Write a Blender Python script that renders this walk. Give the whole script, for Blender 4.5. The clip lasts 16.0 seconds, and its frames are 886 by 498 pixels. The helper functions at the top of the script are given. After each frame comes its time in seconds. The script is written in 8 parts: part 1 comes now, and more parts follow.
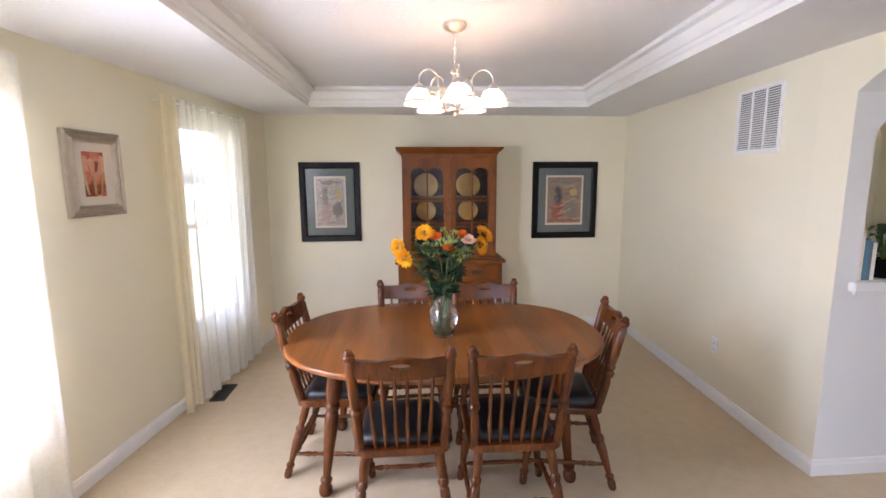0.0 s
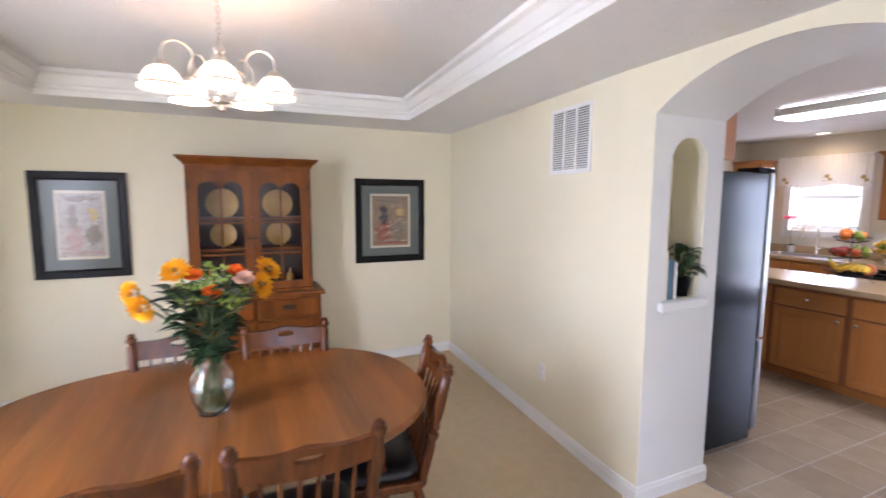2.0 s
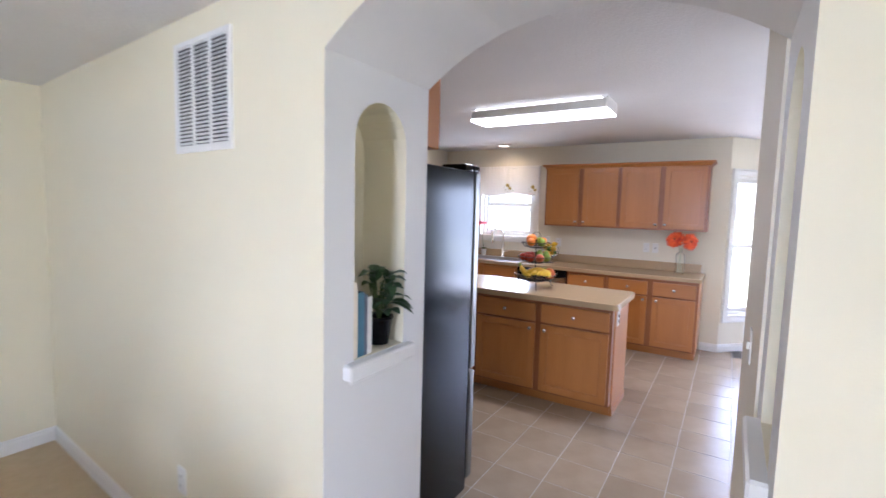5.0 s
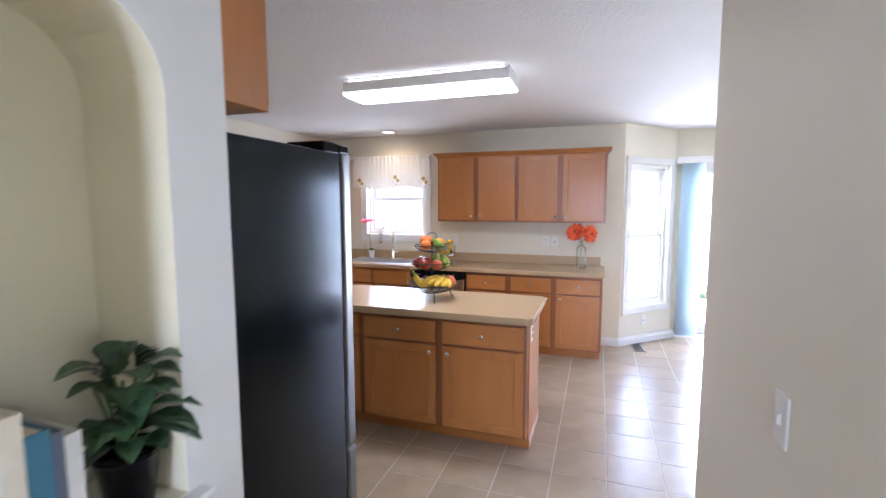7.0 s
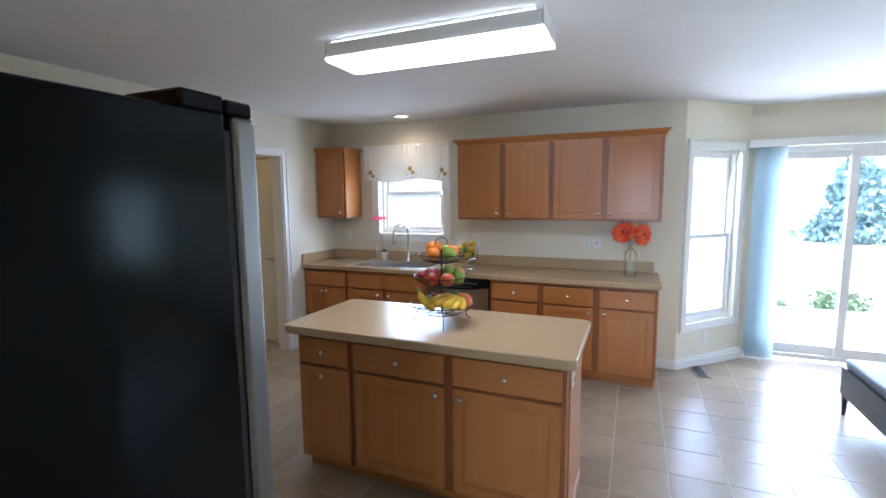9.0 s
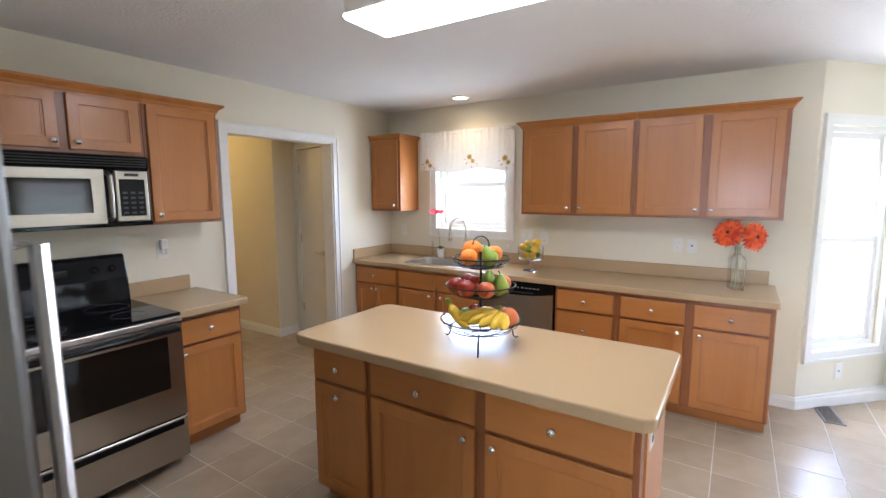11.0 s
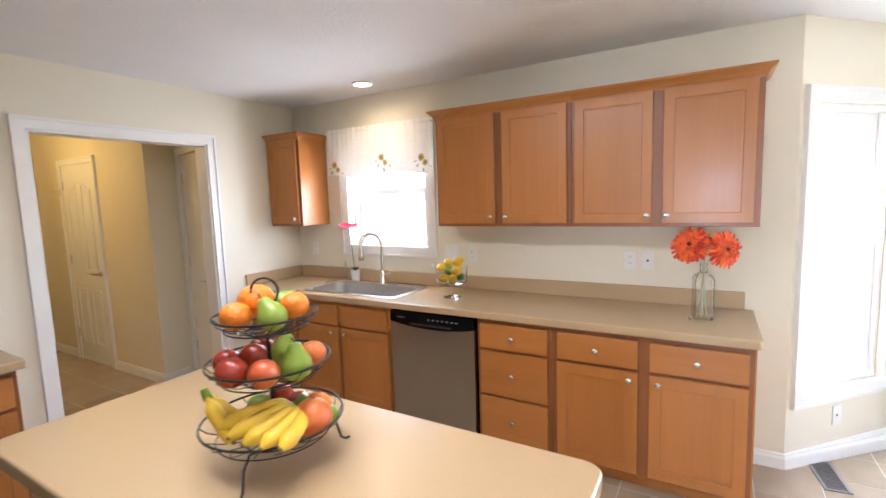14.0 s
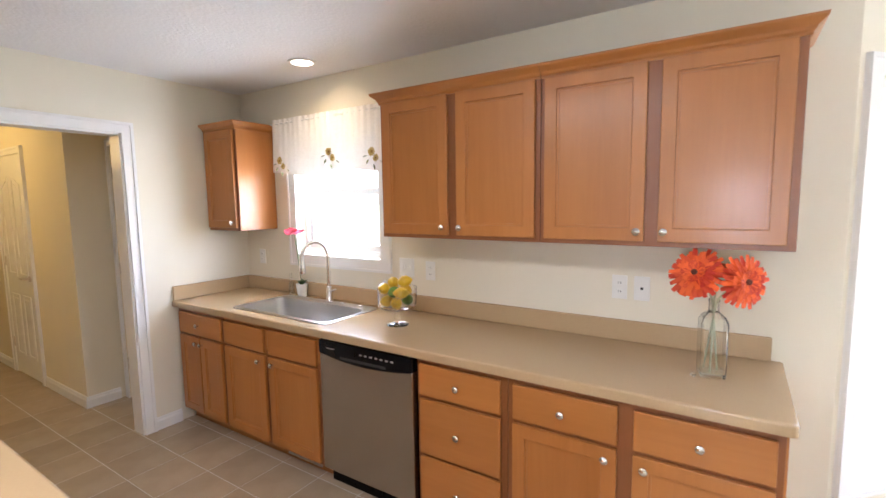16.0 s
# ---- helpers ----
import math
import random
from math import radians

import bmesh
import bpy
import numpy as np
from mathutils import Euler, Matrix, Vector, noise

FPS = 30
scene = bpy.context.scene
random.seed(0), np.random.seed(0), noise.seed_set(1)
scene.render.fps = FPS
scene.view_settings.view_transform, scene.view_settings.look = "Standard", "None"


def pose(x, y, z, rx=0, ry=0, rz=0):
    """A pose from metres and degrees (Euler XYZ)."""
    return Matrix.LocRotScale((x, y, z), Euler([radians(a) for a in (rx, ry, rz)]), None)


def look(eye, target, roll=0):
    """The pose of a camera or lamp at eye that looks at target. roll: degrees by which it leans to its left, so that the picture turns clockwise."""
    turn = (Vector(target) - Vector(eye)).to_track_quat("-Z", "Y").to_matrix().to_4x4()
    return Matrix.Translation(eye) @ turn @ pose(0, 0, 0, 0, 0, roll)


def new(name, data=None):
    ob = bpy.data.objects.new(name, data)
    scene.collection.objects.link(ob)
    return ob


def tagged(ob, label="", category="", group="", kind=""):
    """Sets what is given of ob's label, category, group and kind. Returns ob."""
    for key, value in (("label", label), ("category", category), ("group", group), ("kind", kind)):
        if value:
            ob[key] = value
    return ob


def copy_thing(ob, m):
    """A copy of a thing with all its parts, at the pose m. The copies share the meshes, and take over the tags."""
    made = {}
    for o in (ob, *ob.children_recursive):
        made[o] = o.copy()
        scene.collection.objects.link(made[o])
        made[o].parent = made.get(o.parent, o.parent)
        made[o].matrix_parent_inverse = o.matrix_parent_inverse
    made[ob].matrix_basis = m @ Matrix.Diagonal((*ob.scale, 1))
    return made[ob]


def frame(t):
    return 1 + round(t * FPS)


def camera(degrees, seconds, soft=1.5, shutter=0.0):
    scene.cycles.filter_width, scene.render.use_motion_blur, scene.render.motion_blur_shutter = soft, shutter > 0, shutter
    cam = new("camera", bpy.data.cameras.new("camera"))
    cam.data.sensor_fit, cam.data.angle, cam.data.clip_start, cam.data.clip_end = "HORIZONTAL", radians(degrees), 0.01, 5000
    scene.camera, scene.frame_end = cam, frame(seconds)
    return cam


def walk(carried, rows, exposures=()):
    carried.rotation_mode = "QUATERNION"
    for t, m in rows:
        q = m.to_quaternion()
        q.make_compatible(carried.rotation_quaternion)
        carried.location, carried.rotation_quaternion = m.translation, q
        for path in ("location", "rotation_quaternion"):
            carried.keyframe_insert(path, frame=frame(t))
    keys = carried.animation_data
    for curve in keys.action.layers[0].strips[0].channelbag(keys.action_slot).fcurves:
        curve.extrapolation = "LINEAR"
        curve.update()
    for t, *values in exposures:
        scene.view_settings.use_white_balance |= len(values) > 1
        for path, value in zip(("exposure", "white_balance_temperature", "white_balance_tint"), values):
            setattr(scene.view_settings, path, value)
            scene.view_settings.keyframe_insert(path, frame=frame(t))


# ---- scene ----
cam = camera(88.3, 16.0, 1.5, 0.5)
PATH = [
    (0, (1.409, 1.145, 1.592), (1.567, 3.117, 1.296), -0.3),
    (0.5, (1.438, 1.256, 1.612), (1.676, 3.221, 1.325), -0.8),
    (1, (1.538, 1.376, 1.594), (1.924, 3.321, 1.331), -0.2),
    (1.5, (1.614, 1.49, 1.606), (2.195, 3.389, 1.369), -0.5),
    (2, (1.717, 1.618, 1.584), (2.535, 3.431, 1.371), 0.3),
    (2.5, (1.848, 1.752, 1.586), (2.891, 3.446, 1.388), 0.4),
    (3, (1.97, 1.867, 1.579), (3.185, 3.446, 1.41), 0.4),
    (3.5, (2.13, 1.957, 1.575), (3.47, 3.432, 1.407), 0.4),
    (4, (2.3, 2.053, 1.573), (3.743, 3.427, 1.401), 0.9),
    (4.5, (2.476, 2.145, 1.57), (4.037, 3.383, 1.392), 1.3),
    (5, (2.649, 2.257, 1.568), (4.332, 3.322, 1.391), 1.5),
    (5.2, (2.712, 2.3, 1.566), (4.439, 3.294, 1.392), 1.4),
    (7.3, (3.512, 2.598, 1.605), (5.405, 3.208, 1.399), -0.5),
    (7.5, (3.606, 2.619, 1.612), (5.504, 3.213, 1.404), -0.7),
    (8, (3.795, 2.651, 1.61), (5.695, 3.242, 1.405), -0.7),
    (8.5, (3.966, 2.681, 1.605), (5.843, 3.34, 1.4), -0.7),
    (9, (4.118, 2.709, 1.609), (5.95, 3.479, 1.382), -0.5),
    (9.5, (4.266, 2.736, 1.606), (6.044, 3.618, 1.359), -0.3),
    (9.7, (4.322, 2.751, 1.602), (6.083, 3.666, 1.351), -0.2),
    (11.8, (4.881, 2.76, 1.574), (6.519, 3.881, 1.326), -0.8),
    (12, (4.936, 2.769, 1.59), (6.578, 3.883, 1.339), -1.3),
    (12.5, (5.103, 2.764, 1.585), (6.766, 3.848, 1.346), -1.4),
    (13, (5.279, 2.762, 1.567), (6.966, 3.813, 1.341), -1.7),
    (13.5, (5.471, 2.745, 1.592), (7.175, 3.763, 1.351), -2.1),
    (14, (5.671, 2.708, 1.571), (7.384, 3.717, 1.354), -1.9),
    (14.5, (5.859, 2.688, 1.56), (7.571, 3.701, 1.354), -1.5),
    (15, (6.039, 2.676, 1.565), (7.748, 3.695, 1.366), -1.0),
    (15.5, (6.222, 2.668, 1.577), (7.927, 3.694, 1.371), -0.9),
    (16, (6.417, 2.678, 1.574), (8.091, 3.753, 1.368), -0.8),
]
walk(cam, [(t, look(eye, target, roll)) for t, eye, target, roll in PATH], [(0, 2.21, 5850, 28), (0.5, 2.22, 5800, 28), (1.5, 2.34, 5750, 27), (3, 2.42, 5800, 27), (5.2, 2.34, 5480, 23), (7.3, 2.55, 5350, 20), (8.5, 2.15, 5100, 12), (9.7, 2.05, 5350, 13), (11.8, 2.83, 5750, 16), (16, 2.84, 5900, 18)])

# ---- light ----
wd = bpy.data.worlds.new("daylight")
scene.world = wd
wd.use_nodes = True
wn = wd.node_tree
sky = wn.nodes.new("ShaderNodeTexSky")
sky.sky_type = "NISHITA"
sky.sun_disc = False
sky.sun_elevation, sky.sun_rotation = radians(73), radians(179)
sky.air_density, sky.dust_density = 1.0, 3.0
wn.nodes["Background"].inputs["Strength"].default_value = 0.33
wn.links.new(sky.outputs["Color"], wn.nodes["Background"].inputs["Color"])
sun_data = bpy.data.lights.new("sun", "SUN")
sun_data.energy, sun_data.angle, sun_data.color = 5.0, radians(1), (1.0, 0.96, 0.9)
sun = new("sun", sun_data)
sun.matrix_world = look((0.2, -12, 40), (0, 0, 0))


def area_lamp(name, eye, target, w, h, watts, colour, spread=180):
    d = bpy.data.lights.new(name, "AREA")
    d.shape, d.size, d.size_y, d.energy, d.color, d.spread = "RECTANGLE", w, h, watts, colour, radians(spread)
    o = new(name, d)
    o.matrix_world = look(eye, target)
    return o


def bulb_lamp(name, at, watts, colour, radius=0.03):
    d = bpy.data.lights.new(name, "POINT")
    d.energy, d.color, d.shadow_soft_size = watts, colour, radius
    o = new(name, d)
    o.location = at
    return o


DAY = (0.86, 0.93, 1.0)
area_lamp("daylight_window_west_a", (-0.44, 2.70, 1.22), (3.4, 3.85, 0.0), 0.95, 1.5, 21, DAY, 130)
area_lamp("daylight_window_west_b", (-0.16, 4.92, 1.22), (2, 4.72, 0.9), 0.62, 1.5, 0.8, DAY)
area_lamp("daylight_living_window", (1.7, -2.38, 1.45), (1.7, 2, 1.2), 2.6, 1.5, 2.7, DAY)
area_lamp("daylight_sink_window", (8.80, 5.0, 1.48), (6, 5.0, 1.1), 0.75, 0.5, 3.3, DAY)
area_lamp("daylight_bay_window", (9.14, 2.10, 1.3), (8.2, 1.0, 1.0), 0.6, 1.4, 3.5, DAY)
area_lamp("daylight_patio_door", (9.66, 0.86, 1.05), (7, 0.86, 0.6), 1.4, 1.9, 16, DAY, 115)
area_lamp("daylight_south_window", (7.9, -1.95, 1.3), (7.9, 1, 1.0), 0.9, 0.9, 1.6, DAY)
area_lamp("fluorescent_tube_light", (6.35, 3.675, 2.318), (6.35, 3.675, 0), 0.26, 1.1, 3.0, (1.0, 0.97, 0.9))
bulb_lamp("hall_ceiling_bulb", (7.0, 8.0, 2.15), 2.3, (1.0, 0.66, 0.22), 0.06)
can_data = bpy.data.lights.new("recessed_bulb", "SPOT")
can_data.energy, can_data.color, can_data.spot_size, can_data.spot_blend, can_data.shadow_soft_size = 2.6, (1.0, 0.72, 0.42), radians(165), 1.0, 0.05
can_lamp = new("recessed_bulb", can_data)
can_lamp.matrix_world = look((8.40, 4.96, 2.425), (8.45, 4.96, 0))
LAMP = Vector((1.68, 3.68, 0))
for k in range(5):
    a = radians(-90 + 72 * k)
    bulb_lamp("chandelier_bulb", (LAMP.x + 0.205 * math.cos(a), LAMP.y + 0.205 * math.sin(a), 2.015), 0.95, (1.0, 0.68, 0.38), 0.025)


# ---- materials ----
def mat(name, base, rough=0.6, metal=0.0, second=None, scale=6.0, stretch=(1, 1, 1), bump=0.0, bump_scale=120.0, spread=0.5, extra=None):
    m = bpy.data.materials.new(name)
    m.use_nodes = True
    nt = m.node_tree
    b = nt.nodes["Principled BSDF"]
    b.inputs["Roughness"].default_value, b.inputs["Metallic"].default_value = rough, metal
    b.inputs["Base Color"].default_value = (*base, 1)
    tc = nt.nodes.new("ShaderNodeTexCoord")
    mp = nt.nodes.new("ShaderNodeMapping")
    mp.inputs["Scale"].default_value = stretch
    nt.links.new(tc.outputs["Object"], mp.inputs["Vector"])
    if second:
        n = nt.nodes.new("ShaderNodeTexNoise")
        n.inputs["Scale"].default_value, n.inputs["Detail"].default_value, n.inputs["Roughness"].default_value = scale, 6, 0.6
        r = nt.nodes.new("ShaderNodeValToRGB")
        r.color_ramp.elements[0].position, r.color_ramp.elements[1].position = 0.5 - spread / 2, 0.5 + spread / 2
        r.color_ramp.elements[0].color, r.color_ramp.elements[1].color = (*base, 1), (*second, 1)
        nt.links.new(mp.outputs["Vector"], n.inputs["Vector"])
        nt.links.new(n.outputs["Fac"], r.inputs["Fac"])
        nt.links.new(r.outputs["Color"], b.inputs["Base Color"])
    if bump:
        n2 = nt.nodes.new("ShaderNodeTexNoise")
        n2.inputs["Scale"].default_value, n2.inputs["Detail"].default_value = bump_scale, 3
        bp = nt.nodes.new("ShaderNodeBump")
        bp.inputs["Strength"].default_value, bp.inputs["Distance"].default_value = bump, 0.01
        nt.links.new(mp.outputs["Vector"], n2.inputs["Vector"])
        nt.links.new(n2.outputs["Fac"], bp.inputs["Height"])
        nt.links.new(bp.outputs["Normal"], b.inputs["Normal"])
    return m


def wood(name, dark, light, rough, axis, grain=9.0, coat=0.0, vary=0.0):
    """Grain runs along axis (0, 1 or 2); fine pores and broad bands; a little difference from piece to piece."""
    m = bpy.data.materials.new(name)
    m.use_nodes = True
    nt = m.node_tree
    b = nt.nodes["Principled BSDF"]
    b.inputs["Roughness"].default_value = rough
    b.inputs["Coat Weight"].default_value, b.inputs["Coat Roughness"].default_value = coat, 0.15
    tc = nt.nodes.new("ShaderNodeTexCoord")
    info = nt.nodes.new("ShaderNodeObjectInfo")
    mp = nt.nodes.new("ShaderNodeMapping")
    s = [grain] * 3
    s[axis] = grain * 0.08
    mp.inputs["Scale"].default_value = s
    off = nt.nodes.new("ShaderNodeVectorMath")
    off.operation = "MULTIPLY_ADD"
    off.inputs[0].default_value = (7, 11, 5)
    nt.links.new(info.outputs["Random"], off.inputs[1])
    nt.links.new(tc.outputs["Object"], off.inputs[2])
    nt.links.new(off.outputs[0], mp.inputs["Vector"])
    n = nt.nodes.new("ShaderNodeTexNoise")
    n.inputs["Scale"].default_value, n.inputs["Detail"].default_value, n.inputs["Distortion"].default_value = 1.0, 7, 0.6
    nt.links.new(mp.outputs["Vector"], n.inputs["Vector"])
    fine = nt.nodes.new("ShaderNodeTexNoise")
    fine.inputs["Scale"].default_value, fine.inputs["Detail"].default_value = 9.0, 2
    nt.links.new(mp.outputs["Vector"], fine.inputs["Vector"])
    add = nt.nodes.new("ShaderNodeMath")
    add.operation = "MULTIPLY_ADD"
    add.inputs[1].default_value = 0.35
    nt.links.new(fine.outputs["Fac"], add.inputs[0])
    nt.links.new(n.outputs["Fac"], add.inputs[2])
    r = nt.nodes.new("ShaderNodeValToRGB")
    r.color_ramp.elements[0].position, r.color_ramp.elements[1].position = 0.42, 0.95
    r.color_ramp.elements[0].color, r.color_ramp.elements[1].color = (*dark, 1), (*light, 1)
    nt.links.new(add.outputs[0], r.inputs["Fac"])
    hsv = nt.nodes.new("ShaderNodeHueSaturation")
    rng = nt.nodes.new("ShaderNodeMapRange")
    rng.inputs["To Min"].default_value, rng.inputs["To Max"].default_value = 1 - vary, 1 + vary
    nt.links.new(info.outputs["Random"], rng.inputs["Value"])
    nt.links.new(rng.outputs["Result"], hsv.inputs["Value"])
    nt.links.new(r.outputs["Color"], hsv.inputs["Color"])
    nt.links.new(hsv.outputs["Color"], b.inputs["Base Color"])
    bp = nt.nodes.new("ShaderNodeBump")
    bp.inputs["Strength"].default_value, bp.inputs["Distance"].default_value = 0.08, 0.004
    nt.links.new(fine.outputs["Fac"], bp.inputs["Height"])
    nt.links.new(bp.outputs["Normal"], b.inputs["Normal"])
    return m


def glow(name, colour, strength):
    m = bpy.data.materials.new(name)
    m.use_nodes = True
    b = m.node_tree.nodes["Principled BSDF"]
    b.inputs["Base Color"].default_value = (0.8, 0.8, 0.8, 1)
    b.inputs["Emission Color"].default_value, b.inputs["Emission Strength"].default_value = (*colour, 1), strength
    return m


def clear(name, tint=(1, 1, 1), rough=0.0, ior=1.45):
    m = bpy.data.materials.new(name)
    m.use_nodes = True
    b = m.node_tree.nodes["Principled BSDF"]
    b.inputs["Base Color"].default_value = (*tint, 1)
    b.inputs["Transmission Weight"].default_value, b.inputs["Roughness"].default_value, b.inputs["IOR"].default_value = 1.0, rough, ior
    return m


def pane_glass(name, mirror=0.035, tint=(1, 1, 1), rim=0.0, rough=0.02):
    """Thin window glass: mostly clear, with a faint mirror."""
    m = bpy.data.materials.new(name)
    m.use_nodes = True
    nt = m.node_tree
    nt.nodes.clear()
    out = nt.nodes.new("ShaderNodeOutputMaterial")
    mix = nt.nodes.new("ShaderNodeMixShader")
    tr = nt.nodes.new("ShaderNodeBsdfTransparent")
    gl = nt.nodes.new("ShaderNodeBsdfGlossy")
    gl.inputs["Roughness"].default_value = rough
    tr.inputs["Color"].default_value = (*tint, 1)
    mix.inputs[0].default_value = mirror
    if rim:
        lw, ma = nt.nodes.new("ShaderNodeLayerWeight"), nt.nodes.new("ShaderNodeMath")
        lw.inputs["Blend"].default_value = 0.35
        ma.operation = "MULTIPLY_ADD"
        ma.inputs[1].default_value, ma.inputs[2].default_value = rim, mirror
        nt.links.new(lw.outputs["Facing"], ma.inputs[0])
        nt.links.new(ma.outputs[0], mix.inputs[0])
    nt.links.new(tr.outputs[0], mix.inputs[1])
    nt.links.new(gl.outputs[0], mix.inputs[2])
    nt.links.new(mix.outputs[0], out.inputs[0])
    return m


def sheer(name, colour, clearness, through_light=0.55):
    """Thin woven cloth that lets light through."""
    m = bpy.data.materials.new(name)
    m.use_nodes = True
    nt = m.node_tree
    nt.nodes.clear()
    out = nt.nodes.new("ShaderNodeOutputMaterial")
    mix, mix2 = nt.nodes.new("ShaderNodeMixShader"), nt.nodes.new("ShaderNodeMixShader")
    tr, df, tl = nt.nodes.new("ShaderNodeBsdfTransparent"), nt.nodes.new("ShaderNodeBsdfDiffuse"), nt.nodes.new("ShaderNodeBsdfTranslucent")
    tc, n = nt.nodes.new("ShaderNodeTexCoord"), nt.nodes.new("ShaderNodeTexNoise")
    n.inputs["Scale"].default_value = 60
    r = nt.nodes.new("ShaderNodeMapRange")
    r.inputs["To Min"].default_value, r.inputs["To Max"].default_value = clearness - 0.08, clearness + 0.08
    nt.links.new(tc.outputs["Object"], n.inputs["Vector"])
    nt.links.new(n.outputs["Fac"], r.inputs["Value"])
    df.inputs["Color"].default_value = tl.inputs["Color"].default_value = (*colour, 1)
    mix.inputs[0].default_value = through_light
    nt.links.new(df.outputs[0], mix.inputs[1])
    nt.links.new(tl.outputs[0], mix.inputs[2])
    nt.links.new(r.outputs["Result"], mix2.inputs[0])
    nt.links.new(mix.outputs[0], mix2.inputs[1])
    nt.links.new(tr.outputs[0], mix2.inputs[2])
    nt.links.new(mix2.outputs[0], out.inputs[0])
    return m


M_WALL = mat("dining_wall_paint", (0.785, 0.728, 0.548), 0.55, 0, (0.815, 0.758, 0.582), 1.2, bump=0.05, bump_scale=160)
M_KWALL = mat("kitchen_wall_paint", (0.765, 0.712, 0.575), 0.55, 0, (0.795, 0.742, 0.61), 1.2, bump=0.05, bump_scale=160)
# wall colour cooled and greyed to carry the kitchen's bluish daylight
M_REVEAL = mat("reveal_kitchen_daylight", (0.755, 0.745, 0.715), 0.55, 0, (0.785, 0.775, 0.745), 1.2, bump=0.05, bump_scale=160)
M_HALL = mat("hall_wall_paint", (0.76, 0.69, 0.53), 0.6, 0, (0.80, 0.73, 0.57), 1.5, bump=0.05, bump_scale=160)
M_CEIL = mat("ceiling_paint", (0.78, 0.77, 0.76), 0.8, 0, (0.82, 0.81, 0.80), 2.0, bump=0.3, bump_scale=55)
M_TRIM = mat("white_trim_paint", (0.80, 0.79, 0.76), 0.35, 0, (0.84, 0.83, 0.80), 3.0)
M_CARPET = mat("beige_carpet", (0.59, 0.455, 0.280), 0.95, 0, (0.69, 0.55, 0.355), 14.0, bump=0.7, bump_scale=320, spread=0.7)
M_GROUT = mat("tile_grout", (0.50, 0.45, 0.38), 0.8, 0, (0.57, 0.52, 0.45), 20)
M_CAB = wood("honey_maple_upright", (0.415, 0.156, 0.035), (0.495, 0.200, 0.050), 0.34, 2, 7.0, 0.15, 0.05)
M_CABH = wood("honey_maple_level", (0.415, 0.156, 0.035), (0.495, 0.200, 0.050), 0.34, 1, 7.0, 0.15, 0.05)
M_CABX = wood("honey_maple_cross", (0.415, 0.156, 0.035), (0.495, 0.200, 0.050), 0.34, 0, 7.0, 0.15, 0.05)
# same maple, darkened to paint the shade between doors and drawers
M_GAP = wood("maple_frame_shade", (0.24, 0.082, 0.025), (0.31, 0.115, 0.037), 0.36, 2, 7.0, 0.1, 0.03)
M_COUNTER = mat("beige_laminate", (0.445, 0.310, 0.170), 0.21, 0, (0.52, 0.378, 0.218), 180, bump=0.02, bump_scale=300, spread=0.9)
M_STEEL = mat("brushed_steel", (0.52, 0.50, 0.48), 0.28, 1.0, (0.60, 0.58, 0.55), 30, (1, 60, 60), 0.02, 40)
M_STEELV = mat("brushed_steel_face", (0.43, 0.40, 0.36), 0.27, 1.0, (0.50, 0.47, 0.43), 8, (1, 1, 60), 0.02, 30)
M_DOORSTEEL = mat("dark_stainless_door", (0.18, 0.18, 0.175), 0.30, 1.0, (0.205, 0.205, 0.20), 8, (60, 60, 1), 0.008, 30)
M_WARMSTEEL = mat("warm_brushed_steel", (0.30, 0.27, 0.235), 0.30, 1.0, (0.36, 0.33, 0.29), 8, (1, 60, 60), 0.02, 30)
M_CHROME = mat("polished_nickel", (0.75, 0.74, 0.72), 0.14, 1.0)
M_BRUSHED = mat("brushed_nickel", (0.62, 0.56, 0.50), 0.3, 1.0, (0.68, 0.62, 0.56), 40)
M_BLACK = mat("black_gloss_enamel", (0.004, 0.004, 0.005), 0.06, 0, (0.009, 0.009, 0.010), 8)
M_BLACK.node_tree.nodes["Principled BSDF"].inputs["Specular IOR Level"].default_value = 0.13
M_FRIDGE = mat("black_textured_steel", (0.0008, 0.0009, 0.0014), 0.15, 0.0, (0.0016, 0.0018, 0.0026), 5, bump=0.004, bump_scale=260)
M_FRIDGE.node_tree.nodes["Principled BSDF"].inputs["Specular IOR Level"].default_value = 0.22
# blue tint paints the outdoors' colour into the reflections
M_FRIDGE.node_tree.nodes["Principled BSDF"].inputs["Specular Tint"].default_value = (0.80, 0.92, 1.0, 1)
M_DARKGLASS = mat("dark_oven_glass", (0.010, 0.008, 0.006), 0.06, 0, (0.014, 0.011, 0.009), 3)
M_DARKGLASS.node_tree.nodes["Principled BSDF"].inputs["Specular IOR Level"].default_value = 0.3
M_PLASTIC = mat("white_plastic", (0.78, 0.77, 0.73), 0.4, 0, (0.82, 0.81, 0.77), 10)
M_DARK = mat("dark_slot", (0.02, 0.02, 0.02), 0.8, 0, (0.03, 0.03, 0.03), 10)
M_PANE = pane_glass("window_pane")
M_GLAZE = pane_glass("picture_glazing", 0.035, rough=0.2)
M_HPANE = pane_glass("hutch_pane", 0.005)
M_GLASS = clear("clear_glass")
M_THIN = pane_glass("thin_glassware", 0.05, (0.985, 0.99, 0.985), 0.5)
M_TABLE = wood("cherry_tabletop", (0.120, 0.036, 0.006), (0.34, 0.117, 0.021), 0.28, 1, 6.0, 0.0)


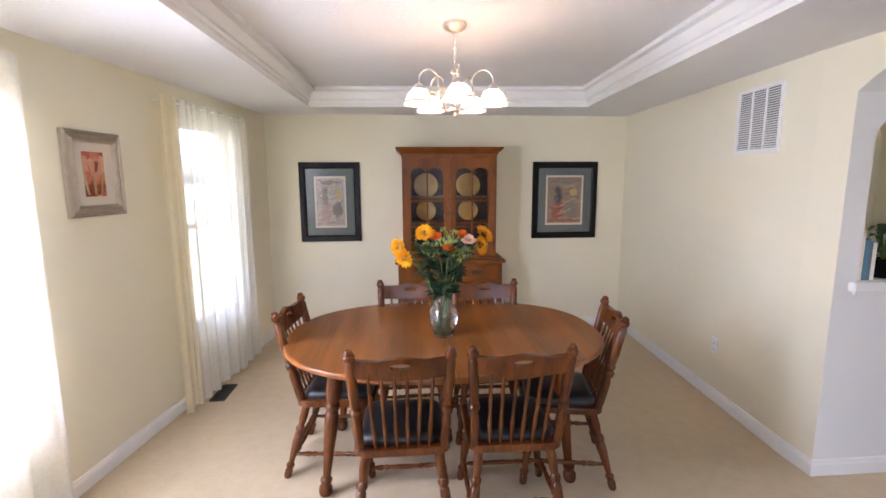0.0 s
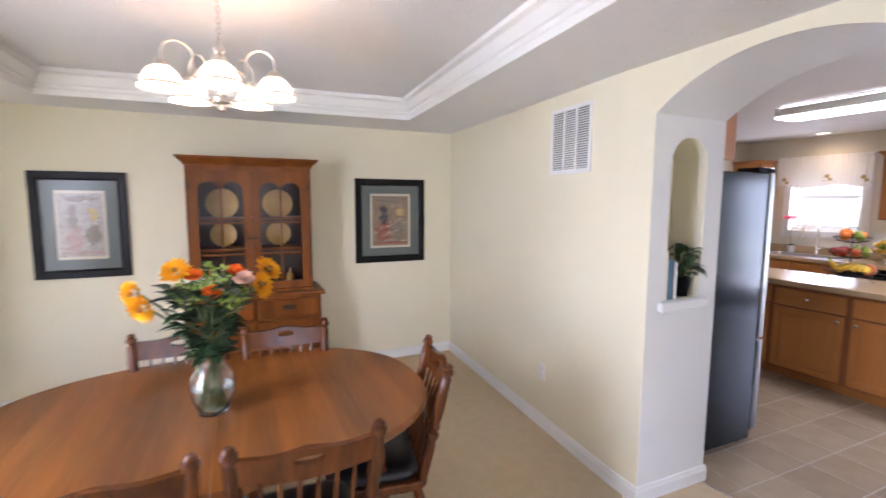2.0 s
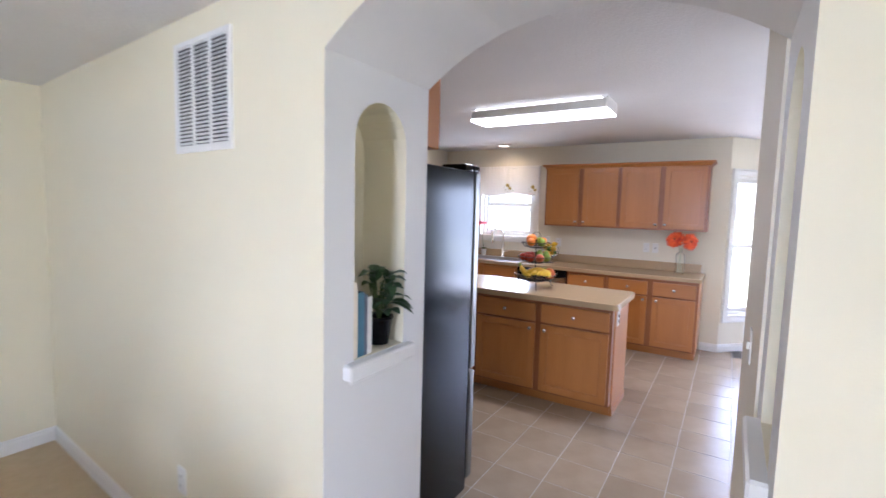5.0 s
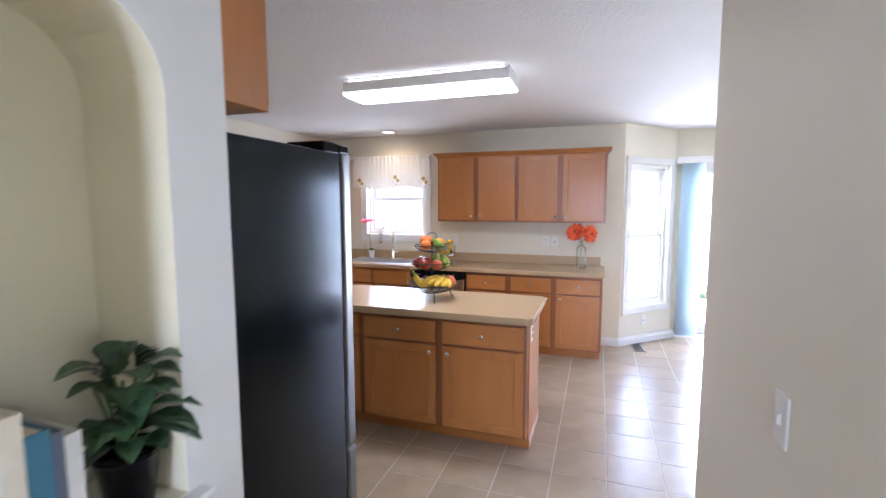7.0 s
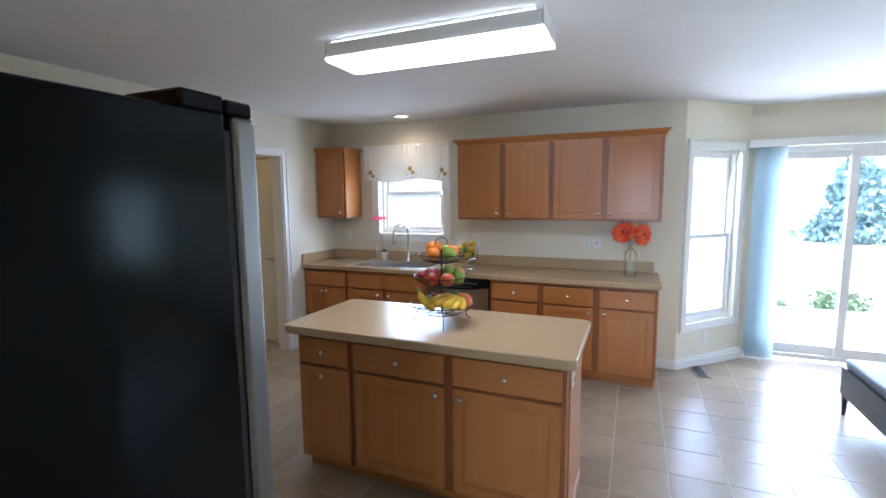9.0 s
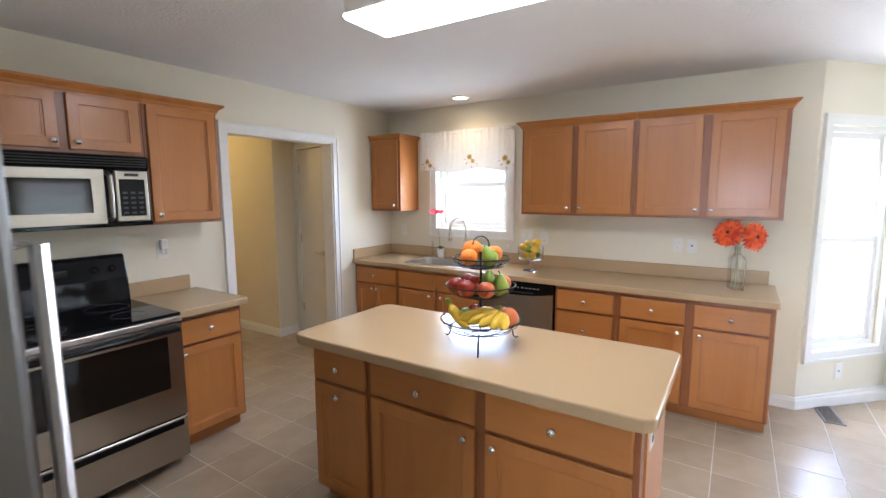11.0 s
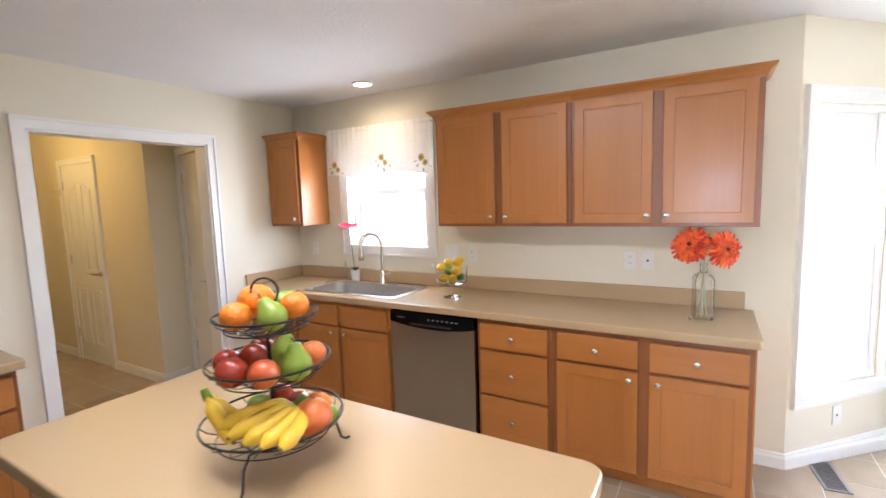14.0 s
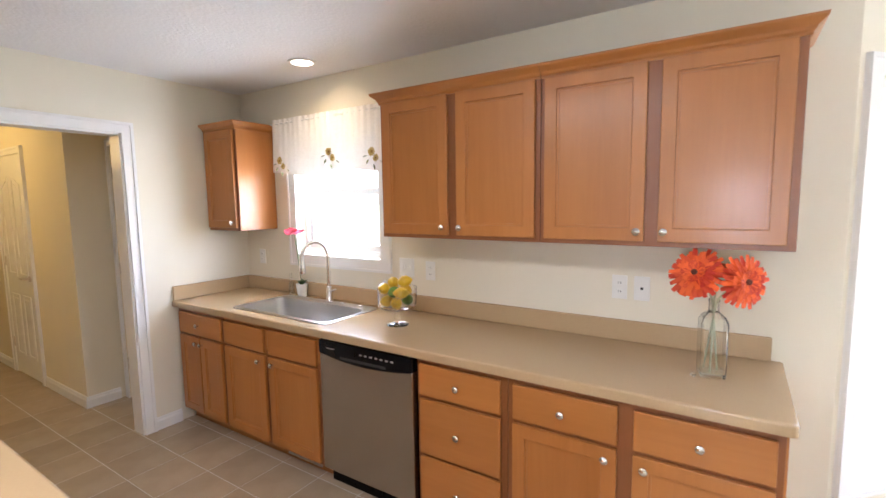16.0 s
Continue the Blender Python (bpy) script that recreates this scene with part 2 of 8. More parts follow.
def glued_boards(m, width, low, high):
    """The top is glued up from boards of slightly different tone, side by side along x."""
    nt = m.node_tree
    sep = nt.nodes.new("ShaderNodeSeparateXYZ")
    nt.links.new(nt.nodes["Texture Coordinate"].outputs["Object"], sep.inputs[0])
    div = nt.nodes.new("ShaderNodeMath")
    div.operation = "DIVIDE"
    div.inputs[1].default_value = width
    nt.links.new(sep.outputs["X"], div.inputs[0])
    fl = nt.nodes.new("ShaderNodeMath")
    fl.operation = "FLOOR"
    nt.links.new(div.outputs[0], fl.inputs[0])
    wn_ = nt.nodes.new("ShaderNodeTexWhiteNoise")
    wn_.noise_dimensions = "1D"
    nt.links.new(fl.outputs[0], wn_.inputs["W"])
    r = nt.nodes["Map Range"]
    r.inputs["To Min"].default_value, r.inputs["To Max"].default_value = low, high
    nt.links.new(wn_.outputs["Value"], r.inputs["Value"])


glued_boards(M_TABLE, 0.105, 0.80, 1.12)
[q for q in M_TABLE.node_tree.nodes if q.type == "BUMP"][0].inputs["Strength"].default_value = 0.012
M_CHAIR = wood("cherry_turned_wood", (0.046, 0.013, 0.004), (0.165, 0.050, 0.012), 0.22, 2, 9.0, 0.0, 0.08)
M_HUTCH = wood("dark_cherry_hutch", (0.115, 0.032, 0.006), (0.255, 0.082, 0.016), 0.32, 2, 7.0, 0.0, 0.05)
for m_, lv in ((M_CHAIR, 0.34), (M_HUTCH, 0.2)):
    m_.node_tree.nodes["Principled BSDF"].inputs["Specular IOR Level"].default_value = lv
# hutch wood darkened: the shade inside the closed case is in the colour
M_BACKBOARD = wood("shaded_back_board", (0.020, 0.008, 0.005), (0.05, 0.020, 0.011), 0.4, 2, 7.0)
M_LEATHER = mat("black_vinyl", (0.005, 0.005, 0.006), 0.38, 0, (0.010, 0.010, 0.011), 30, bump=0.12, bump_scale=220)
M_SHEER = sheer("cream_sheer_voile", (0.93, 0.90, 0.80), 0.34, 0.27)
M_LACE = sheer("cream_lace_border", (0.93, 0.86, 0.66), 0.10, 0.6)
M_VALANCE = sheer("white_valance_cotton", (0.92, 0.89, 0.84), 0.01, 0.07)
M_BLIND = sheer("pale_vertical_blind", (0.80, 0.86, 0.88), 0.10, 0.72)


# ---- building helpers ----
def part(name, bm, material, parent=None, label="", smooth=False):
    me = bpy.data.meshes.new(name)
    if parent is not None:
        base = parent.matrix_basis.translation if parent.parent is None else parent.parent.matrix_basis.translation + parent.matrix_basis.translation
        bm.transform(Matrix.Translation(-base))
    bm.to_mesh(me)
    bm.free()
    me.materials.append(material)
    if smooth:
        me.shade_smooth()
        me.set_sharp_from_angle(angle=radians(smooth if smooth is not True else 40))
    ob = new(name, me)
    if parent is not None:
        ob.parent = parent
    if label:
        ob["label"] = label
    return ob


def thing(name, at, label, category, group=""):
    ob = new(name)
    ob.empty_display_size = 0.1
    ob.location = at
    bpy.context.view_layer.update()
    return tagged(ob, label, category, group)


def solo(name, bm, material, label, category, group="", smooth=False):
    return tagged(part(name, bm, material, None, "", smooth), label, category, group)


def setting(name, bm, material, label="", smooth=False):
    return tagged(part(name, bm, material, None, "", smooth), label, "", "", "structure")


def box(bm, x0, x1, y0, y1, z0, z1, bevel=0.0, seg=1):
    r = bmesh.ops.create_cube(bm, size=1, matrix=Matrix.Translation(((x0 + x1) / 2, (y0 + y1) / 2, (z0 + z1) / 2)) @ Matrix.Diagonal((abs(x1 - x0), abs(y1 - y0), abs(z1 - z0), 1)))
    if bevel:
        es = list({e for v in r["verts"] for e in v.link_edges})
        bmesh.ops.bevel(bm, geom=es, offset=bevel, segments=seg, affect="EDGES", profile=0.5, clamp_overlap=True)
    return bm


def B(*a, **k):
    return box(bmesh.new(), *a, **k)


def lathe(bm, profile, at=(0, 0, 0), seg=16, m=None):
    """A turned solid: profile is (radius, height) from bottom to top."""
    base = m if m else Matrix.Translation(at)
    rings = []
    for r, z in profile:
        if r < 1e-5:
            rings.append([bm.verts.new(base @ Vector((0, 0, z)))])
        else:
            rings.append([bm.verts.new(base @ Vector((r * math.cos(2 * math.pi * k / seg), r * math.sin(2 * math.pi * k / seg), z))) for k in range(seg)])
    for a, b in zip(rings, rings[1:]):
        for k in range(seg):
            j = (k + 1) % seg
            if len(a) == 1 and len(b) == 1:
                continue
            if len(a) == 1:
                bm.faces.new((a[0], b[j], b[k]))
            elif len(b) == 1:
                bm.faces.new((a[k], a[j], b[0]))
            else:
                bm.faces.new((a[k], a[j], b[j], b[k]))
    if len(rings[0]) > 1:
        bm.faces.new(list(reversed(rings[0])))
    if len(rings[-1]) > 1:
        bm.faces.new(rings[-1])
    return bm


def turned(bm, p0, p1, profile, seg=12):
    """A turned rod from p0 to p1; profile is (share of the length, radius)."""
    p0, p1 = Vector(p0), Vector(p1)
    d = p1 - p0
    m = Matrix.Translation(p0) @ d.to_track_quat("Z", "Y").to_matrix().to_4x4()
    return lathe(bm, [(r, s * d.length) for s, r in profile], seg=seg, m=m)


def tube(bm, pts, r, seg=8, closed=False):
    """A round bar along points; r may be one radius or one for each point."""
    pts = [Vector(p) for p in pts]
    n = len(pts)
    rs = r if isinstance(r, (list, tuple)) else [r] * n
    rings = []
    up = Vector((0, 0, 1))
    for i, p in enumerate(pts):
        a = pts[(i - 1) % n] if closed or i > 0 else p
        b = pts[(i + 1) % n] if closed or i < n - 1 else p
        t = (b - a).normalized()
        if abs(t.dot(up)) > 0.95:
            up = Vector((1, 0, 0)) if abs(t.x) < 0.9 else Vector((0, 1, 0))
        s = t.cross(up).normalized()
        u = s.cross(t).normalized()
        up = u
        rings.append([bm.verts.new(p + rs[i] * (math.cos(2 * math.pi * k / seg) * s + math.sin(2 * math.pi * k / seg) * u)) for k in range(seg)])
    pairs = list(zip(rings, rings[1:])) + ([(rings[-1], rings[0])] if closed else [])
    for a, b in pairs:
        for k in range(seg):
            j = (k + 1) % seg
            bm.faces.new((a[k], a[j], b[j], b[k]))
    if not closed:
        bm.faces.new(list(reversed(rings[0])))
        bm.faces.new(rings[-1])
    return bm


def slab(bm, outline, holes, depth, m=None):
    """A plate with holes: outline and holes are (u, v) rings; it runs from w = 0 to w = depth, then goes through m."""
    m = m or Matrix.Identity(4)
    loops = [outline, *holes]
    for w in (0.0, depth):
        es = []
        for lp in loops:
            vs = [bm.verts.new(m @ Vector((u, v, w))) for u, v in lp]
            es += [bm.edges.new((vs[i], vs[(i + 1) % len(vs)])) for i in range(len(vs))]
        bmesh.ops.triangle_fill(bm, use_beauty=True, use_dissolve=False, edges=es)
    for lp in loops:
        n = len(lp)
        for i in range(n):
            (u0, v0), (u1, v1) = lp[i], lp[(i + 1) % n]
            bm.faces.new([bm.verts.new(m @ Vector(q)) for q in ((u0, v0, 0), (u1, v1, 0), (u1, v1, depth), (u0, v0, depth))])
    bmesh.ops.remove_doubles(bm, verts=bm.verts, dist=1e-5)
    bmesh.ops.recalc_face_normals(bm, faces=bm.faces)
    return bm


def rect(u0, u1, v0, v1):
    return [(u0, v0), (u1, v0), (u1, v1), (u0, v1)]


def frame_axes(kind, at):
    """Matrices that stand a plate up. 'x': u is y, v is z, depth along +x from x = at. 'y': u is x, v is z, depth along +y from y = at. 'z': flat, depth up."""
    if kind == "x":
        return Matrix(((0, 0, 1, at), (1, 0, 0, 0), (0, 1, 0, 0), (0, 0, 0, 1)))
    if kind == "y":
        return Matrix(((1, 0, 0, 0), (0, 0, 1, at), (0, 1, 0, 0), (0, 0, 0, 1)))
    return Matrix.Translation((0, 0, at))


def sweep_profile(bm, profile, path, closed=False):
    """A moulding: profile is (out, up) and path a list of (x, y) on the level; out is to the path's left. Mitred at corners."""
    n = len(path)
    P = [Vector(p) for p in path]
    rings = []
    for i in range(n):
        prv = P[(i - 1) % n] if closed or i > 0 else None
        nxt = P[(i + 1) % n] if closed or i < n - 1 else None
        d0 = (P[i] - prv).normalized() if prv is not None else None
        d1 = (nxt - P[i]).normalized() if nxt is not None else None
        d0 = d0 or d1
        d1 = d1 or d0
        n0, n1 = Vector((-d0.y, d0.x)), Vector((-d1.y, d1.x))
        mid = (n0 + n1).normalized()
        k = 1 / max(0.2, mid.dot(n0))
        rings.append([bm.verts.new((P[i].x + mid.x * k * o, P[i].y + mid.y * k * o, z)) for o, z in profile])
    m = len(profile)
    for a, b in list(zip(rings, rings[1:])) + ([(rings[-1], rings[0])] if closed else []):
        for j in range(m):
            q = (j + 1) % m
            bm.faces.new((a[j], b[j], b[q], a[q]))
    if not closed:
        bm.faces.new(rings[0])
        bm.faces.new(list(reversed(rings[-1])))
    bmesh.ops.recalc_face_normals(bm, faces=bm.faces)
    return bm


# ---- structure ----
XW, XE, YN, YS = -0.28, 3.575, 5.90, -2.50        # dining and living side
KX0, KX1, KN, KS = 4.09, 8.70, 6.05, -2.00      # kitchen side
BAYX, ZD, ZK = 9.35, 2.25, 2.44                  # bay front, dining soffit, kitchen ceiling
AY0, AY1 = 2.168, 3.25                          # arch jambs
TX0, TX1, TY0, TY1 = 0.48, 3.075, 1.30, 5.45    # raised tray of the dining ceiling

setting("floor_dining_carpet", B(-1.40, 4.08, YS - 0.1, YN + 0.1, -0.05, 0.0), M_CARPET, "beige cut-pile carpet")
setting("floor_kitchen_bed", B(4.08, 9.40, KS - 0.1, 9.4, -0.05, -0.0012), M_GROUT, "pale grout bed under the floor tiles")

# west wall with two windows
WEST_LEAN = 0.13  # the west wall runs off square


def lean_west(top):
    for ob in [top] + list(top.children_recursive):
        if ob.type == "MESH":
            for v in ob.data.vertices:
                v.co.x += 0.02 + WEST_LEAN * (v.co.y + top.location.y - 3.7)
    return top


WIN_A, WIN_B = (2.20, 3.24), (4.53, 5.27)
bm = slab(bmesh.new(), rect(YS, YN, 0, 2.46), [rect(WIN_A[0], WIN_A[1], 0.45, 2.06), rect(WIN_B[0], WIN_B[1], 0.45, 2.06)], 0.15, frame_axes("x", XW - 0.15))
lean_west(setting("wall_west", bm, M_WALL, "cream painted wall"))
setting("wall_north", B(XW - 0.15, XE + 0.24, YN, YN + 0.13, 0, 2.46), M_WALL, "cream painted wall")
bm = slab(bmesh.new(), rect(-1.35, XE, 0, 2.46), [rect(0.4, 3.0, 0.7, 2.1)], 0.15, frame_axes("y", YS - 0.15))
setting("wall_south", bm, M_WALL, "cream painted wall")

# thick wall between dining room and kitchen, with arch and two niches
def arc_pts(c, half, spring, rise, n=20):
    R = (half * half + rise * rise) / (2 * rise)
    z0 = spring + rise - R
    a = math.asin(half / R)
    return [(c + R * math.sin(a - 2 * a * k / n), z0 + R * math.cos(a - 2 * a * k / n)) for k in range(n + 1)]


def niche_ring(u0, u1, v0, v1, n=12):
    r = (u1 - u0) / 2
    c = (u0 + u1) / 2
    return [(u0, v0), (u1, v0)] + [(c + r * math.cos(math.pi * k / n), v1 - r + r * math.sin(math.pi * k / n)) for k in range(n + 1)]


arch = arc_pts((AY0 + AY1) / 2, (AY1 - AY0) / 2, 2.005, 0.188)
outline = list(reversed(arch)) + [(AY1, 2.50), (AY0, 2.50)]
bm = slab(bmesh.new(), outline, [], KX0 - XE, frame_axes("x", XE))
NICHE = niche_ring(3.70, 3.96, 1.075, 1.905)
slab(bm, rect(XE, KX0, 0, 2.50), [NICHE], 0.20, frame_axes("y", AY1))
box(bm, XE, KX0, AY1 + 0.20, KN, 0, 2.50)
SKEW = 0.17
for v in bm.verts:
    if v.co.y > KN - 0.01 and abs(v.co.x - XE) < 0.001:
        v.co.x += SKEW  # the long wall runs a little off square
slab(bm, rect(XE, KX0, 0, 2.50), [NICHE], 0.20, frame_axes("y", AY0 - 0.20))
box(bm, XE, KX0, YS, AY0 - 0.20, 0, 2.50)
wa = setting("wall_arch", bm, M_WALL, "cream painted wall with a pale arched passage")
# jambs and arch underside take the colour with daylight painted in
wa.data.materials.append(M_REVEAL)
for p in wa.data.polygons:
    jamb = abs(p.normal.y) > 0.9 and min(abs(p.center.y - AY0), abs(p.center.y - AY1)) < 0.002
    if jamb or (p.normal.z < -0.3 and AY0 < p.center.y < AY1 and p.center.z > 1.95):
        p.material_index = 1
bm = B(3.655, 3.995, AY1 - 0.035, AY1 + 0.19, 1.022, 1.073, 0.006)
box(bm, 3.68, 3.97, AY1 - 0.012, AY1 + 0.002, 1.002, 1.023, 0.004)
setting("niche_sill_1", bm, M_TRIM, "white painted niche sill")
bm = B(3.655, 3.995, AY0 - 0.19, AY0 + 0.035, 1.022, 1.073, 0.006)
box(bm, 3.68, 3.97, AY0 - 0.002, AY0 + 0.012, 1.002, 1.023, 0.004)
setting("niche_sill_2", bm, M_TRIM, "white painted niche sill")
setting("wall_closet", B(KX0, 5.28, 1.30, 2.176, 0, ZK), M_KWALL, "beige painted wall")

# kitchen walls
SINKWIN = (4.62, 5.42, 1.20, 2.10)
bm = slab(bmesh.new(), rect(2.32, KN + 0.12, 0, ZK), [rect(*SINKWIN)], 0.15, frame_axes("x", KX1))
setting("wall_east", bm, M_KWALL, "beige painted wall")
DOOR = (6.755, 7.83, 2.045)
bm = slab(bmesh.new(), [(KX0, 0), (DOOR[0], 0), (DOOR[0], DOOR[2]), (DOOR[1], DOOR[2]), (DOOR[1], 0), (KX1, 0), (KX1, ZK), (KX0, ZK)], [], 0.12, frame_axes("y", KN))
setting("wall_kitchen_north", bm, M_KWALL, "beige painted wall")
BA, BB = Vector((8.70, 2.32, 0)), Vector((9.35, 1.72, 0))
bd = (BB - BA).normalized()
bn = Vector((-bd.y, bd.x, 0))
BAYM = Matrix(((bd.x, 0, bn.x, BA.x), (bd.y, 0, bn.y, BA.y), (0, 1, 0, 0), (0, 0, 0, 1)))
BL = (BB - BA).length
BW = (0.10, 0.76, 0.42, 2.02)
setting("wall_bay", slab(bmesh.new(), rect(0, BL, 0, ZK), [rect(*BW)], 0.12, BAYM), M_KWALL, "beige painted bay wall")
SD = (0.12, 1.66, 0.03, 2.05)
bm = slab(bmesh.new(), [(-0.6, 0), (SD[0], 0), (SD[0], SD[3]), (SD[1], SD[3]), (SD[1], 0), (1.72, 0), (1.72, ZK), (-0.6, ZK)], [], 0.14, frame_axes("x", BAYX))
setting("wall_patio", bm, M_KWALL, "beige painted wall")
setting("wall_patio_south", B(8.7, BAYX + 0.14, -0.74, -0.6, 0, ZK), M_KWALL)
bm = B(8.70, 8.84, KS, -0.74, 0, ZK)
setting("wall_east_south", bm, M_KWALL)
bm = slab(bmesh.new(), rect(KX0, 8.84, 0, ZK), [rect(7.3, 8.5, 0.75, 1.85)], 0.14, frame_axes("y", KS - 0.14))
setting("wall_kitchen_south", bm, M_KWALL)

# hall behind the doorway
HX, HY = 7.80, 9.15
setting("wall_hall_east", B(HX, HX + 0.1, 6.95, HY, 0, ZK), M_HALL, "cream hall wall under yellow lamplight")
bm = B(HX, HX + 0.1, 6.90, 6.948, 0, ZK)
box(bm, HX + 0.1, 8.25, 6.90, 7.0, 0, ZK)
setting("wall_hall_return", bm, M_HALL, "beige hall wall")
NK0, NK1 = Vector((7.915, 6.172, 0)), Vector((8.085, 6.898, 0))
nd = (NK1 - NK0).normalized()
NOOK = Matrix(((nd.x, 0, nd.y, NK0.x), (nd.y, 0, -nd.x, NK0.y), (0, 1, 0, 0), (0, 0, 0, 1)))  # u along the wall, v up, depth into it
NL = (NK1 - NK0).length
bm = slab(bmesh.new(), [(0, 0), (0.13, 0), (0.13, 2.04), (0.672, 2.04), (0.672, 0), (NL, 0), (NL, ZK), (0, ZK)], [], 0.1, NOOK)
slab(bm, rect(0, NL, 0, ZK), [], 0.05, NOOK @ Matrix.Translation((0, 0, 0.102)))
setting("wall_hall_nook", bm, M_HALL, "beige hall wall")
setting("wall_hall_west", B(6.2, 6.3, KN + 0.12, HY, 0, ZK), M_HALL)
bm = slab(bmesh.new(), [(7.69, 0), (HX, 0), (HX, ZK), (6.3, ZK), (6.3, 0), (6.88, 0), (6.88, 2.04), (7.69, 2.04)], [], 0.1, frame_axes("y", HY))
setting("wall_hall_end", bm, M_HALL, "cream hall wall with an opening")
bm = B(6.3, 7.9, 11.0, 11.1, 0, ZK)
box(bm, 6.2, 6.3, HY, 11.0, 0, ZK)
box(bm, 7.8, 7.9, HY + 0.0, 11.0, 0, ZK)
# near-black walls put the unlit room's darkness into the colour
setting("wall_far_room", bm, mat("far_room_shade", (0.10, 0.08, 0.07), 0.8, 0, (0.13, 0.10, 0.09), 3))
setting("floor_hall_far", B(6.2, 7.9, 9.4, 11.1, -0.05, 0.0), M_CARPET)

# ceilings
TRAY = [(TX0, TY0), (TX1 - 0.265, TY0), (TX1, TY1 - 0.13), (TX0 + 0.065, TY1)]
bm = slab(bmesh.new(), rect(-1.40, XE + 0.26, YS - 0.15, YN + 0.13), [TRAY], 0.158, frame_axes("z", ZD))
setting("ceiling_dining", bm, M_CEIL, "white textured ceiling with a raised tray")
setting("ceiling_tray", B(TX0 - 0.1, TX1 + 0.1, TY0 - 0.1, TY1 + 0.1, 2.410, 2.49), M_CEIL, "white tray ceiling")
setting("ceiling_kitchen", B(KX0, 9.55, KS - 0.14, KN + 0.12, ZK, ZK + 0.1), M_CEIL, "white textured ceiling")
setting("ceiling_hall", B(6.2, 9.0, KN + 0.12, 11.1, ZK, ZK + 0.1), M_CEIL)
crown = [(o, v - 0.052) for o, v in ((0, 2.300), (0.012, 2.300), (0.012, 2.335), (0.022, 2.345), (0.022, 2.365), (0.034, 2.372), (0.060, 2.424), (0.088, 2.434), (0.088, 2.464), (0, 2.464))]
setting("trim_tray_crown", sweep_profile(bmesh.new(), crown, TRAY, True), M_TRIM, "white crown moulding round the tray")

# skirting
skirt = [(0, 0), (0.014, 0), (0.014, 0.062), (0.009, 0.075), (0.009, 0.083), (0.004, 0.09), (0, 0.09)]
def skirting(name, *paths):
    b = bmesh.new()
    for p in paths:
        sweep_profile(b, skirt, p)
    return setting(name, b, M_TRIM, "white baseboard")


skirting("baseboard_dining", [(KX0 + 0.014, AY1), (XE, AY1), (XE, AY1 + 0.20), (XE + SKEW * 0.945, YN), (-0.26 + WEST_LEAN * (YN - 3.7), YN), (-0.26 + WEST_LEAN * (YS - 3.7), YS + 0.02)])
skirting("baseboard_arch_south", [(XE, YS + 0.02), (XE, AY0), (KX0, AY0)])
skirting("baseboard_kitchen", [(BAYX, SD[1] + 0.06), (BB.x, BB.y), (BA.x, BA.y), (KX1, 2.50)], [(KX1 - 0.62, KN), (DOOR[1] + 0.07, KN)])
skirting("baseboard_hall", [(8.03, 6.90), (HX, 6.90), (HX, 7.745)], [(HX, 8.545), (HX, HY), (7.76, HY)])


def casing(name, pts, m, w=0.07, t=0.018, label="white door casing"):
    """Mitred flat casing with a raised outer bead round an opening; pts is (u0, u1, v0, v1); v0 None leaves the foot open."""
    u0, u1, v0, v1 = pts
    b = bmesh.new()
    if v0 is None:
        slab(b, [(u0 - w, 0), (u0, 0), (u0, v1), (u1, v1), (u1, 0), (u1 + w, 0), (u1 + w, v1 + w), (u0 - w, v1 + w)], [], t, m)
        w2 = w - 0.0015
        slab(b, [(u0 - w2, 0.001), (u0 - w + 0.02, 0.001), (u0 - w + 0.02, v1 + w - 0.02), (u1 + w - 0.02, v1 + w - 0.02), (u1 + w - 0.02, 0.001), (u1 + w2, 0.001), (u1 + w2, v1 + w2), (u0 - w2, v1 + w2)], [], t + 0.008, m)
    else:
        slab(b, rect(u0 - w, u1 + w, v0 - w, v1 + w), [rect(u0, u1, v0, v1)], t, m)
        slab(b, rect(u0 - w + 0.0015, u1 + w - 0.0015, v0 - w + 0.0015, v1 + w - 0.0015), [rect(u0 - w + 0.018, u1 + w - 0.018, v0 - w + 0.018, v1 + w - 0.018)], t + 0.007, m)
    return setting(name, b, M_TRIM, label)


flip_y = lambda y: Matrix(((1, 0, 0, 0), (0, 0, -1, y), (0, 1, 0, 0), (0, 0, 0, 1)))
flip_x = lambda x: Matrix(((0, 0, -1, x), (1, 0, 0, 0), (0, 1, 0, 0), (0, 0, 0, 1)))
casing("trim_doorway", (DOOR[0], DOOR[1], None, DOOR[2]), flip_y(KN))
bm = B(DOOR[0] - 0.001, DOOR[0] + 0.014, KN - 0.004, KN + 0.124, 0, DOOR[2])
box(bm, DOOR[1] - 0.014, DOOR[1] + 0.001, KN - 0.004, KN + 0.124, 0, DOOR[2])
box(bm, DOOR[0], DOOR[1], KN - 0.004, KN + 0.124, DOOR[2] - 0.014, DOOR[2] + 0.001)
setting("trim_doorway_lining", bm, M_TRIM, "white painted door lining")


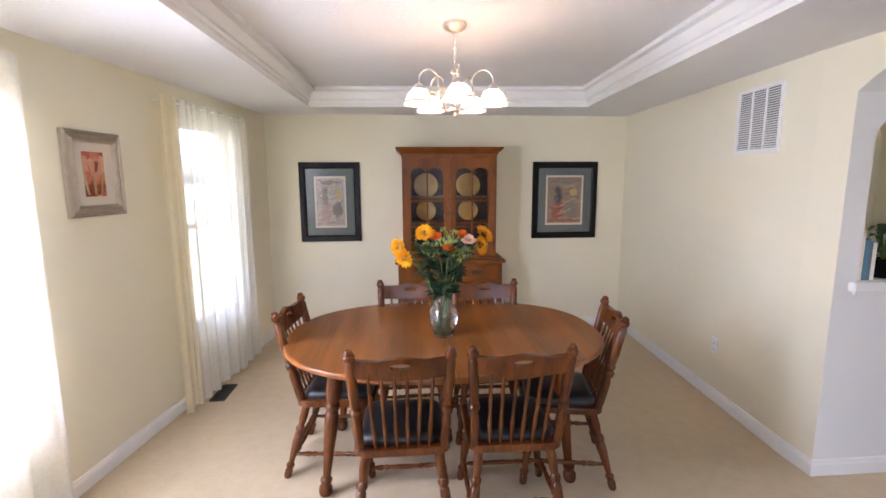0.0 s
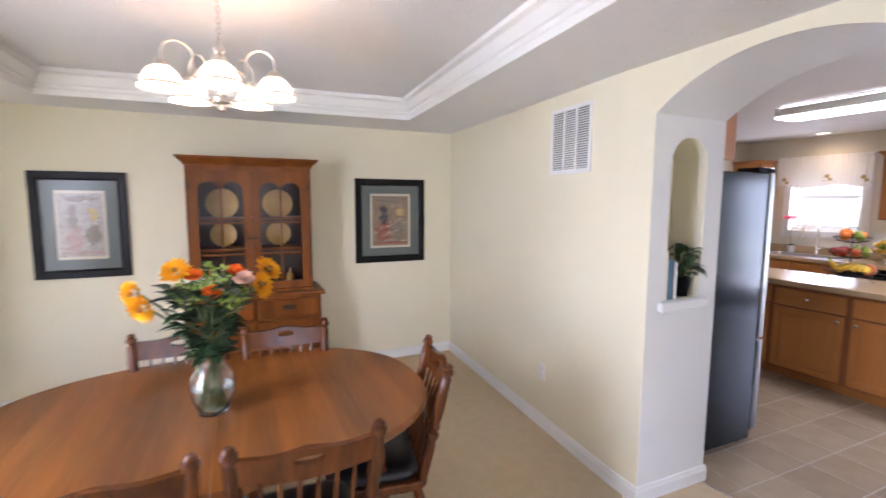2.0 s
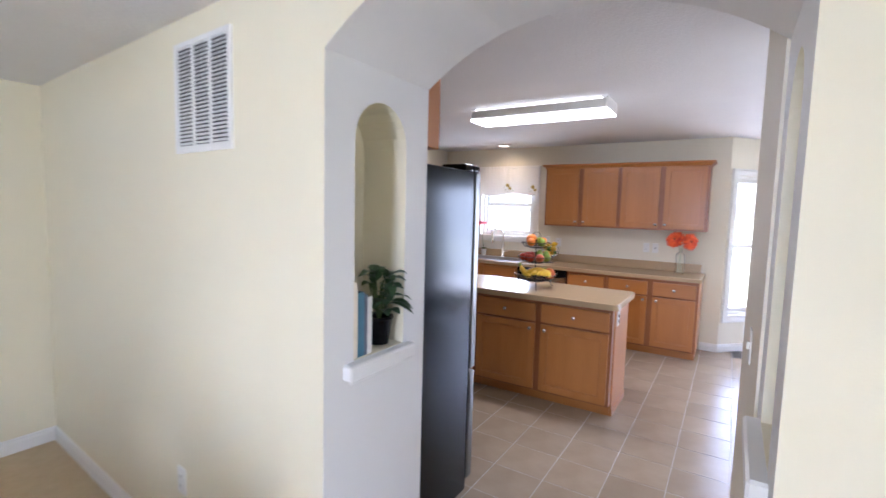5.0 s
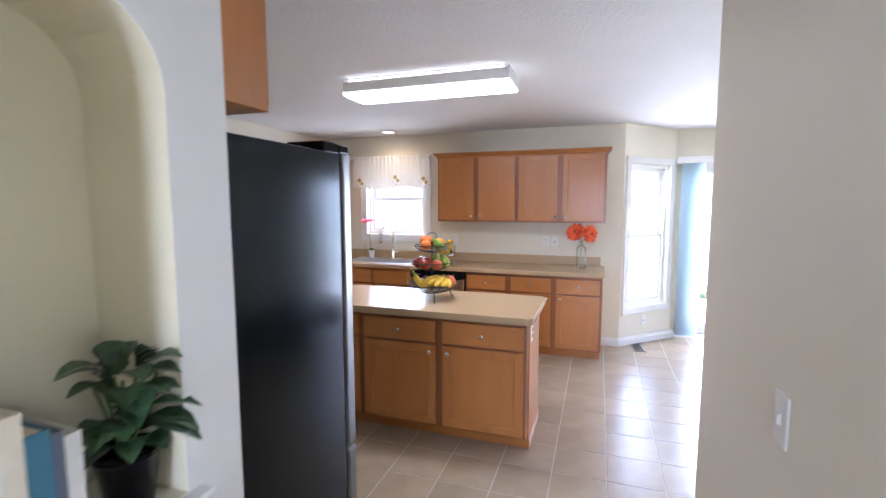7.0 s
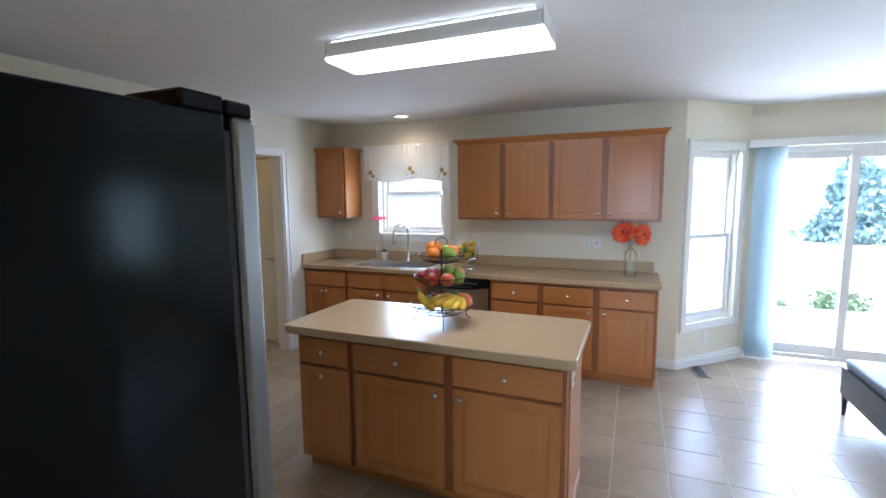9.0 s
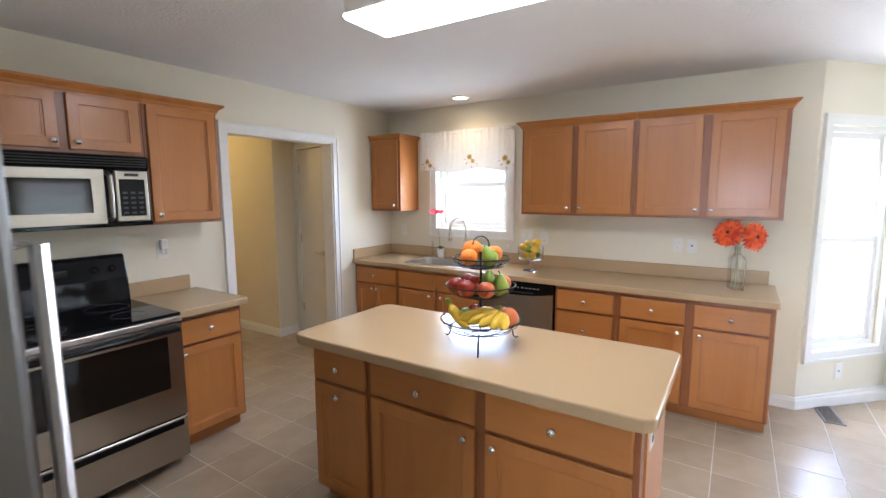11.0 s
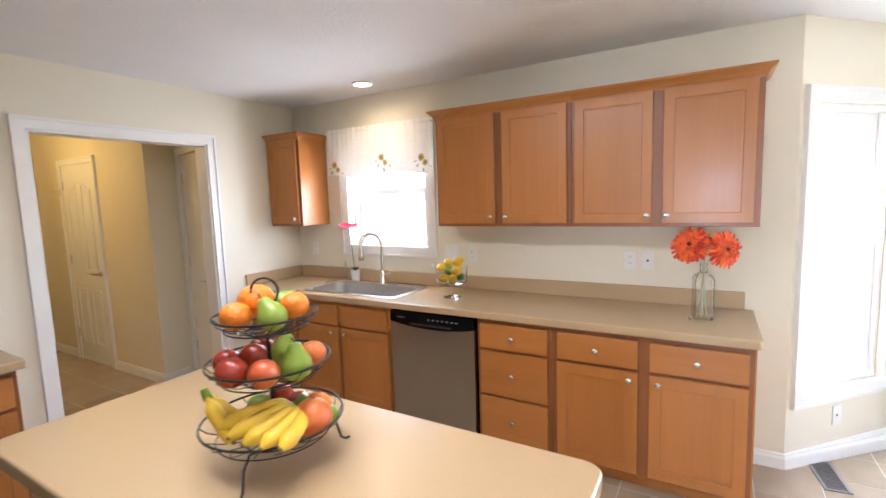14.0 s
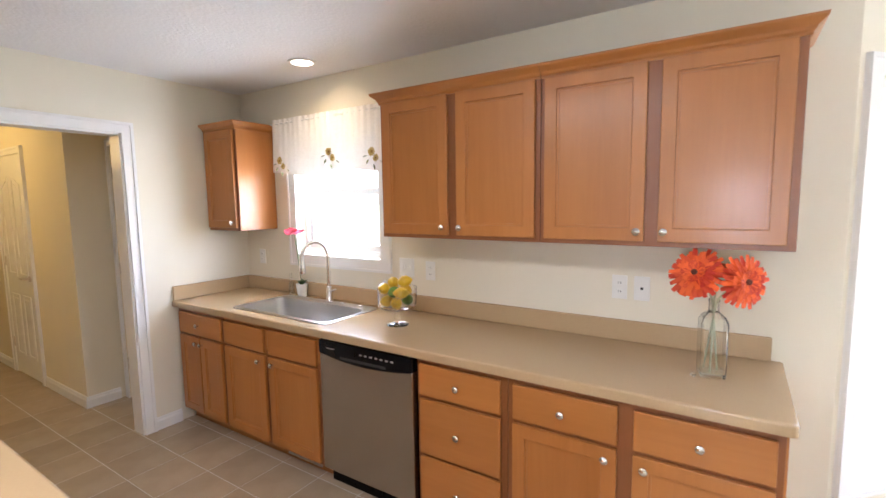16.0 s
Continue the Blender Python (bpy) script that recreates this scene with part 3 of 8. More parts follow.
def window(name, opening, m, wall, sash=True, w=0.08, face_out=0.0):
    """A vinyl double-hung window in an opening (u0, u1, v0, v1); m maps depth into the wall."""
    u0, u1, v0, v1 = opening
    top = tagged(new(name), "white vinyl double-hung window, bright daylight behind", "window", "", "structure")
    b = slab(bmesh.new(), rect(u0, u1, v0, v1), [rect(u0 + 0.035, u1 - 0.035, v0 + 0.04, v1 - 0.035)], 0.08, m @ Matrix.Translation((0, 0, wall - 0.09)))
    part("window_frame", b, M_TRIM, top)
    vm = (v0 + v1) / 2
    for lo, hi, d in ((v0 + 0.04, vm + 0.02, 0.02), (vm - 0.02, v1 - 0.035, 0.05)):
        s = part("sash", slab(bmesh.new(), rect(u0 + 0.035, u1 - 0.035, lo, hi), [rect(u0 + 0.075, u1 - 0.075, lo + 0.04, hi - 0.04)], 0.028, m @ Matrix.Translation((0, 0, wall - 0.09 + d))), M_TRIM, top)
        g = part("pane", slab(bmesh.new(), rect(u0 + 0.07, u1 - 0.07, lo + 0.035, hi - 0.035), [], 0.004, m @ Matrix.Translation((0, 0, wall - 0.09 + d + 0.012))), M_PANE, s)
        g.visible_shadow = False
    return top


lean_west(window("window_1", (WIN_A[0], WIN_A[1], 0.45, 2.06), flip_x(XW), 0.15))
lean_west(window("window_2", (WIN_B[0], WIN_B[1], 0.45, 2.06), flip_x(XW), 0.15))
window("window_3", SINKWIN, frame_axes("x", KX1), 0.15)
window("window_4", BW, BAYM, 0.12)
window("window_5", (7.3, 8.5, 0.75, 1.85), flip_y(KS), 0.14)
window("window_6", (0.4, 3.0, 0.7, 2.1), flip_y(YS), 0.15)
casing("trim_window_sink", SINKWIN, flip_x(KX1), 0.085, 0.018, "white window casing")
casing("trim_window_bay", BW, BAYM @ Matrix.Diagonal((1, 1, -1, 1)), 0.075, 0.018, "white window casing")

# patio door
pd = tagged(new("door_1"), "white sliding glass patio door, open to bright daylight", "patio door", "", "structure")
part("door_frame", slab(bmesh.new(), rect(*SD), [rect(SD[0] + 0.05, SD[1] - 0.05, SD[2] + 0.04, SD[3] - 0.05)], 0.10, frame_axes("x", BAYX + 0.02)), M_TRIM, pd)
ym = (SD[0] + SD[1]) / 2
for y0, y1, d in ((SD[0] + 0.05, ym + 0.04, 0.03), (ym - 0.04, SD[1] - 0.05, 0.065)):
    s = part("door_panel", slab(bmesh.new(), rect(y0, y1, SD[2] + 0.04, SD[3] - 0.05), [rect(y0 + 0.07, y1 - 0.07, SD[2] + 0.13, SD[3] - 0.12)], 0.03, frame_axes("x", BAYX + d)), M_TRIM, pd)
    g = part("pane", B(BAYX + d + 0.012, BAYX + d + 0.017, y0 + 0.065, y1 - 0.065, SD[2] + 0.125, SD[3] - 0.115), M_PANE, s)
    g.visible_shadow = False

# ---- outdoors ----
M_GRASS = mat("sunlit_lawn", (0.16, 0.19, 0.10), 0.9, 0, (0.26, 0.27, 0.17), 2.0, bump=0.5, bump_scale=40)
M_PATIO = mat("pale_concrete", (0.52, 0.50, 0.46), 0.85, 0, (0.60, 0.58, 0.54), 3.0, bump=0.2, bump_scale=60)
# needles lightened well past foliage: haze and glare are in the colour
M_LEAF = mat("haze_paled_needles", (0.22, 0.30, 0.28), 0.8, 0, (0.32, 0.41, 0.39), 3.0)
M_BUSH = mat("shrub_leaves", (0.05, 0.09, 0.03), 0.7, 0, (0.10, 0.15, 0.05), 8.0)
# lighter copy of M_BUSH, with the outdoor glare put into the colour
M_SHRUB = mat("sunlit_shrub_leaves", (0.12, 0.18, 0.08), 0.7, 0, (0.22, 0.29, 0.15), 8.0)
M_TRUNK = mat("grey_bark", (0.12, 0.09, 0.06), 0.9, 0, (0.18, 0.14, 0.10), 12, bump=0.6, bump_scale=30)
setting("ground", B(-400, 800, -400, 400, -0.6, -0.30), M_GRASS, "mown lawn")
setting("pavement_patio", B(9.49, 12.2, -1.5, 3.0, -0.30, -0.06, 0.01), M_PATIO, "pale concrete patio slab")


def leaf_cloud(bm, centre, rx, rz, count, size, rnd, hang=0.0):
    for _ in range(count):
        while True:
            p = Vector((rnd.uniform(-1, 1), rnd.uniform(-1, 1), rnd.uniform(-1, 1)))
            if 0.35 < p.length < 1:
                break
        q = Vector(centre) + Vector((p.x * rx, p.y * rx, p.z * rz))
        s = size * rnd.uniform(0.6, 1.3)
        e = Euler((rnd.uniform(0, 6), rnd.uniform(0, 6), rnd.uniform(0, 6))).to_matrix()
        vs = [bm.verts.new(q + e @ Vector(c)) for c in ((-s, 0, 0), (0, -s * 0.45, 0.1 * s), (s, 0, 0), (0, s * 0.45, 0.1 * s))]
        bm.faces.new(vs)
    return bm


def conifer(at, h, r, seed):
    rnd = random.Random(seed)
    t = thing("conifer_tree", at, "blue-green conifer tree beyond the lawn", "tree", "trees beyond the lawn")
    part("trunk", lathe(bmesh.new(), [(0.16, 0), (0.12, h * 0.4), (0.03, h * 0.95)], at, 8), M_TRUNK, t)
    b = bmesh.new()
    for k in range(14):
        z = 0.25 + k * (h - 0.3) / 14
        rr = r * (1 - k / 15) * rnd.uniform(0.85, 1.1)
        for j in range(7):
            a = rnd.uniform(0, 6.28)
            leaf_cloud(b, (at[0] + 0.6 * rr * math.cos(a), at[1] + 0.6 * rr * math.sin(a), at[2] + z), rr * 0.5, 0.28, 45, 0.16, rnd)
    part("crown", b, M_LEAF, t)


for k, (x, y, h, r) in enumerate(((27, -5.3, 4.0, 1.7), (28, -7.8, 3.8, 2.0), (29, -10.8, 4.5, 2.2))):
    conifer((x, y, -0.30), h, r, 20 + k)


def shrub(at, r, seed):
    rnd = random.Random(seed)
    t = thing("shrub", at, "small round green shrub beside the patio", "shrub", "shrubs beside the patio")
    b = bmesh.new()
    for j in range(5):
        tube(b, [at, (at[0] + rnd.uniform(-r, r) * 0.6, at[1] + rnd.uniform(-r, r) * 0.6, at[2] + r)], 0.012, 5)
    part("stems", b, M_TRUNK, t)
    b = bmesh.new()
    for j in range(9):
        a = rnd.uniform(0, 6.28)
        leaf_cloud(b, (at[0] + 0.5 * r * math.cos(a), at[1] + 0.5 * r * math.sin(a), at[2] + r * rnd.uniform(0.45, 0.85)), r * 0.5, r * 0.4, 90, 0.045, rnd)
    part("leaves", b, M_SHRUB, t)


shrub((12.6, -0.15, -0.30), 0.42, 3)
shrub((12.7, 0.62, -0.30), 0.22, 4)
shrub((12.9, -1.6, -0.30), 0.45, 5)


# ---- kitchen cabinets ----
def knob(at, axis, parent):
    """A small round pull; axis is the way it points."""
    d = Vector(axis)
    m = Matrix.Translation(at) @ d.to_track_quat("Z", "Y").to_matrix().to_4x4()
    part("knob", lathe(bmesh.new(), [(0.007, 0), (0.006, 0.010), (0.010, 0.014), (0.0155, 0.019), (0.0155, 0.024), (0.011, 0.029), (0.0, 0.031)], seg=14, m=m), M_CHROME, parent, "polished nickel knob", True)


def face_matrix(axis, front):
    """(u, v, out) to world for a cabinet face. 'x': faces -x, u is y. 'y': faces -y, u is x."""
    return flip_x(front) if axis == "x" else flip_y(front)


def shaker_door(name, parent, axis, front, u0, u1, v0, v1, knob_at=None, flat=False):
    """A door with a raised frame and a sunk panel, or a flat drawer front with eased edges, standing 19 mm proud of front."""
    m = face_matrix(axis, front)
    b = bmesh.new()
    if flat:
        r = bmesh.ops.create_cube(b, size=1, matrix=m @ Matrix.Translation(((u0 + u1) / 2, (v0 + v1) / 2, 0.0095)) @ Matrix.Diagonal((u1 - u0, v1 - v0, 0.019, 1)))
        bmesh.ops.recalc_face_normals(b, faces=b.faces)
        bmesh.ops.bevel(b, geom=list(b.edges), offset=0.005, segments=2, affect="EDGES", profile=0.5)
        door = part(name, b, M_CABH if axis == "x" else M_CABX, parent)
    else:
        w = 0.055
        slab(b, rect(u0, u1, v0, v1), [rect(u0 + w, u1 - w, v0 + w, v1 - w)], 0.019, m)
        outer = [e for e in b.edges if e.calc_face_angle(0) > 0.5]
        bmesh.ops.bevel(b, geom=outer, offset=0.0035, segments=2, affect="EDGES", profile=0.5)
        door = part(name, b, M_CAB, parent)
        b = bmesh.new()
        q = 0.009
        slab(b, rect(u0 + w - 0.002, u1 - w + 0.002, v0 + w - 0.002, v1 - w + 0.002), [rect(u0 + w + q, u1 - w - q, v0 + w + q, v1 - w - q)], 0.013, m)
        part("panel_bead", b, M_CAB, door)
        b = slab(bmesh.new(), rect(u0 + w, u1 - w, v0 + w, v1 - w), [], 0.009, m)
        part("panel", b, M_CAB, door)
    if knob_at:
        n = m.to_3x3() @ Vector((0, 0, 1))
        knob(m @ Vector((*knob_at, 0.019)), n, door)
    return door


def cabinet_body(parent, axis, front, back, u0, u1, v0, v1, toe=0.0, holes=()):
    """The carcass: a face frame, sides and a sunk toe kick; M_GAP darkens it as gap shade."""
    if axis == "x":
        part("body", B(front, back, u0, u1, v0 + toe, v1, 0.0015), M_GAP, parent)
        if toe:
            part("toe_kick", B(front + 0.07, back, u0 + 0.002, u1 - 0.002, v0, v0 + toe), M_CABH, parent)
    else:
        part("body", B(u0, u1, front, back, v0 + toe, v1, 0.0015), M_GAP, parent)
        if toe:
            part("toe_kick", B(u0 + 0.002, u1 - 0.002, front + 0.07, back, v0, v0 + toe), M_CABX, parent)


DRZ, DOZ = (0.672, 0.822), (0.105, 0.655)
FX = 8.11
GB = "base cabinets along the sink wall"

c = thing("base_cabinet", (8.4, 2.97, 0), "honey maple base cabinet with two drawers over two doors", "cabinet", GB)
cabinet_body(c, "x", FX, 8.70, 2.515, 3.45, 0, 0.855, 0.09)
for u0, u1, ku in ((2.535, 2.955, 2.915), (3.010, 3.425, 3.05)):
    shaker_door("drawer", c, "x", FX, u0, u1, *DRZ, ((u0 + u1) / 2, 0.747), True)
    shaker_door("door", c, "x", FX, u0, u1, *DOZ, (ku, 0.615))
part("end_panel", B(FX + 0.002, 8.698, 2.508, 2.516, 0.09, 0.855), M_CAB, c)
c = thing("base_cabinet", (8.4, 3.69, 0), "honey maple base cabinet with three stacked drawers", "cabinet", GB)
cabinet_body(c, "x", FX, 8.70, 3.452, 3.918, 0, 0.855, 0.09)
for v0, v1 in (DRZ, (0.385, 0.655), (0.105, 0.368)):
    shaker_door("drawer", c, "x", FX, 3.480, 3.898, v0, v1, (3.689, (v0 + v1) / 2), True)
c = thing("base_cabinet", (8.4, 5.03, 0), "honey maple sink base cabinet with two false drawers", "cabinet", GB)
cabinet_body(c, "x", FX, 8.70, 4.572, 5.487, 0, 0.69, 0.09)
part("face_frame", B(FX + 0.0005, FX + 0.022, 4.572, 5.487, 0.69, 0.855), M_CAB, c)
part("side", B(FX + 0.022, 8.70, 4.572, 4.59, 0.69, 0.855), M_CAB, c)
part("side", B(FX + 0.022, 8.70, 5.469, 5.487, 0.69, 0.855), M_CAB, c)
for u0, u1, ku in ((4.600, 5.020, 4.975), (5.060, 5.470, 5.105)):
    shaker_door("drawer", c, "x", FX, u0, u1, *DRZ, None, True)
    shaker_door("door", c, "x", FX, u0, u1, *DOZ, (ku, 0.615))
part("floor_grille", slab(bmesh.new(), rect(4.68, 4.98, 0.015, 0.075), [rect(4.69 + 0.0145 * k, 4.698 + 0.0145 * k, 0.022, 0.068) for k in range(20)], 0.006, flip_x(FX + 0.0705)), M_BRUSHED, c, "brown metal toe-kick register")
c = thing("base_cabinet", (8.4, 5.77, 0), "honey maple corner base cabinet, drawer over two narrow doors", "cabinet", GB)
cabinet_body(c, "x", FX, 8.70, 5.489, 6.046, 0, 0.855, 0.09)
shaker_door("drawer", c, "x", FX, 5.512, 6.02, *DRZ, (5.766, 0.747), True)
shaker_door("door", c, "x", FX, 5.512, 5.762, *DOZ, (5.735, 0.615))
shaker_door("door", c, "x", FX, 5.770, 6.02, *DOZ, (5.797, 0.615))


def worktop(bm, ring, z0, z1, m=None):
    slab(bm, ring, [], z1 - z0, Matrix.Translation((0, 0, z0)))
    top = [e for e in bm.edges if e.calc_face_angle(0) > 0.5 and all(v.co.z > z1 - 1e-4 for v in e.verts)]
    bmesh.ops.bevel(bm, geom=top, offset=0.008, segments=3, affect="EDGES", profile=0.5)
    return bm


def round_rect(x0, x1, y0, y1, r, n=5):
    pts = []
    for cx, cy, a0 in ((x1 - r, y0 + r, -90), (x1 - r, y1 - r, 0), (x0 + r, y1 - r, 90), (x0 + r, y0 + r, 180)):
        pts += [(cx + r * math.cos(radians(a0 + 90 * k / n)), cy + r * math.sin(radians(a0 + 90 * k / n))) for k in range(n + 1)]
    return pts


CT = 0.898
SINK = (8.145, 8.615, 4.575, 5.465)
ct = thing("worktop", (8.4, 4.2, 0.86), "beige laminate worktop with an upstand, sink let in", "worktop")
b = bmesh.new()
hole = round_rect(SINK[0] + 0.02, SINK[1] - 0.02, SINK[2] + 0.02, SINK[3] - 0.02, 0.04)
ring = [(8.695, 2.49), (8.695, 6.046), (8.065, 6.046)] + [(8.085 - 0.02 * math.sin(radians(15 * k)), 2.51 - 0.02 * math.cos(radians(15 * k))) for k in range(6, -1, -1)]
slab(b, ring, [hole], CT - 0.857, Matrix.Translation((0, 0, 0.857)))
top = [e for e in b.edges if e.calc_face_angle(0) > 0.5 and all(v.co.z > CT - 1e-4 for v in e.verts) and all(v.co.x < 8.1 or v.co.y < 2.52 for v in e.verts)]
bmesh.ops.bevel(b, geom=top, offset=0.009, segments=3, affect="EDGES", profile=0.5)
part("top", b, M_COUNTER, ct)
part("upstand", B(8.677, 8.696, 2.53, 6.046, CT, CT + 0.10, 0.004), M_COUNTER, ct)
part("side_upstand", B(8.075, 8.677, 6.028, 6.047, CT, CT + 0.10, 0.004), M_COUNTER, ct)

# dishwasher
d = thing("dishwasher", (8.4, 4.245, 0), "stainless steel dishwasher with a black control strip", "dishwasher")
part("body", B(8.13, 8.66, 3.925, 4.565, 0.09, 0.853), M_BLACK, d)
part("door", B(8.085, 8.128, 3.932, 4.560, 0.105, 0.772, 0.006, 2), M_STEELV, d, "brushed stainless door")
b = slab(bmesh.new(), [(3.932 + 0.628 * k / 16, 0.768 - 0.030 * (1 - (k / 8 - 1) ** 2)) for k in range(17)] + [(4.560, 0.842), (3.932, 0.842)], [], 0.048, flip_x(8.128))
bmesh.ops.bevel(b, geom=[e for e in b.edges if e.calc_face_angle(0) > 0.6], offset=0.006, segments=2, affect="EDGES", profile=0.5)
cs = part("control_strip", b, M_BLACK, d, "black gloss control strip")
for k in range(7):
    part("button", B(8.0775, 8.081, 4.04 + 0.034 * k, 4.058 + 0.034 * k, 0.800, 0.808, 0.001), M_STEEL, cs)
part("handle_recess", B(8.0775, 8.081, 4.09, 4.40, 0.758, 0.772, 0.001), M_DARK, cs)
part("name_bar", B(8.0780, 8.0805, 4.44, 4.50, 0.800, 0.806), M_STEEL, cs)
part("kick_plate", B(8.150, 8.20, 3.932, 4.560, 0.0, 0.088), M_BLACK, d)

# wall cabinets
GW = "wall cabinets in the kitchen"
UF = 8.385
cab_crown = [(0, 0), (0.006, 0), (0.006, 0.010), (0.012, 0.016), (0.016, 0.026), (0.038, 0.044), (0.042, 0.050), (0.042, 0.058), (0, 0.058)]


def crown_on(parent, path, z):
    part("crown", sweep_profile(bmesh.new(), [(o, z + v) for o, v in cab_crown], path), M_CABH, parent)


def wall_cabinet(u0, u1, doors, label, crown_path, v0=1.385, v1=2.112):
    c = thing("wall_cabinet", (8.55, (u0 + u1) / 2, v0), label, "cabinet", GW)
    cabinet_body(c, "x", UF, 8.699, u0, u1, v0, v1)
    for a, z, k in doors:
        shaker_door("door", c, "x", UF, a, z, v0 + 0.02, v1 - 0.012, (k, v0 + 0.06))
    crown_on(c, crown_path, v1 - 0.012)
    return c


wall_cabinet(2.498, 3.418, ((2.525, 2.935, 2.912), (2.985, 3.398, 3.010)), "honey maple wall cabinet, two closed panel doors", [(8.699, 2.497), (UF - 0.001, 2.497), (UF - 0.001, 3.418)])
wall_cabinet(3.420, 4.335, ((3.442, 3.850, 3.825), (3.902, 4.315, 3.928)), "honey maple wall cabinet, two closed panel doors", [(UF - 0.001, 3.420), (UF - 0.001, 4.336), (8.699, 4.336)])
sc = wall_cabinet(5.665, 6.046, ((5.685, 6.03, 5.712),), "narrow honey maple wall cabinet in the corner", [(8.699, 5.664), (UF - 0.001, 5.664), (UF - 0.001, 6.046)])

part("end_panel", B(UF + 0.004, 8.698, 5.6605, 5.6655, 1.388, 2.10), M_CAB, sc)
NF = 5.745
c = thing("wall_cabinet", (6.27, 5.9, 1.385), "honey maple wall cabinet beside the microwave", "cabinet", GW)
cabinet_body(c, "y", NF, 6.049, 6.035, 6.495, 1.385, 2.112)
shaker_door("door", c, "y", NF, 6.055, 6.475, 1.405, 2.10, (6.085, 1.445))
crown_on(c, [(6.035, NF - 0.001), (6.496, NF - 0.001), (6.496, 6.049)][::-1], 2.10)
c = thing("wall_cabinet", (5.64, 5.9, 1.80), "short honey maple wall cabinet over the microwave", "cabinet", GW)
cabinet_body(c, "y", NF, 6.049, 5.255, 6.033, 1.79, 2.112)
shaker_door("door", c, "y", NF, 5.275, 5.625, 1.81, 2.10, (5.60, 1.85))
shaker_door("door", c, "y", NF, 5.670, 6.012, 1.81, 2.10, (5.70, 1.85))
crown_on(c, [(5.255, NF - 0.001), (6.033, NF - 0.001)][::-1], 2.10)
c = thing("wall_cabinet", (4.25, 3.86, 1.84), "honey maple wall cabinet above the fridge", "cabinet", GW)
part("body", B(4.092, 4.385, 3.39, 4.30, 1.83, 2.20, 0.002), M_CAB, c)
for y0, y1 in ((3.40, 3.84), (3.865, 4.285)):
    part("door", B(4.385, 4.403, y0, y1, 1.85, 2.185, 0.004), M_CAB, c)

# base cabinet and worktop beside the range
c = thing("base_cabinet", (6.2, 5.7, 0), "honey maple base cabinet beside the range, one drawer and door", "cabinet")
cabinet_body(c, "y", 5.495, 6.048, 5.985, 6.43, 0, 0.855, 0.09)
shaker_door("drawer", c, "y", 5.495, 6.005, 6.41, *DRZ, (6.205, 0.747), True)
shaker_door("door", c, "y", 5.495, 6.005, 6.41, *DOZ, (6.035, 0.615))
ct = thing("worktop", (6.2, 5.7, 0.86), "short beige laminate worktop beside the range", "worktop")
b = bmesh.new()
worktop(b, [(5.982, 6.046), (5.982, 5.43)] + [(6.435 + 0.02 * math.sin(radians(18 * k)), 5.45 - 0.02 * math.cos(radians(18 * k))) for k in range(6)] + [(6.455, 6.046)], 0.857, CT)
part("top", b, M_COUNTER, ct)
part("upstand", B(5.985, 6.40, 6.027, 6.046, CT, CT + 0.10, 0.004), M_COUNTER, ct)

# island
c = thing("island_cabinet", (6.44, 3.72, 0), "honey maple kitchen island with three drawers and three doors", "kitchen island")
IF = 6.165
cabinet_body(c, "x", IF, 6.71, 2.965, 4.485, 0, 0.857, 0.09)
for u0, u1, ku, kd in ((4.135, 4.468, 4.30, 4.30), (3.565, 4.098, 3.83, 3.605), (2.985, 3.518, 3.25, 3.478)):
    shaker_door("drawer", c, "x", IF, u0, u1, *DRZ, (ku, 0.747), True)
    shaker_door("door", c, "x", IF, u0, u1, *DOZ, (kd, 0.612))
part("back_panel", B(6.7095, 6.714, 2.966, 4.484, 0.09, 0.857), M_CAB, c)
part("end_panel", B(6.235, 6.712, 2.956, 2.966, 0.0, 0.857, 0.001), M_CAB, c)
part("end_skirting", B(6.230, 6.716, 2.948, 2.957, 0.0, 0.055, 0.003), M_CABX, c)
ol = part("socket_plate", B(6.27, 6.34, 2.950, 2.957, 0.70, 0.815, 0.003), M_PLASTIC, c, "white plastic socket plate")
for z in (0.735, 0.78):
    part("socket", B(6.29, 6.32, 2.9485, 2.951, z - 0.014, z + 0.014, 0.002), M_DARK, ol)
ct = thing("island_worktop", (6.44, 3.72, 0.86), "beige laminate island worktop with rounded corners", "worktop")
part("top", worktop(bmesh.new(), round_rect(6.072, 6.785, 2.915, 4.525, 0.05), 0.864, CT + 0.006), M_COUNTER, ct)
part("edge_band", slab(bmesh.new(), round_rect(6.075, 6.782, 2.918, 4.522, 0.05), [], 0.007, Matrix.Translation((0, 0, 0.857))), M_COUNTER, ct)

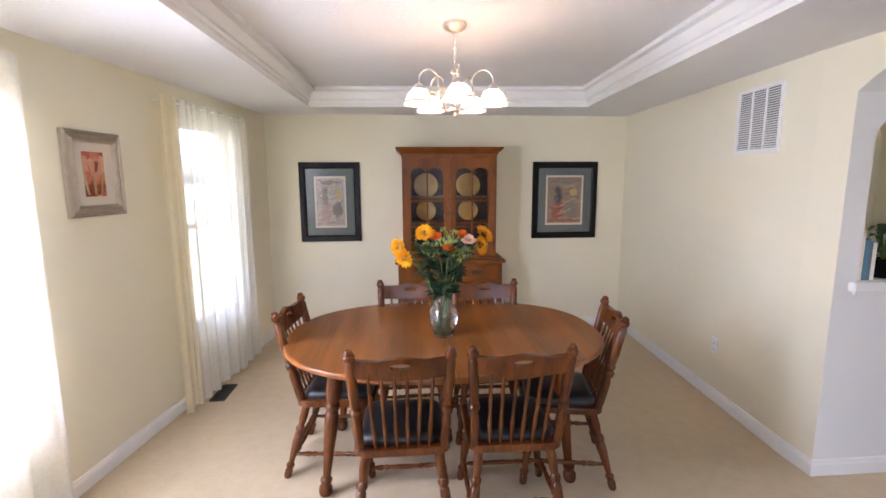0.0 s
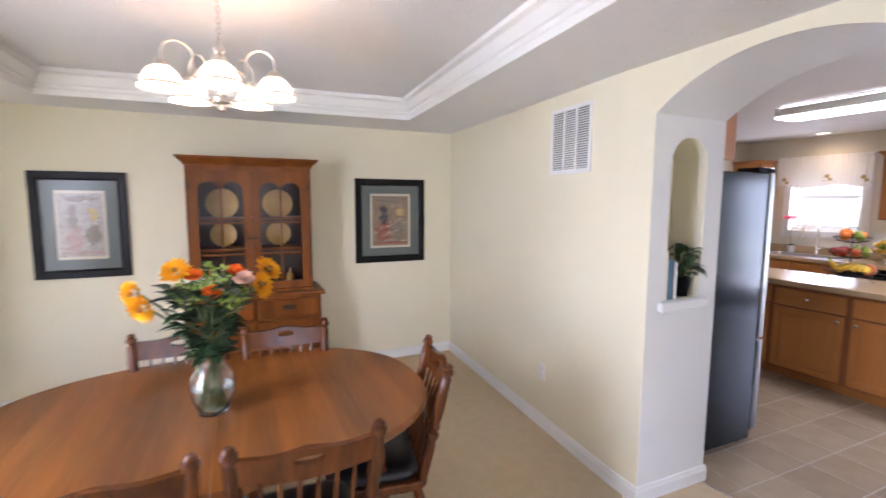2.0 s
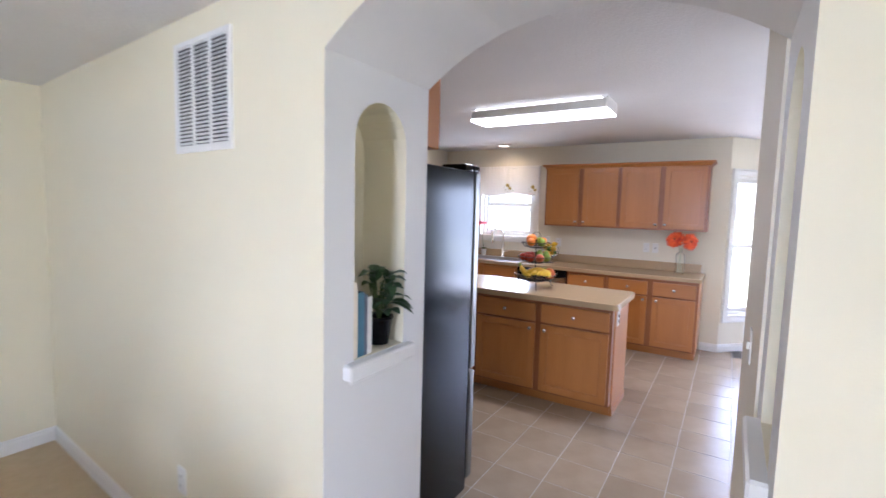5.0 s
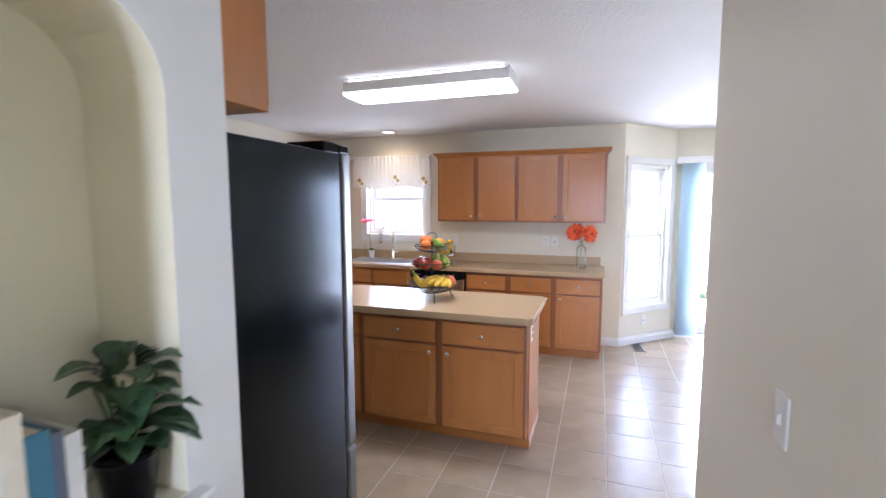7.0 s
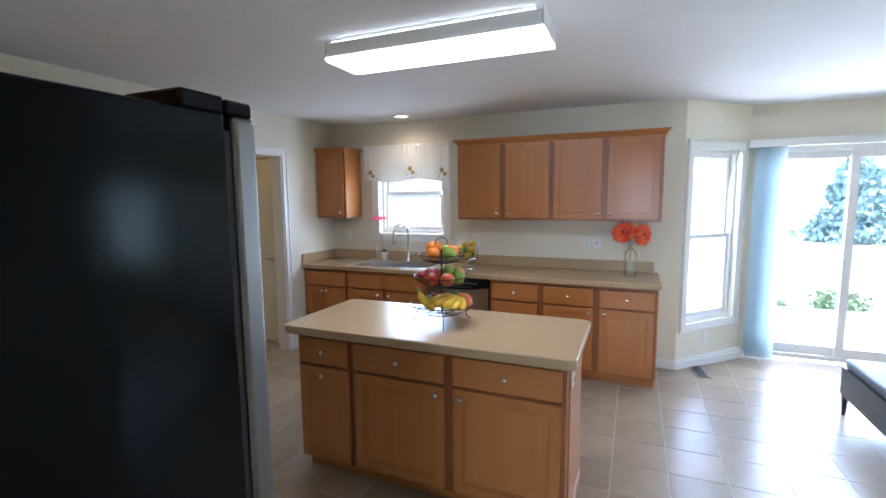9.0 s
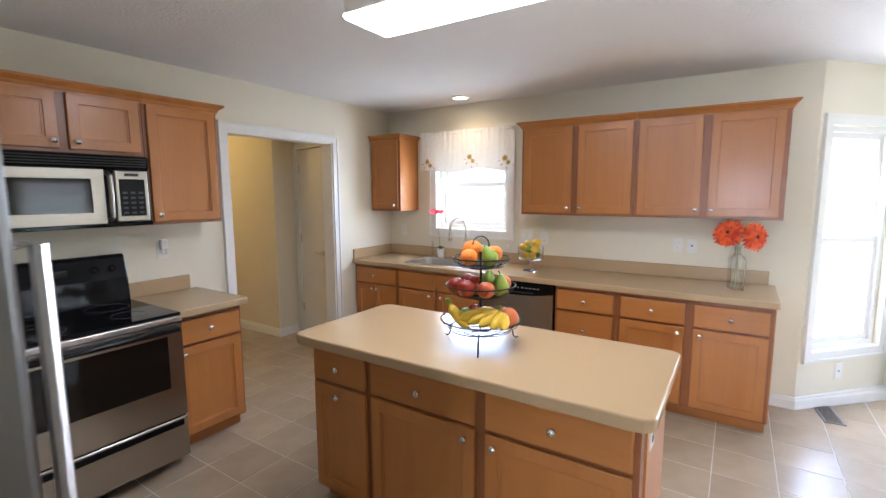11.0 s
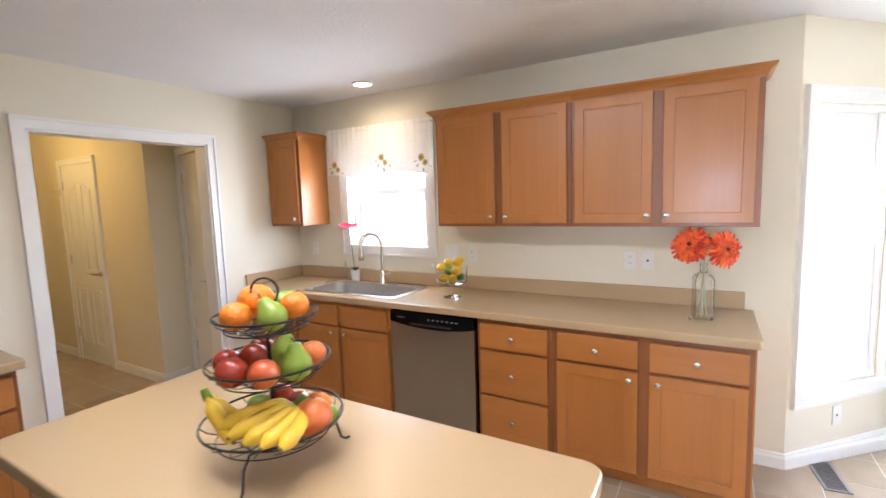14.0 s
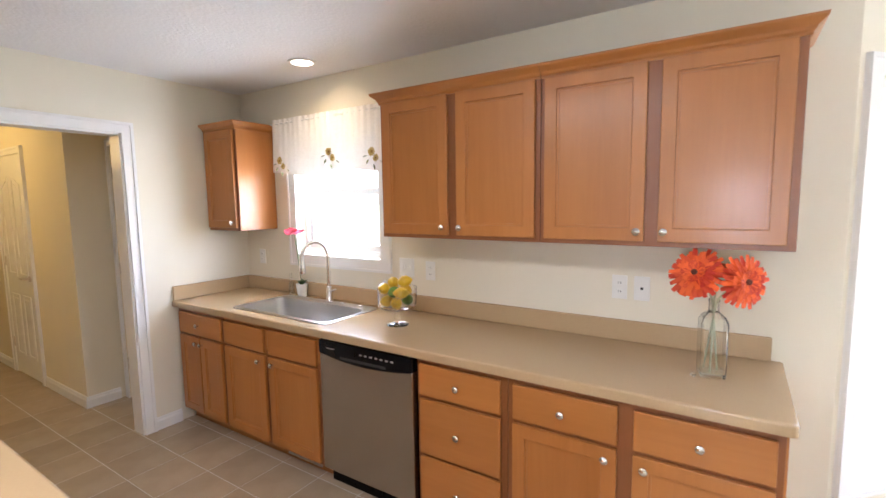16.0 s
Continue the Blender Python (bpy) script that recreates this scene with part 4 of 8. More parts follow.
# fridge
f = thing("fridge", (4.45, 3.82, 0), "black fridge with stainless doors, freezer drawer below", "fridge")
part("body", B(4.115, 4.752, 3.405, 4.235, 0.03, 1.762, 0.006, 2), M_FRIDGE, f, "black textured steel case")
for x, y in ((4.15, 3.455), (4.15, 4.185), (4.69, 3.455), (4.69, 4.185)):
    part("foot", lathe(bmesh.new(), [(0.02, 0), (0.02, 0.012), (0.012, 0.014), (0.012, 0.032)], (x, y, 0), 10), M_DARK, f)
part("seal", B(4.752, 4.774, 3.417, 4.223, 0.06, 1.735), M_DARK, f, "black rubber door seal")
for z0, z1 in ((0.70, 1.765), (0.075, 0.688)):
    dr = part("door", B(4.774, 4.833, 3.409, 4.231, z0, z1, 0.012, 3), M_DOORSTEEL, f, "brushed stainless door")
    part("handle", tube(bmesh.new(), [(4.833, 3.505, z1 - 0.12 if z0 < 0.5 else z0 + 0.08), (4.878, 3.505, z1 - 0.12 if z0 < 0.5 else z0 + 0.08), (4.878, 3.505 if z0 > 0.5 else 4.15, z1 - 0.12 if z0 < 0.5 else z1 - 0.25), (4.833, 3.505 if z0 > 0.5 else 4.15, z1 - 0.12 if z0 < 0.5 else z1 - 0.25)], 0.011, 8), M_STEEL, dr)
b = B(4.672, 4.762, 3.415, 3.56, 1.761, 1.797, 0.006, 2)
part("hinge_cover", b, M_BLACK, f, "black plastic hinge cover")
part("hinge_cap", B(4.764, 4.826, 3.413, 3.50, 1.763, 1.793, 0.006, 2), M_BLACK, f)
part("grille", B(4.71, 4.78, 3.425, 4.215, 0.012, 0.062, 0.004), M_BLACK, f)

# range
r = thing("range", (5.6, 5.68, 0), "stainless electric range with a black glass hob", "cooker")
RX0, RX1, RF = 5.215, 5.975, 5.375
part("body", B(RX0, RX1, RF, 6.02, 0.06, 0.895), M_BLACK, r, "black enamel case")
dr = part("oven_door", slab(bmesh.new(), rect(RX0 + 0.006, RX1 - 0.006, 0.325, 0.862), [rect(RX0 + 0.085, RX1 - 0.085, 0.50, 0.795)], 0.035, flip_y(RF)), M_STEELV, r, "brushed stainless oven door")
part("oven_window", B(RX0 + 0.08, RX1 - 0.08, RF - 0.029, RF - 0.010, 0.495, 0.80), M_DARKGLASS, dr, "dark oven glass")
b = tube(bmesh.new(), [(RX0 + 0.03, RF - 0.034, 0.835), (RX0 + 0.04, RF - 0.075, 0.835), (RX1 - 0.04, RF - 0.075, 0.835), (RX1 - 0.03, RF - 0.034, 0.835)], 0.014, 10)
part("handle", b, M_BLACK, dr, "black bar handle", True)
dw = part("drawer", B(RX0 + 0.006, RX1 - 0.006, RF - 0.033, RF, 0.075, 0.312, 0.004), M_STEELV, r, "brushed stainless warming drawer")
part("handle", B(RX0 + 0.03, RX1 - 0.03, RF - 0.040, RF - 0.030, 0.265, 0.298, 0.005, 2), M_BLACK, dw, "black recessed pull")
part("trim_strip", B(RX0, RX1, RF - 0.036, RF + 0.01, 0.866, 0.897, 0.005, 2), M_STEEL, r, "stainless front strip")
part("hob", B(RX0 - 0.002, RX1 + 0.002, RF - 0.02, 5.96, 0.897, 0.915, 0.004, 2), M_BLACK, r, "black glass hob")
for x, y, q in ((5.40, 5.53, 0.11), (5.79, 5.53, 0.085), (5.40, 5.80, 0.085), (5.79, 5.80, 0.11)):
    b = slab(bmesh.new(), [(x + q * math.cos(k * math.pi / 16), y + q * math.sin(k * math.pi / 16)) for k in range(32)], [[(x + (q - 0.006) * math.cos(k * math.pi / 16), y + (q - 0.006) * math.sin(k * math.pi / 16)) for k in range(32)]], 0.001, Matrix.Translation((0, 0, 0.9152)))
    part("burner_ring", b, mat("grey_ring_print", (0.10, 0.10, 0.10), 0.2, 0, (0.13, 0.13, 0.13), 20) if "grey_ring_print" not in bpy.data.materials else bpy.data.materials["grey_ring_print"], r)
b = bmesh.new()
prof = [(5.93, 0.90), (6.04, 0.90), (6.04, 1.195), (6.00, 1.205), (5.975, 1.19), (5.945, 1.06)]
slab(b, prof, [], RX1 - RX0, Matrix(((0, 0, 1, RX0), (1, 0, 0, 0), (0, 1, 0, 0), (0, 0, 0, 1))))
bmesh.ops.bevel(b, geom=[e for e in b.edges if e.calc_face_angle(0) > 0.3], offset=0.008, segments=2, affect="EDGES", profile=0.5)
bg = part("back_guard", b, M_BLACK, r, "black gloss control back guard")
for x in (5.31, 5.40, 5.80, 5.89):
    part("dial", lathe(bmesh.new(), [(0.022, 0), (0.020, 0.014), (0.010, 0.022), (0, 0.022)], seg=14, m=Matrix.Translation((x, 5.958, 1.12)) @ Vector((0, -1, 0.25)).to_track_quat("Z", "Y").to_matrix().to_4x4()), M_BLACK, bg)
part("clock_display", B(5.53, 5.67, 5.950, 5.958, 1.10, 1.14), M_DARKGLASS, bg)

# microwave
M_KEYPAD = mat("matt_black_keypad", (0.006, 0.006, 0.007), 0.35, 0, (0.010, 0.010, 0.011), 20)
M_KEYPAD.node_tree.nodes["Principled BSDF"].inputs["Specular IOR Level"].default_value = 0.15
w = thing("microwave", (5.64, 5.85, 1.39), "stainless over-range microwave with black trim", "microwave")
MF = 5.665
part("body", B(5.255, 6.012, MF, 6.048, 1.392, 1.785, 0.004), M_BLACK, w, "black case")
vg = part("vent_grille", B(5.258, 6.009, MF - 0.022, MF, 1.712, 1.782, 0.008, 2), M_BLACK, w)
for k in range(4):
    part("louvre", B(5.28, 5.99, MF - 0.026, MF - 0.020, 1.722 + 0.014 * k, 1.729 + 0.014 * k), M_DARK, vg)
dr = part("door", slab(bmesh.new(), rect(5.258, 5.775, 1.415, 1.705), [rect(5.33, 5.715, 1.475, 1.655)], 0.025, flip_y(MF)), M_WARMSTEEL, w, "stainless microwave door")
part("window", B(5.325, 5.72, MF - 0.020, MF - 0.006, 1.47, 1.66), M_DARKGLASS, dr, "dark glass")
part("handle", tube(bmesh.new(), [(5.795, MF - 0.01, 1.43), (5.795, MF - 0.05, 1.45), (5.795, MF - 0.055, 1.56), (5.795, MF - 0.05, 1.67), (5.795, MF - 0.01, 1.69)], 0.013, 10), M_STEEL, w, "", True)
cp = part("control_panel", B(5.825, 5.995, MF - 0.024, MF, 1.418, 1.703, 0.006, 2), M_WARMSTEEL, w, "stainless control panel")
part("keypad", B(5.845, 5.975, MF - 0.027, MF - 0.022, 1.45, 1.655, 0.002), M_KEYPAD, cp, "black glass keypad")
part("name_bar", B(5.875, 5.945, MF - 0.027, MF - 0.022, 1.672, 1.688, 0.001), M_DARK, cp)
for i in range(3):
    for j in range(5):
        part("key", B(5.858 + 0.04 * i, 5.882 + 0.04 * i, MF - 0.0285, MF - 0.0265, 1.462 + 0.028 * j, 1.474 + 0.028 * j), mat("keypad_print", (0.03, 0.03, 0.03), 0.4) if "keypad_print" not in bpy.data.materials else bpy.data.materials["keypad_print"], cp)
part("bottom_strip", B(5.258, 6.009, MF - 0.02, MF, 1.393, 1.412, 0.003), M_BLACK, w)

# ceiling lights of the kitchen
M_TUBE = glow("lit_diffuser", (1.0, 0.97, 0.92), 1.2)
LY0, LY1, LXA, LXB = 3.108, 4.242, 6.198, 6.502
l = thing("ceiling_light", (6.35, 3.675, 2.33), "lit fluorescent ceiling light, white sides and a glowing base", "ceiling light")
part("housing", B(LXA, LXB, LY0, LY1, 2.344, 2.417, 0.003), M_PLASTIC, l, "white metal housing")
part("mounting_plate", B(LXA + 0.012, LXB - 0.012, LY0 + 0.03, LY1 - 0.03, 2.422, 2.44), M_PLASTIC, l)
part("light_slot", B(LXA + 0.006, LXB - 0.006, LY0 + 0.03, LY1 - 0.03, 2.417, 2.422), M_TUBE, l, "thin lit slot above the housing")
b = bmesh.new()
slab(b, [(LXA - 0.004, 2.344), (LXB + 0.004, 2.344), (LXB + 0.004, 2.336), (LXB - 0.012, 2.326), (LXA + 0.012, 2.326), (LXA - 0.004, 2.336)], [], LY1 - LY0 + 0.012, Matrix(((1, 0, 0, 0), (0, 0, 1, LY0 - 0.006), (0, 1, 0, 0), (0, 0, 0, 1))))
part("diffuser", b, M_TUBE, l, "glowing ribbed acrylic diffuser")
for y in (LY0 - 0.008, LY1 + 0.002):
    part("end_cap", B(LXA - 0.003, LXB + 0.003, y, y + 0.006, 2.346, 2.43, 0.002), M_PLASTIC, l)
l = thing("recessed_light", (8.40, 4.96, 2.43), "lit recessed ceiling light above the sink", "ceiling light")
part("trim_ring", slab(bmesh.new(), [(8.40 + 0.085 * math.cos(k * math.pi / 16), 4.96 + 0.085 * math.sin(k * math.pi / 16)) for k in range(32)], [[(8.40 + 0.065 * math.cos(k * math.pi / 16), 4.96 + 0.065 * math.sin(k * math.pi / 16)) for k in range(32)]], 0.008, Matrix.Translation((0, 0, 2.431))), M_PLASTIC, l)
part("lens", lathe(bmesh.new(), [(0.066, 2.434), (0.066, 2.439)], (8.40, 4.96, 0), 24), glow("lit_recessed_lens", (1.0, 0.85, 0.65), 1.2), l)


# ---- dining room ----
def hanging_cloth(name, parent, x, y0, y1, z0, z1, folds, depth, material, label="", seed=1, n=160, rows=14):
    """A gathered curtain hanging in the plane x, with folds that deepen downwards."""
    rnd = random.Random(seed)
    ph = [rnd.uniform(0, 6.28) for _ in range(4)]
    b = bmesh.new()
    grid = []
    for j in range(rows + 1):
        v = j / rows
        z = z1 + (z0 - z1) * v
        row = []
        for i in range(n + 1):
            u = i / n
            a = 2 * math.pi * folds * u
            d = depth * (0.45 + 0.55 * v) * (0.6 * math.sin(a + ph[0] + 0.5 * v) + 0.3 * math.sin(1.7 * a + ph[1]) + 0.18 * math.sin(3.1 * a + ph[2] - v))
            row.append(b.verts.new((x + d, y0 + (y1 - y0) * (u + 0.006 * v * math.sin(2.3 * a + ph[3])), z + 0.012 * v * math.sin(0.7 * a + ph[2]))))
        grid.append(row)
    for a, c in zip(grid, grid[1:]):
        for i in range(n):
            b.faces.new((a[i], a[i + 1], c[i + 1], c[i]))
    return part(name, b, material, parent, label, True)


def curtain(y0, y1, z1, lace, seed, label):
    c = thing("curtain", (XW + 0.09, (y0 + y1) / 2, 0.0), label, "curtain", "sheer curtains on the west wall")
    part("rod", tube(bmesh.new(), [(XW, y0 + 0.10, z1 - 0.022), (XW + 0.075, y0 + 0.10, z1 - 0.022), (XW + 0.075, y1 - 0.04, z1 - 0.022), (XW, y1 - 0.04, z1 - 0.022)], 0.007, 8), M_TRIM, c)
    hanging_cloth("sheer_panel", c, XW + 0.085, y0 + (lace if lace else 0), y1, 0.02, z1, 7, 0.036, M_SHEER, "cream sheer voile", seed)
    if lace:
        hanging_cloth("lace_border", c, XW + 0.095, y0, y0 + lace + 0.03, 0.02, z1 + 0.01, 2, 0.02, M_LACE, "cream lace side border", seed + 5, 40)
    return lean_west(c)


curtain(4.17, 5.30, 2.13, 0.15, 3, "cream sheer curtain with lace border, hanging to the carpet")
curtain(1.45, 3.31, 2.13, 0.0, 8, "cream sheer curtain hanging to the carpet")

# framed pictures
M_FRAME = mat("black_lacquer_frame", (0.005, 0.004, 0.004), 0.3, 0, (0.009, 0.007, 0.006), 12)
M_FRAME.node_tree.nodes["Principled BSDF"].inputs["Specular IOR Level"].default_value = 0.2
M_MAT = mat("grey_green_mount", (0.105, 0.125, 0.112), 0.9, 0, (0.125, 0.145, 0.13), 60)
M_PAPER = mat("cream_paper_edge", (0.62, 0.55, 0.42), 0.9, 0, (0.68, 0.60, 0.47), 30)
M_SILVER = mat("champagne_frame", (0.30, 0.25, 0.18), 0.38, 0.5, (0.38, 0.32, 0.24), 25)
M_MOUNT = mat("ivory_mount", (0.66, 0.60, 0.50), 0.9, 0, (0.70, 0.64, 0.54), 60)


def art(name, colours, scale, stretch, seed):
    """An old print as plain blotches of colour."""
    m = bpy.data.materials.new(name)
    m.use_nodes = True
    nt = m.node_tree
    b = nt.nodes["Principled BSDF"]
    b.inputs["Roughness"].default_value = 0.8
    tc, mp, v, n, r = (nt.nodes.new(k) for k in ("ShaderNodeTexCoord", "ShaderNodeMapping", "ShaderNodeTexVoronoi", "ShaderNodeTexNoise", "ShaderNodeValToRGB"))
    mp.inputs["Scale"].default_value, mp.inputs["Location"].default_value = stretch, (seed, seed * 0.7, seed * 1.3)
    n.inputs["Scale"].default_value, n.inputs["Detail"].default_value, n.inputs["Distortion"].default_value = scale, 5, 1.5
    nt.links.new(tc.outputs["Object"], mp.inputs["Vector"])
    nt.links.new(mp.outputs["Vector"], n.inputs["Vector"])
    nt.links.new(n.outputs["Fac"], r.inputs["Fac"])
    r.color_ramp.elements[0].position, r.color_ramp.elements[1].position = 0.3, 0.72
    r.color_ramp.elements[0].color, r.color_ramp.elements[1].color = (*colours[0], 1), (*colours[-1], 1)
    for k, c in enumerate(colours[1:-1]):
        e = r.color_ramp.elements.new(0.3 + 0.42 * (k + 1) / (len(colours) - 1))
        e.color = (*c, 1)
    nt.links.new(r.outputs["Color"], b.inputs["Base Color"])
    return m


A_BASE = art("ochre_print_ground", ((0.06, 0.045, 0.04), (0.22, 0.15, 0.09), (0.33, 0.24, 0.15), (0.20, 0.11, 0.075), (0.40, 0.31, 0.20)), 45, (1, 1, 1), 1)
# print ground paled to paint in the window's reflection on the glass
A_PALE = art("window_veil_print_ground", ((0.10, 0.08, 0.07), (0.42, 0.37, 0.31), (0.52, 0.47, 0.41), (0.28, 0.20, 0.16), (0.55, 0.50, 0.44)), 40, (1, 1, 1), 5)
A_RED = art("rust_red_print", ((0.16, 0.035, 0.02), (0.33, 0.085, 0.045), (0.38, 0.15, 0.085)), 50, (1, 1, 1), 4)
A_DARK = art("indigo_print", ((0.015, 0.014, 0.020), (0.055, 0.050, 0.060), (0.15, 0.11, 0.10)), 45, (1, 1, 1), 7)
A_GREY = art("grey_print", ((0.08, 0.07, 0.06), (0.22, 0.19, 0.15), (0.34, 0.27, 0.16)), 45, (1, 1, 1), 9)
# red print paled by the same painted reflection
A_VEIL_RED = art("window_veil_red_print", ((0.30, 0.17, 0.13), (0.46, 0.31, 0.25), (0.52, 0.42, 0.35)), 50, (1, 1, 1), 4)
A_LILY = art("coral_flower_print", ((0.16, 0.03, 0.02), (0.50, 0.12, 0.06), (0.62, 0.24, 0.15), (0.58, 0.36, 0.24)), 7, (1, 1, 0.6), 2)
A_STEM = art("straw_flower_print", ((0.30, 0.16, 0.05), (0.52, 0.36, 0.13), (0.60, 0.47, 0.24)), 9, (1, 1, 0.3), 3)


def mitred_frame(m, u0, u1, v0, v1, steps):
    """A frame of stepped rings: (inset from the outside, height) pairs from outside in."""
    b = bmesh.new()
    rings = []
    for i, h in steps:
        rings.append([b.verts.new(m @ Vector(q)) for q in ((u0 + i, v0 + i, h), (u1 - i, v0 + i, h), (u1 - i, v1 - i, h), (u0 + i, v1 - i, h))])
    for a, c in zip(rings, rings[1:]):
        for k in range(4):
            j = (k + 1) % 4
            b.faces.new((a[k], a[j], c[j], c[k]))
    bmesh.ops.recalc_face_normals(b, faces=b.faces)
    return b


def big_print(u0, u1, v0, v1, ground, label):
    m = flip_y(YN)
    p = thing("framed_print", ((u0 + u1) / 2, YN - 0.01, v0), label, "picture", "black framed prints")
    part("frame", mitred_frame(m, u0, u1, v0, v1, [(0, 0.001), (0, 0.022), (0.006, 0.028), (0.050, 0.026), (0.062, 0.016), (0.066, 0.010)]), M_FRAME, p)
    part("mount", slab(bmesh.new(), rect(u0 + 0.06, u1 - 0.06, v0 + 0.06, v1 - 0.06), [rect(u0 + 0.145, u1 - 0.145, v0 + 0.14, v1 - 0.14)], 0.010, m @ Matrix.Translation((0, 0, 0.002))), M_MAT, p, "grey-green mount")
    a0, a1, b0, b1 = u0 + 0.145, u1 - 0.145, v0 + 0.14, v1 - 0.14
    part("paper", slab(bmesh.new(), rect(a0 - 0.01, a1 + 0.01, b0 - 0.01, b1 + 0.01), [], 0.004, m @ Matrix.Translation((0, 0, 0.002))), M_PAPER, p, "cream paper")
    w, h = a1 - a0, b1 - b0
    sheet = lambda n, pts, mt, d: part(n, slab(bmesh.new(), [(a0 + w * x, b0 + h * y) for x, y in pts], [], 0.0008, m @ Matrix.Translation((0, 0, 0.0062 + d))), mt, p)
    r = random.Random(int(u0 * 100))
    sheet("print", [(0.05, 0.04), (0.95, 0.04), (0.95, 0.96), (0.05, 0.96)], ground, 0)

    def blotch(x, y, sx, sy, mt, d, n=11):
        sheet("printed_shape", [(min(0.94, max(0.06, x + sx * math.cos(2 * math.pi * q / n) * r.uniform(0.6, 1.15))), min(0.95, max(0.05, y + sy * math.sin(2 * math.pi * q / n) * r.uniform(0.6, 1.15)))) for q in range(n)], mt, d)

    # the left print takes the paler, reflection-veiled colours
    red = A_RED if ground is A_BASE else A_VEIL_RED
    dark = A_DARK if ground is A_BASE else A_GREY
    blotch(0.33, 0.26, 0.21, 0.18, red, 0.0010, 17)
    blotch(0.36, 0.44, 0.15, 0.10, red, 0.0011, 15)
    blotch(0.33, 0.54, 0.12, 0.11, dark, 0.0015, 13)
    blotch(0.33, 0.70, 0.08, 0.10, dark, 0.0018, 15)
    blotch(0.72, 0.36, 0.16, 0.16, A_GREY, 0.0010, 15)
    blotch(0.74, 0.66, 0.11, 0.12, A_STEM, 0.0010, 13)
    blotch(0.52, 0.88, 0.36, 0.05, A_GREY, 0.0012, 17)
    for mt, count, d in ((dark, 44, 0.0026), (red, 22, 0.0029), (M_PAPER, 26, 0.0032)):
        b = bmesh.new()
        for _ in range(count):
            x, y, l, a = r.uniform(0.12, 0.88), r.uniform(0.10, 0.92), r.uniform(0.04, 0.15), r.gauss(0.0, 0.5)
            pts = []
            for e in (1, -1):
                for q in range(4)[::e]:
                    t = q / 3 - 0.5
                    pts.append((min(0.94, max(0.06, x + l * t * math.cos(a))), min(0.95, max(0.05, y + 0.7 * l * t * math.sin(a) + 0.012 * math.sin(q * 2.1 + x * 9) + e * 0.005 * (1.1 - abs(t))))))
            slab(b, [(a0 + w * px, b0 + h * py) for px, py in pts], [], 0.0003, m @ Matrix.Translation((0, 0, 0.0062 + d)))
        tagged(part("printed_strokes", b, mt, p), kind="stuff")
    sheet("printed_shape", [(0.08, 0.07), (0.92, 0.07), (0.92, 0.11), (0.08, 0.11)], red, 0.0012)
    g = part("glazing", slab(bmesh.new(), rect(u0 + 0.058, u1 - 0.058, v0 + 0.058, v1 - 0.058), [], 0.002, m @ Matrix.Translation((0, 0, 0.0135))), M_GLAZE, p)
    g.visible_shadow = False


big_print(0.34, 0.945, 0.98, 1.782, A_PALE, "black framed print with grey-green mount, paled in colour for the window's reflection")
big_print(2.735, 3.43, 0.98, 1.782, A_BASE, "black framed rust-red print with grey-green mount")
m = Matrix(((0, 0, 1, XW), (1, 0, 0, 0), (0, 1, 0, 0), (0, 0, 0, 1)))
p = thing("framed_picture", (XW + 0.01, 3.76, 1.41), "champagne framed flower picture with ivory mount", "picture")
u0, u1, v0, v1 = 3.565, 3.94, 1.413, 1.858
part("frame", mitred_frame(m, u0, u1, v0, v1, [(0, 0.001), (0, 0.020), (0.012, 0.026), (0.022, 0.020), (0.045, 0.030), (0.056, 0.022), (0.060, 0.008)]), M_SILVER, p)
part("mount", slab(bmesh.new(), rect(u0 + 0.055, u1 - 0.055, v0 + 0.055, v1 - 0.055), [rect(u0 + 0.115, u1 - 0.115, v0 + 0.105, v1 - 0.105)], 0.008, m @ Matrix.Translation((0, 0, 0.002))), M_MOUNT, p, "ivory mount")
part("print", slab(bmesh.new(), rect(u0 + 0.11, u1 - 0.11, v0 + 0.10, v1 - 0.10), [], 0.004, m @ Matrix.Translation((0, 0, 0.002))), A_LILY, p)
A_PETAL = art("peach_petal_print", ((0.50, 0.17, 0.08), (0.66, 0.33, 0.20), (0.74, 0.48, 0.34)), 30, (1, 1, 0.5), 6)
A_DEEP = art("deep_rust_print", ((0.10, 0.02, 0.012), (0.24, 0.06, 0.03), (0.34, 0.10, 0.05)), 24, (1, 1, 0.5), 8)
for k, (x, z, w, h, lean, mt) in enumerate(((0.0, 0.115, 0.16, 0.055, 0.0, A_DEEP), (-0.045, 0.115, 0.022, 0.15, -0.03, A_STEM), (0.0, 0.115, 0.024, 0.14, 0.0, A_STEM), (0.04, 0.115, 0.020, 0.15, 0.02, A_STEM), (-0.045, 0.235, 0.055, 0.085, -0.02, A_PETAL), (0.045, 0.225, 0.055, 0.10, 0.02, A_PETAL), (0.0, 0.215, 0.075, 0.095, 0.0, A_PETAL), (0.012, 0.235, 0.03, 0.06, 0.01, A_DEEP))):
    c = (u0 + u1) / 2 + x
    ring = [(c - w * 0.25, v0 + z), (c + w * 0.25, v0 + z), (c + w * 0.35 + lean * 0.5, v0 + z + h * 0.5), (c + w * 0.5 + lean, v0 + z + h * 0.85), (c + w * 0.2 + lean, v0 + z + h), (c + lean, v0 + z + h * 0.88), (c - w * 0.25 + lean, v0 + z + h), (c - w * 0.5 + lean, v0 + z + h * 0.82), (c - w * 0.35 + lean * 0.5, v0 + z + h * 0.5)]
    part("printed_shape", slab(bmesh.new(), ring, [], 0.0008, m @ Matrix.Translation((0, 0, 0.0062 + 0.0003 * k))), mt, p)
lean_west(p)

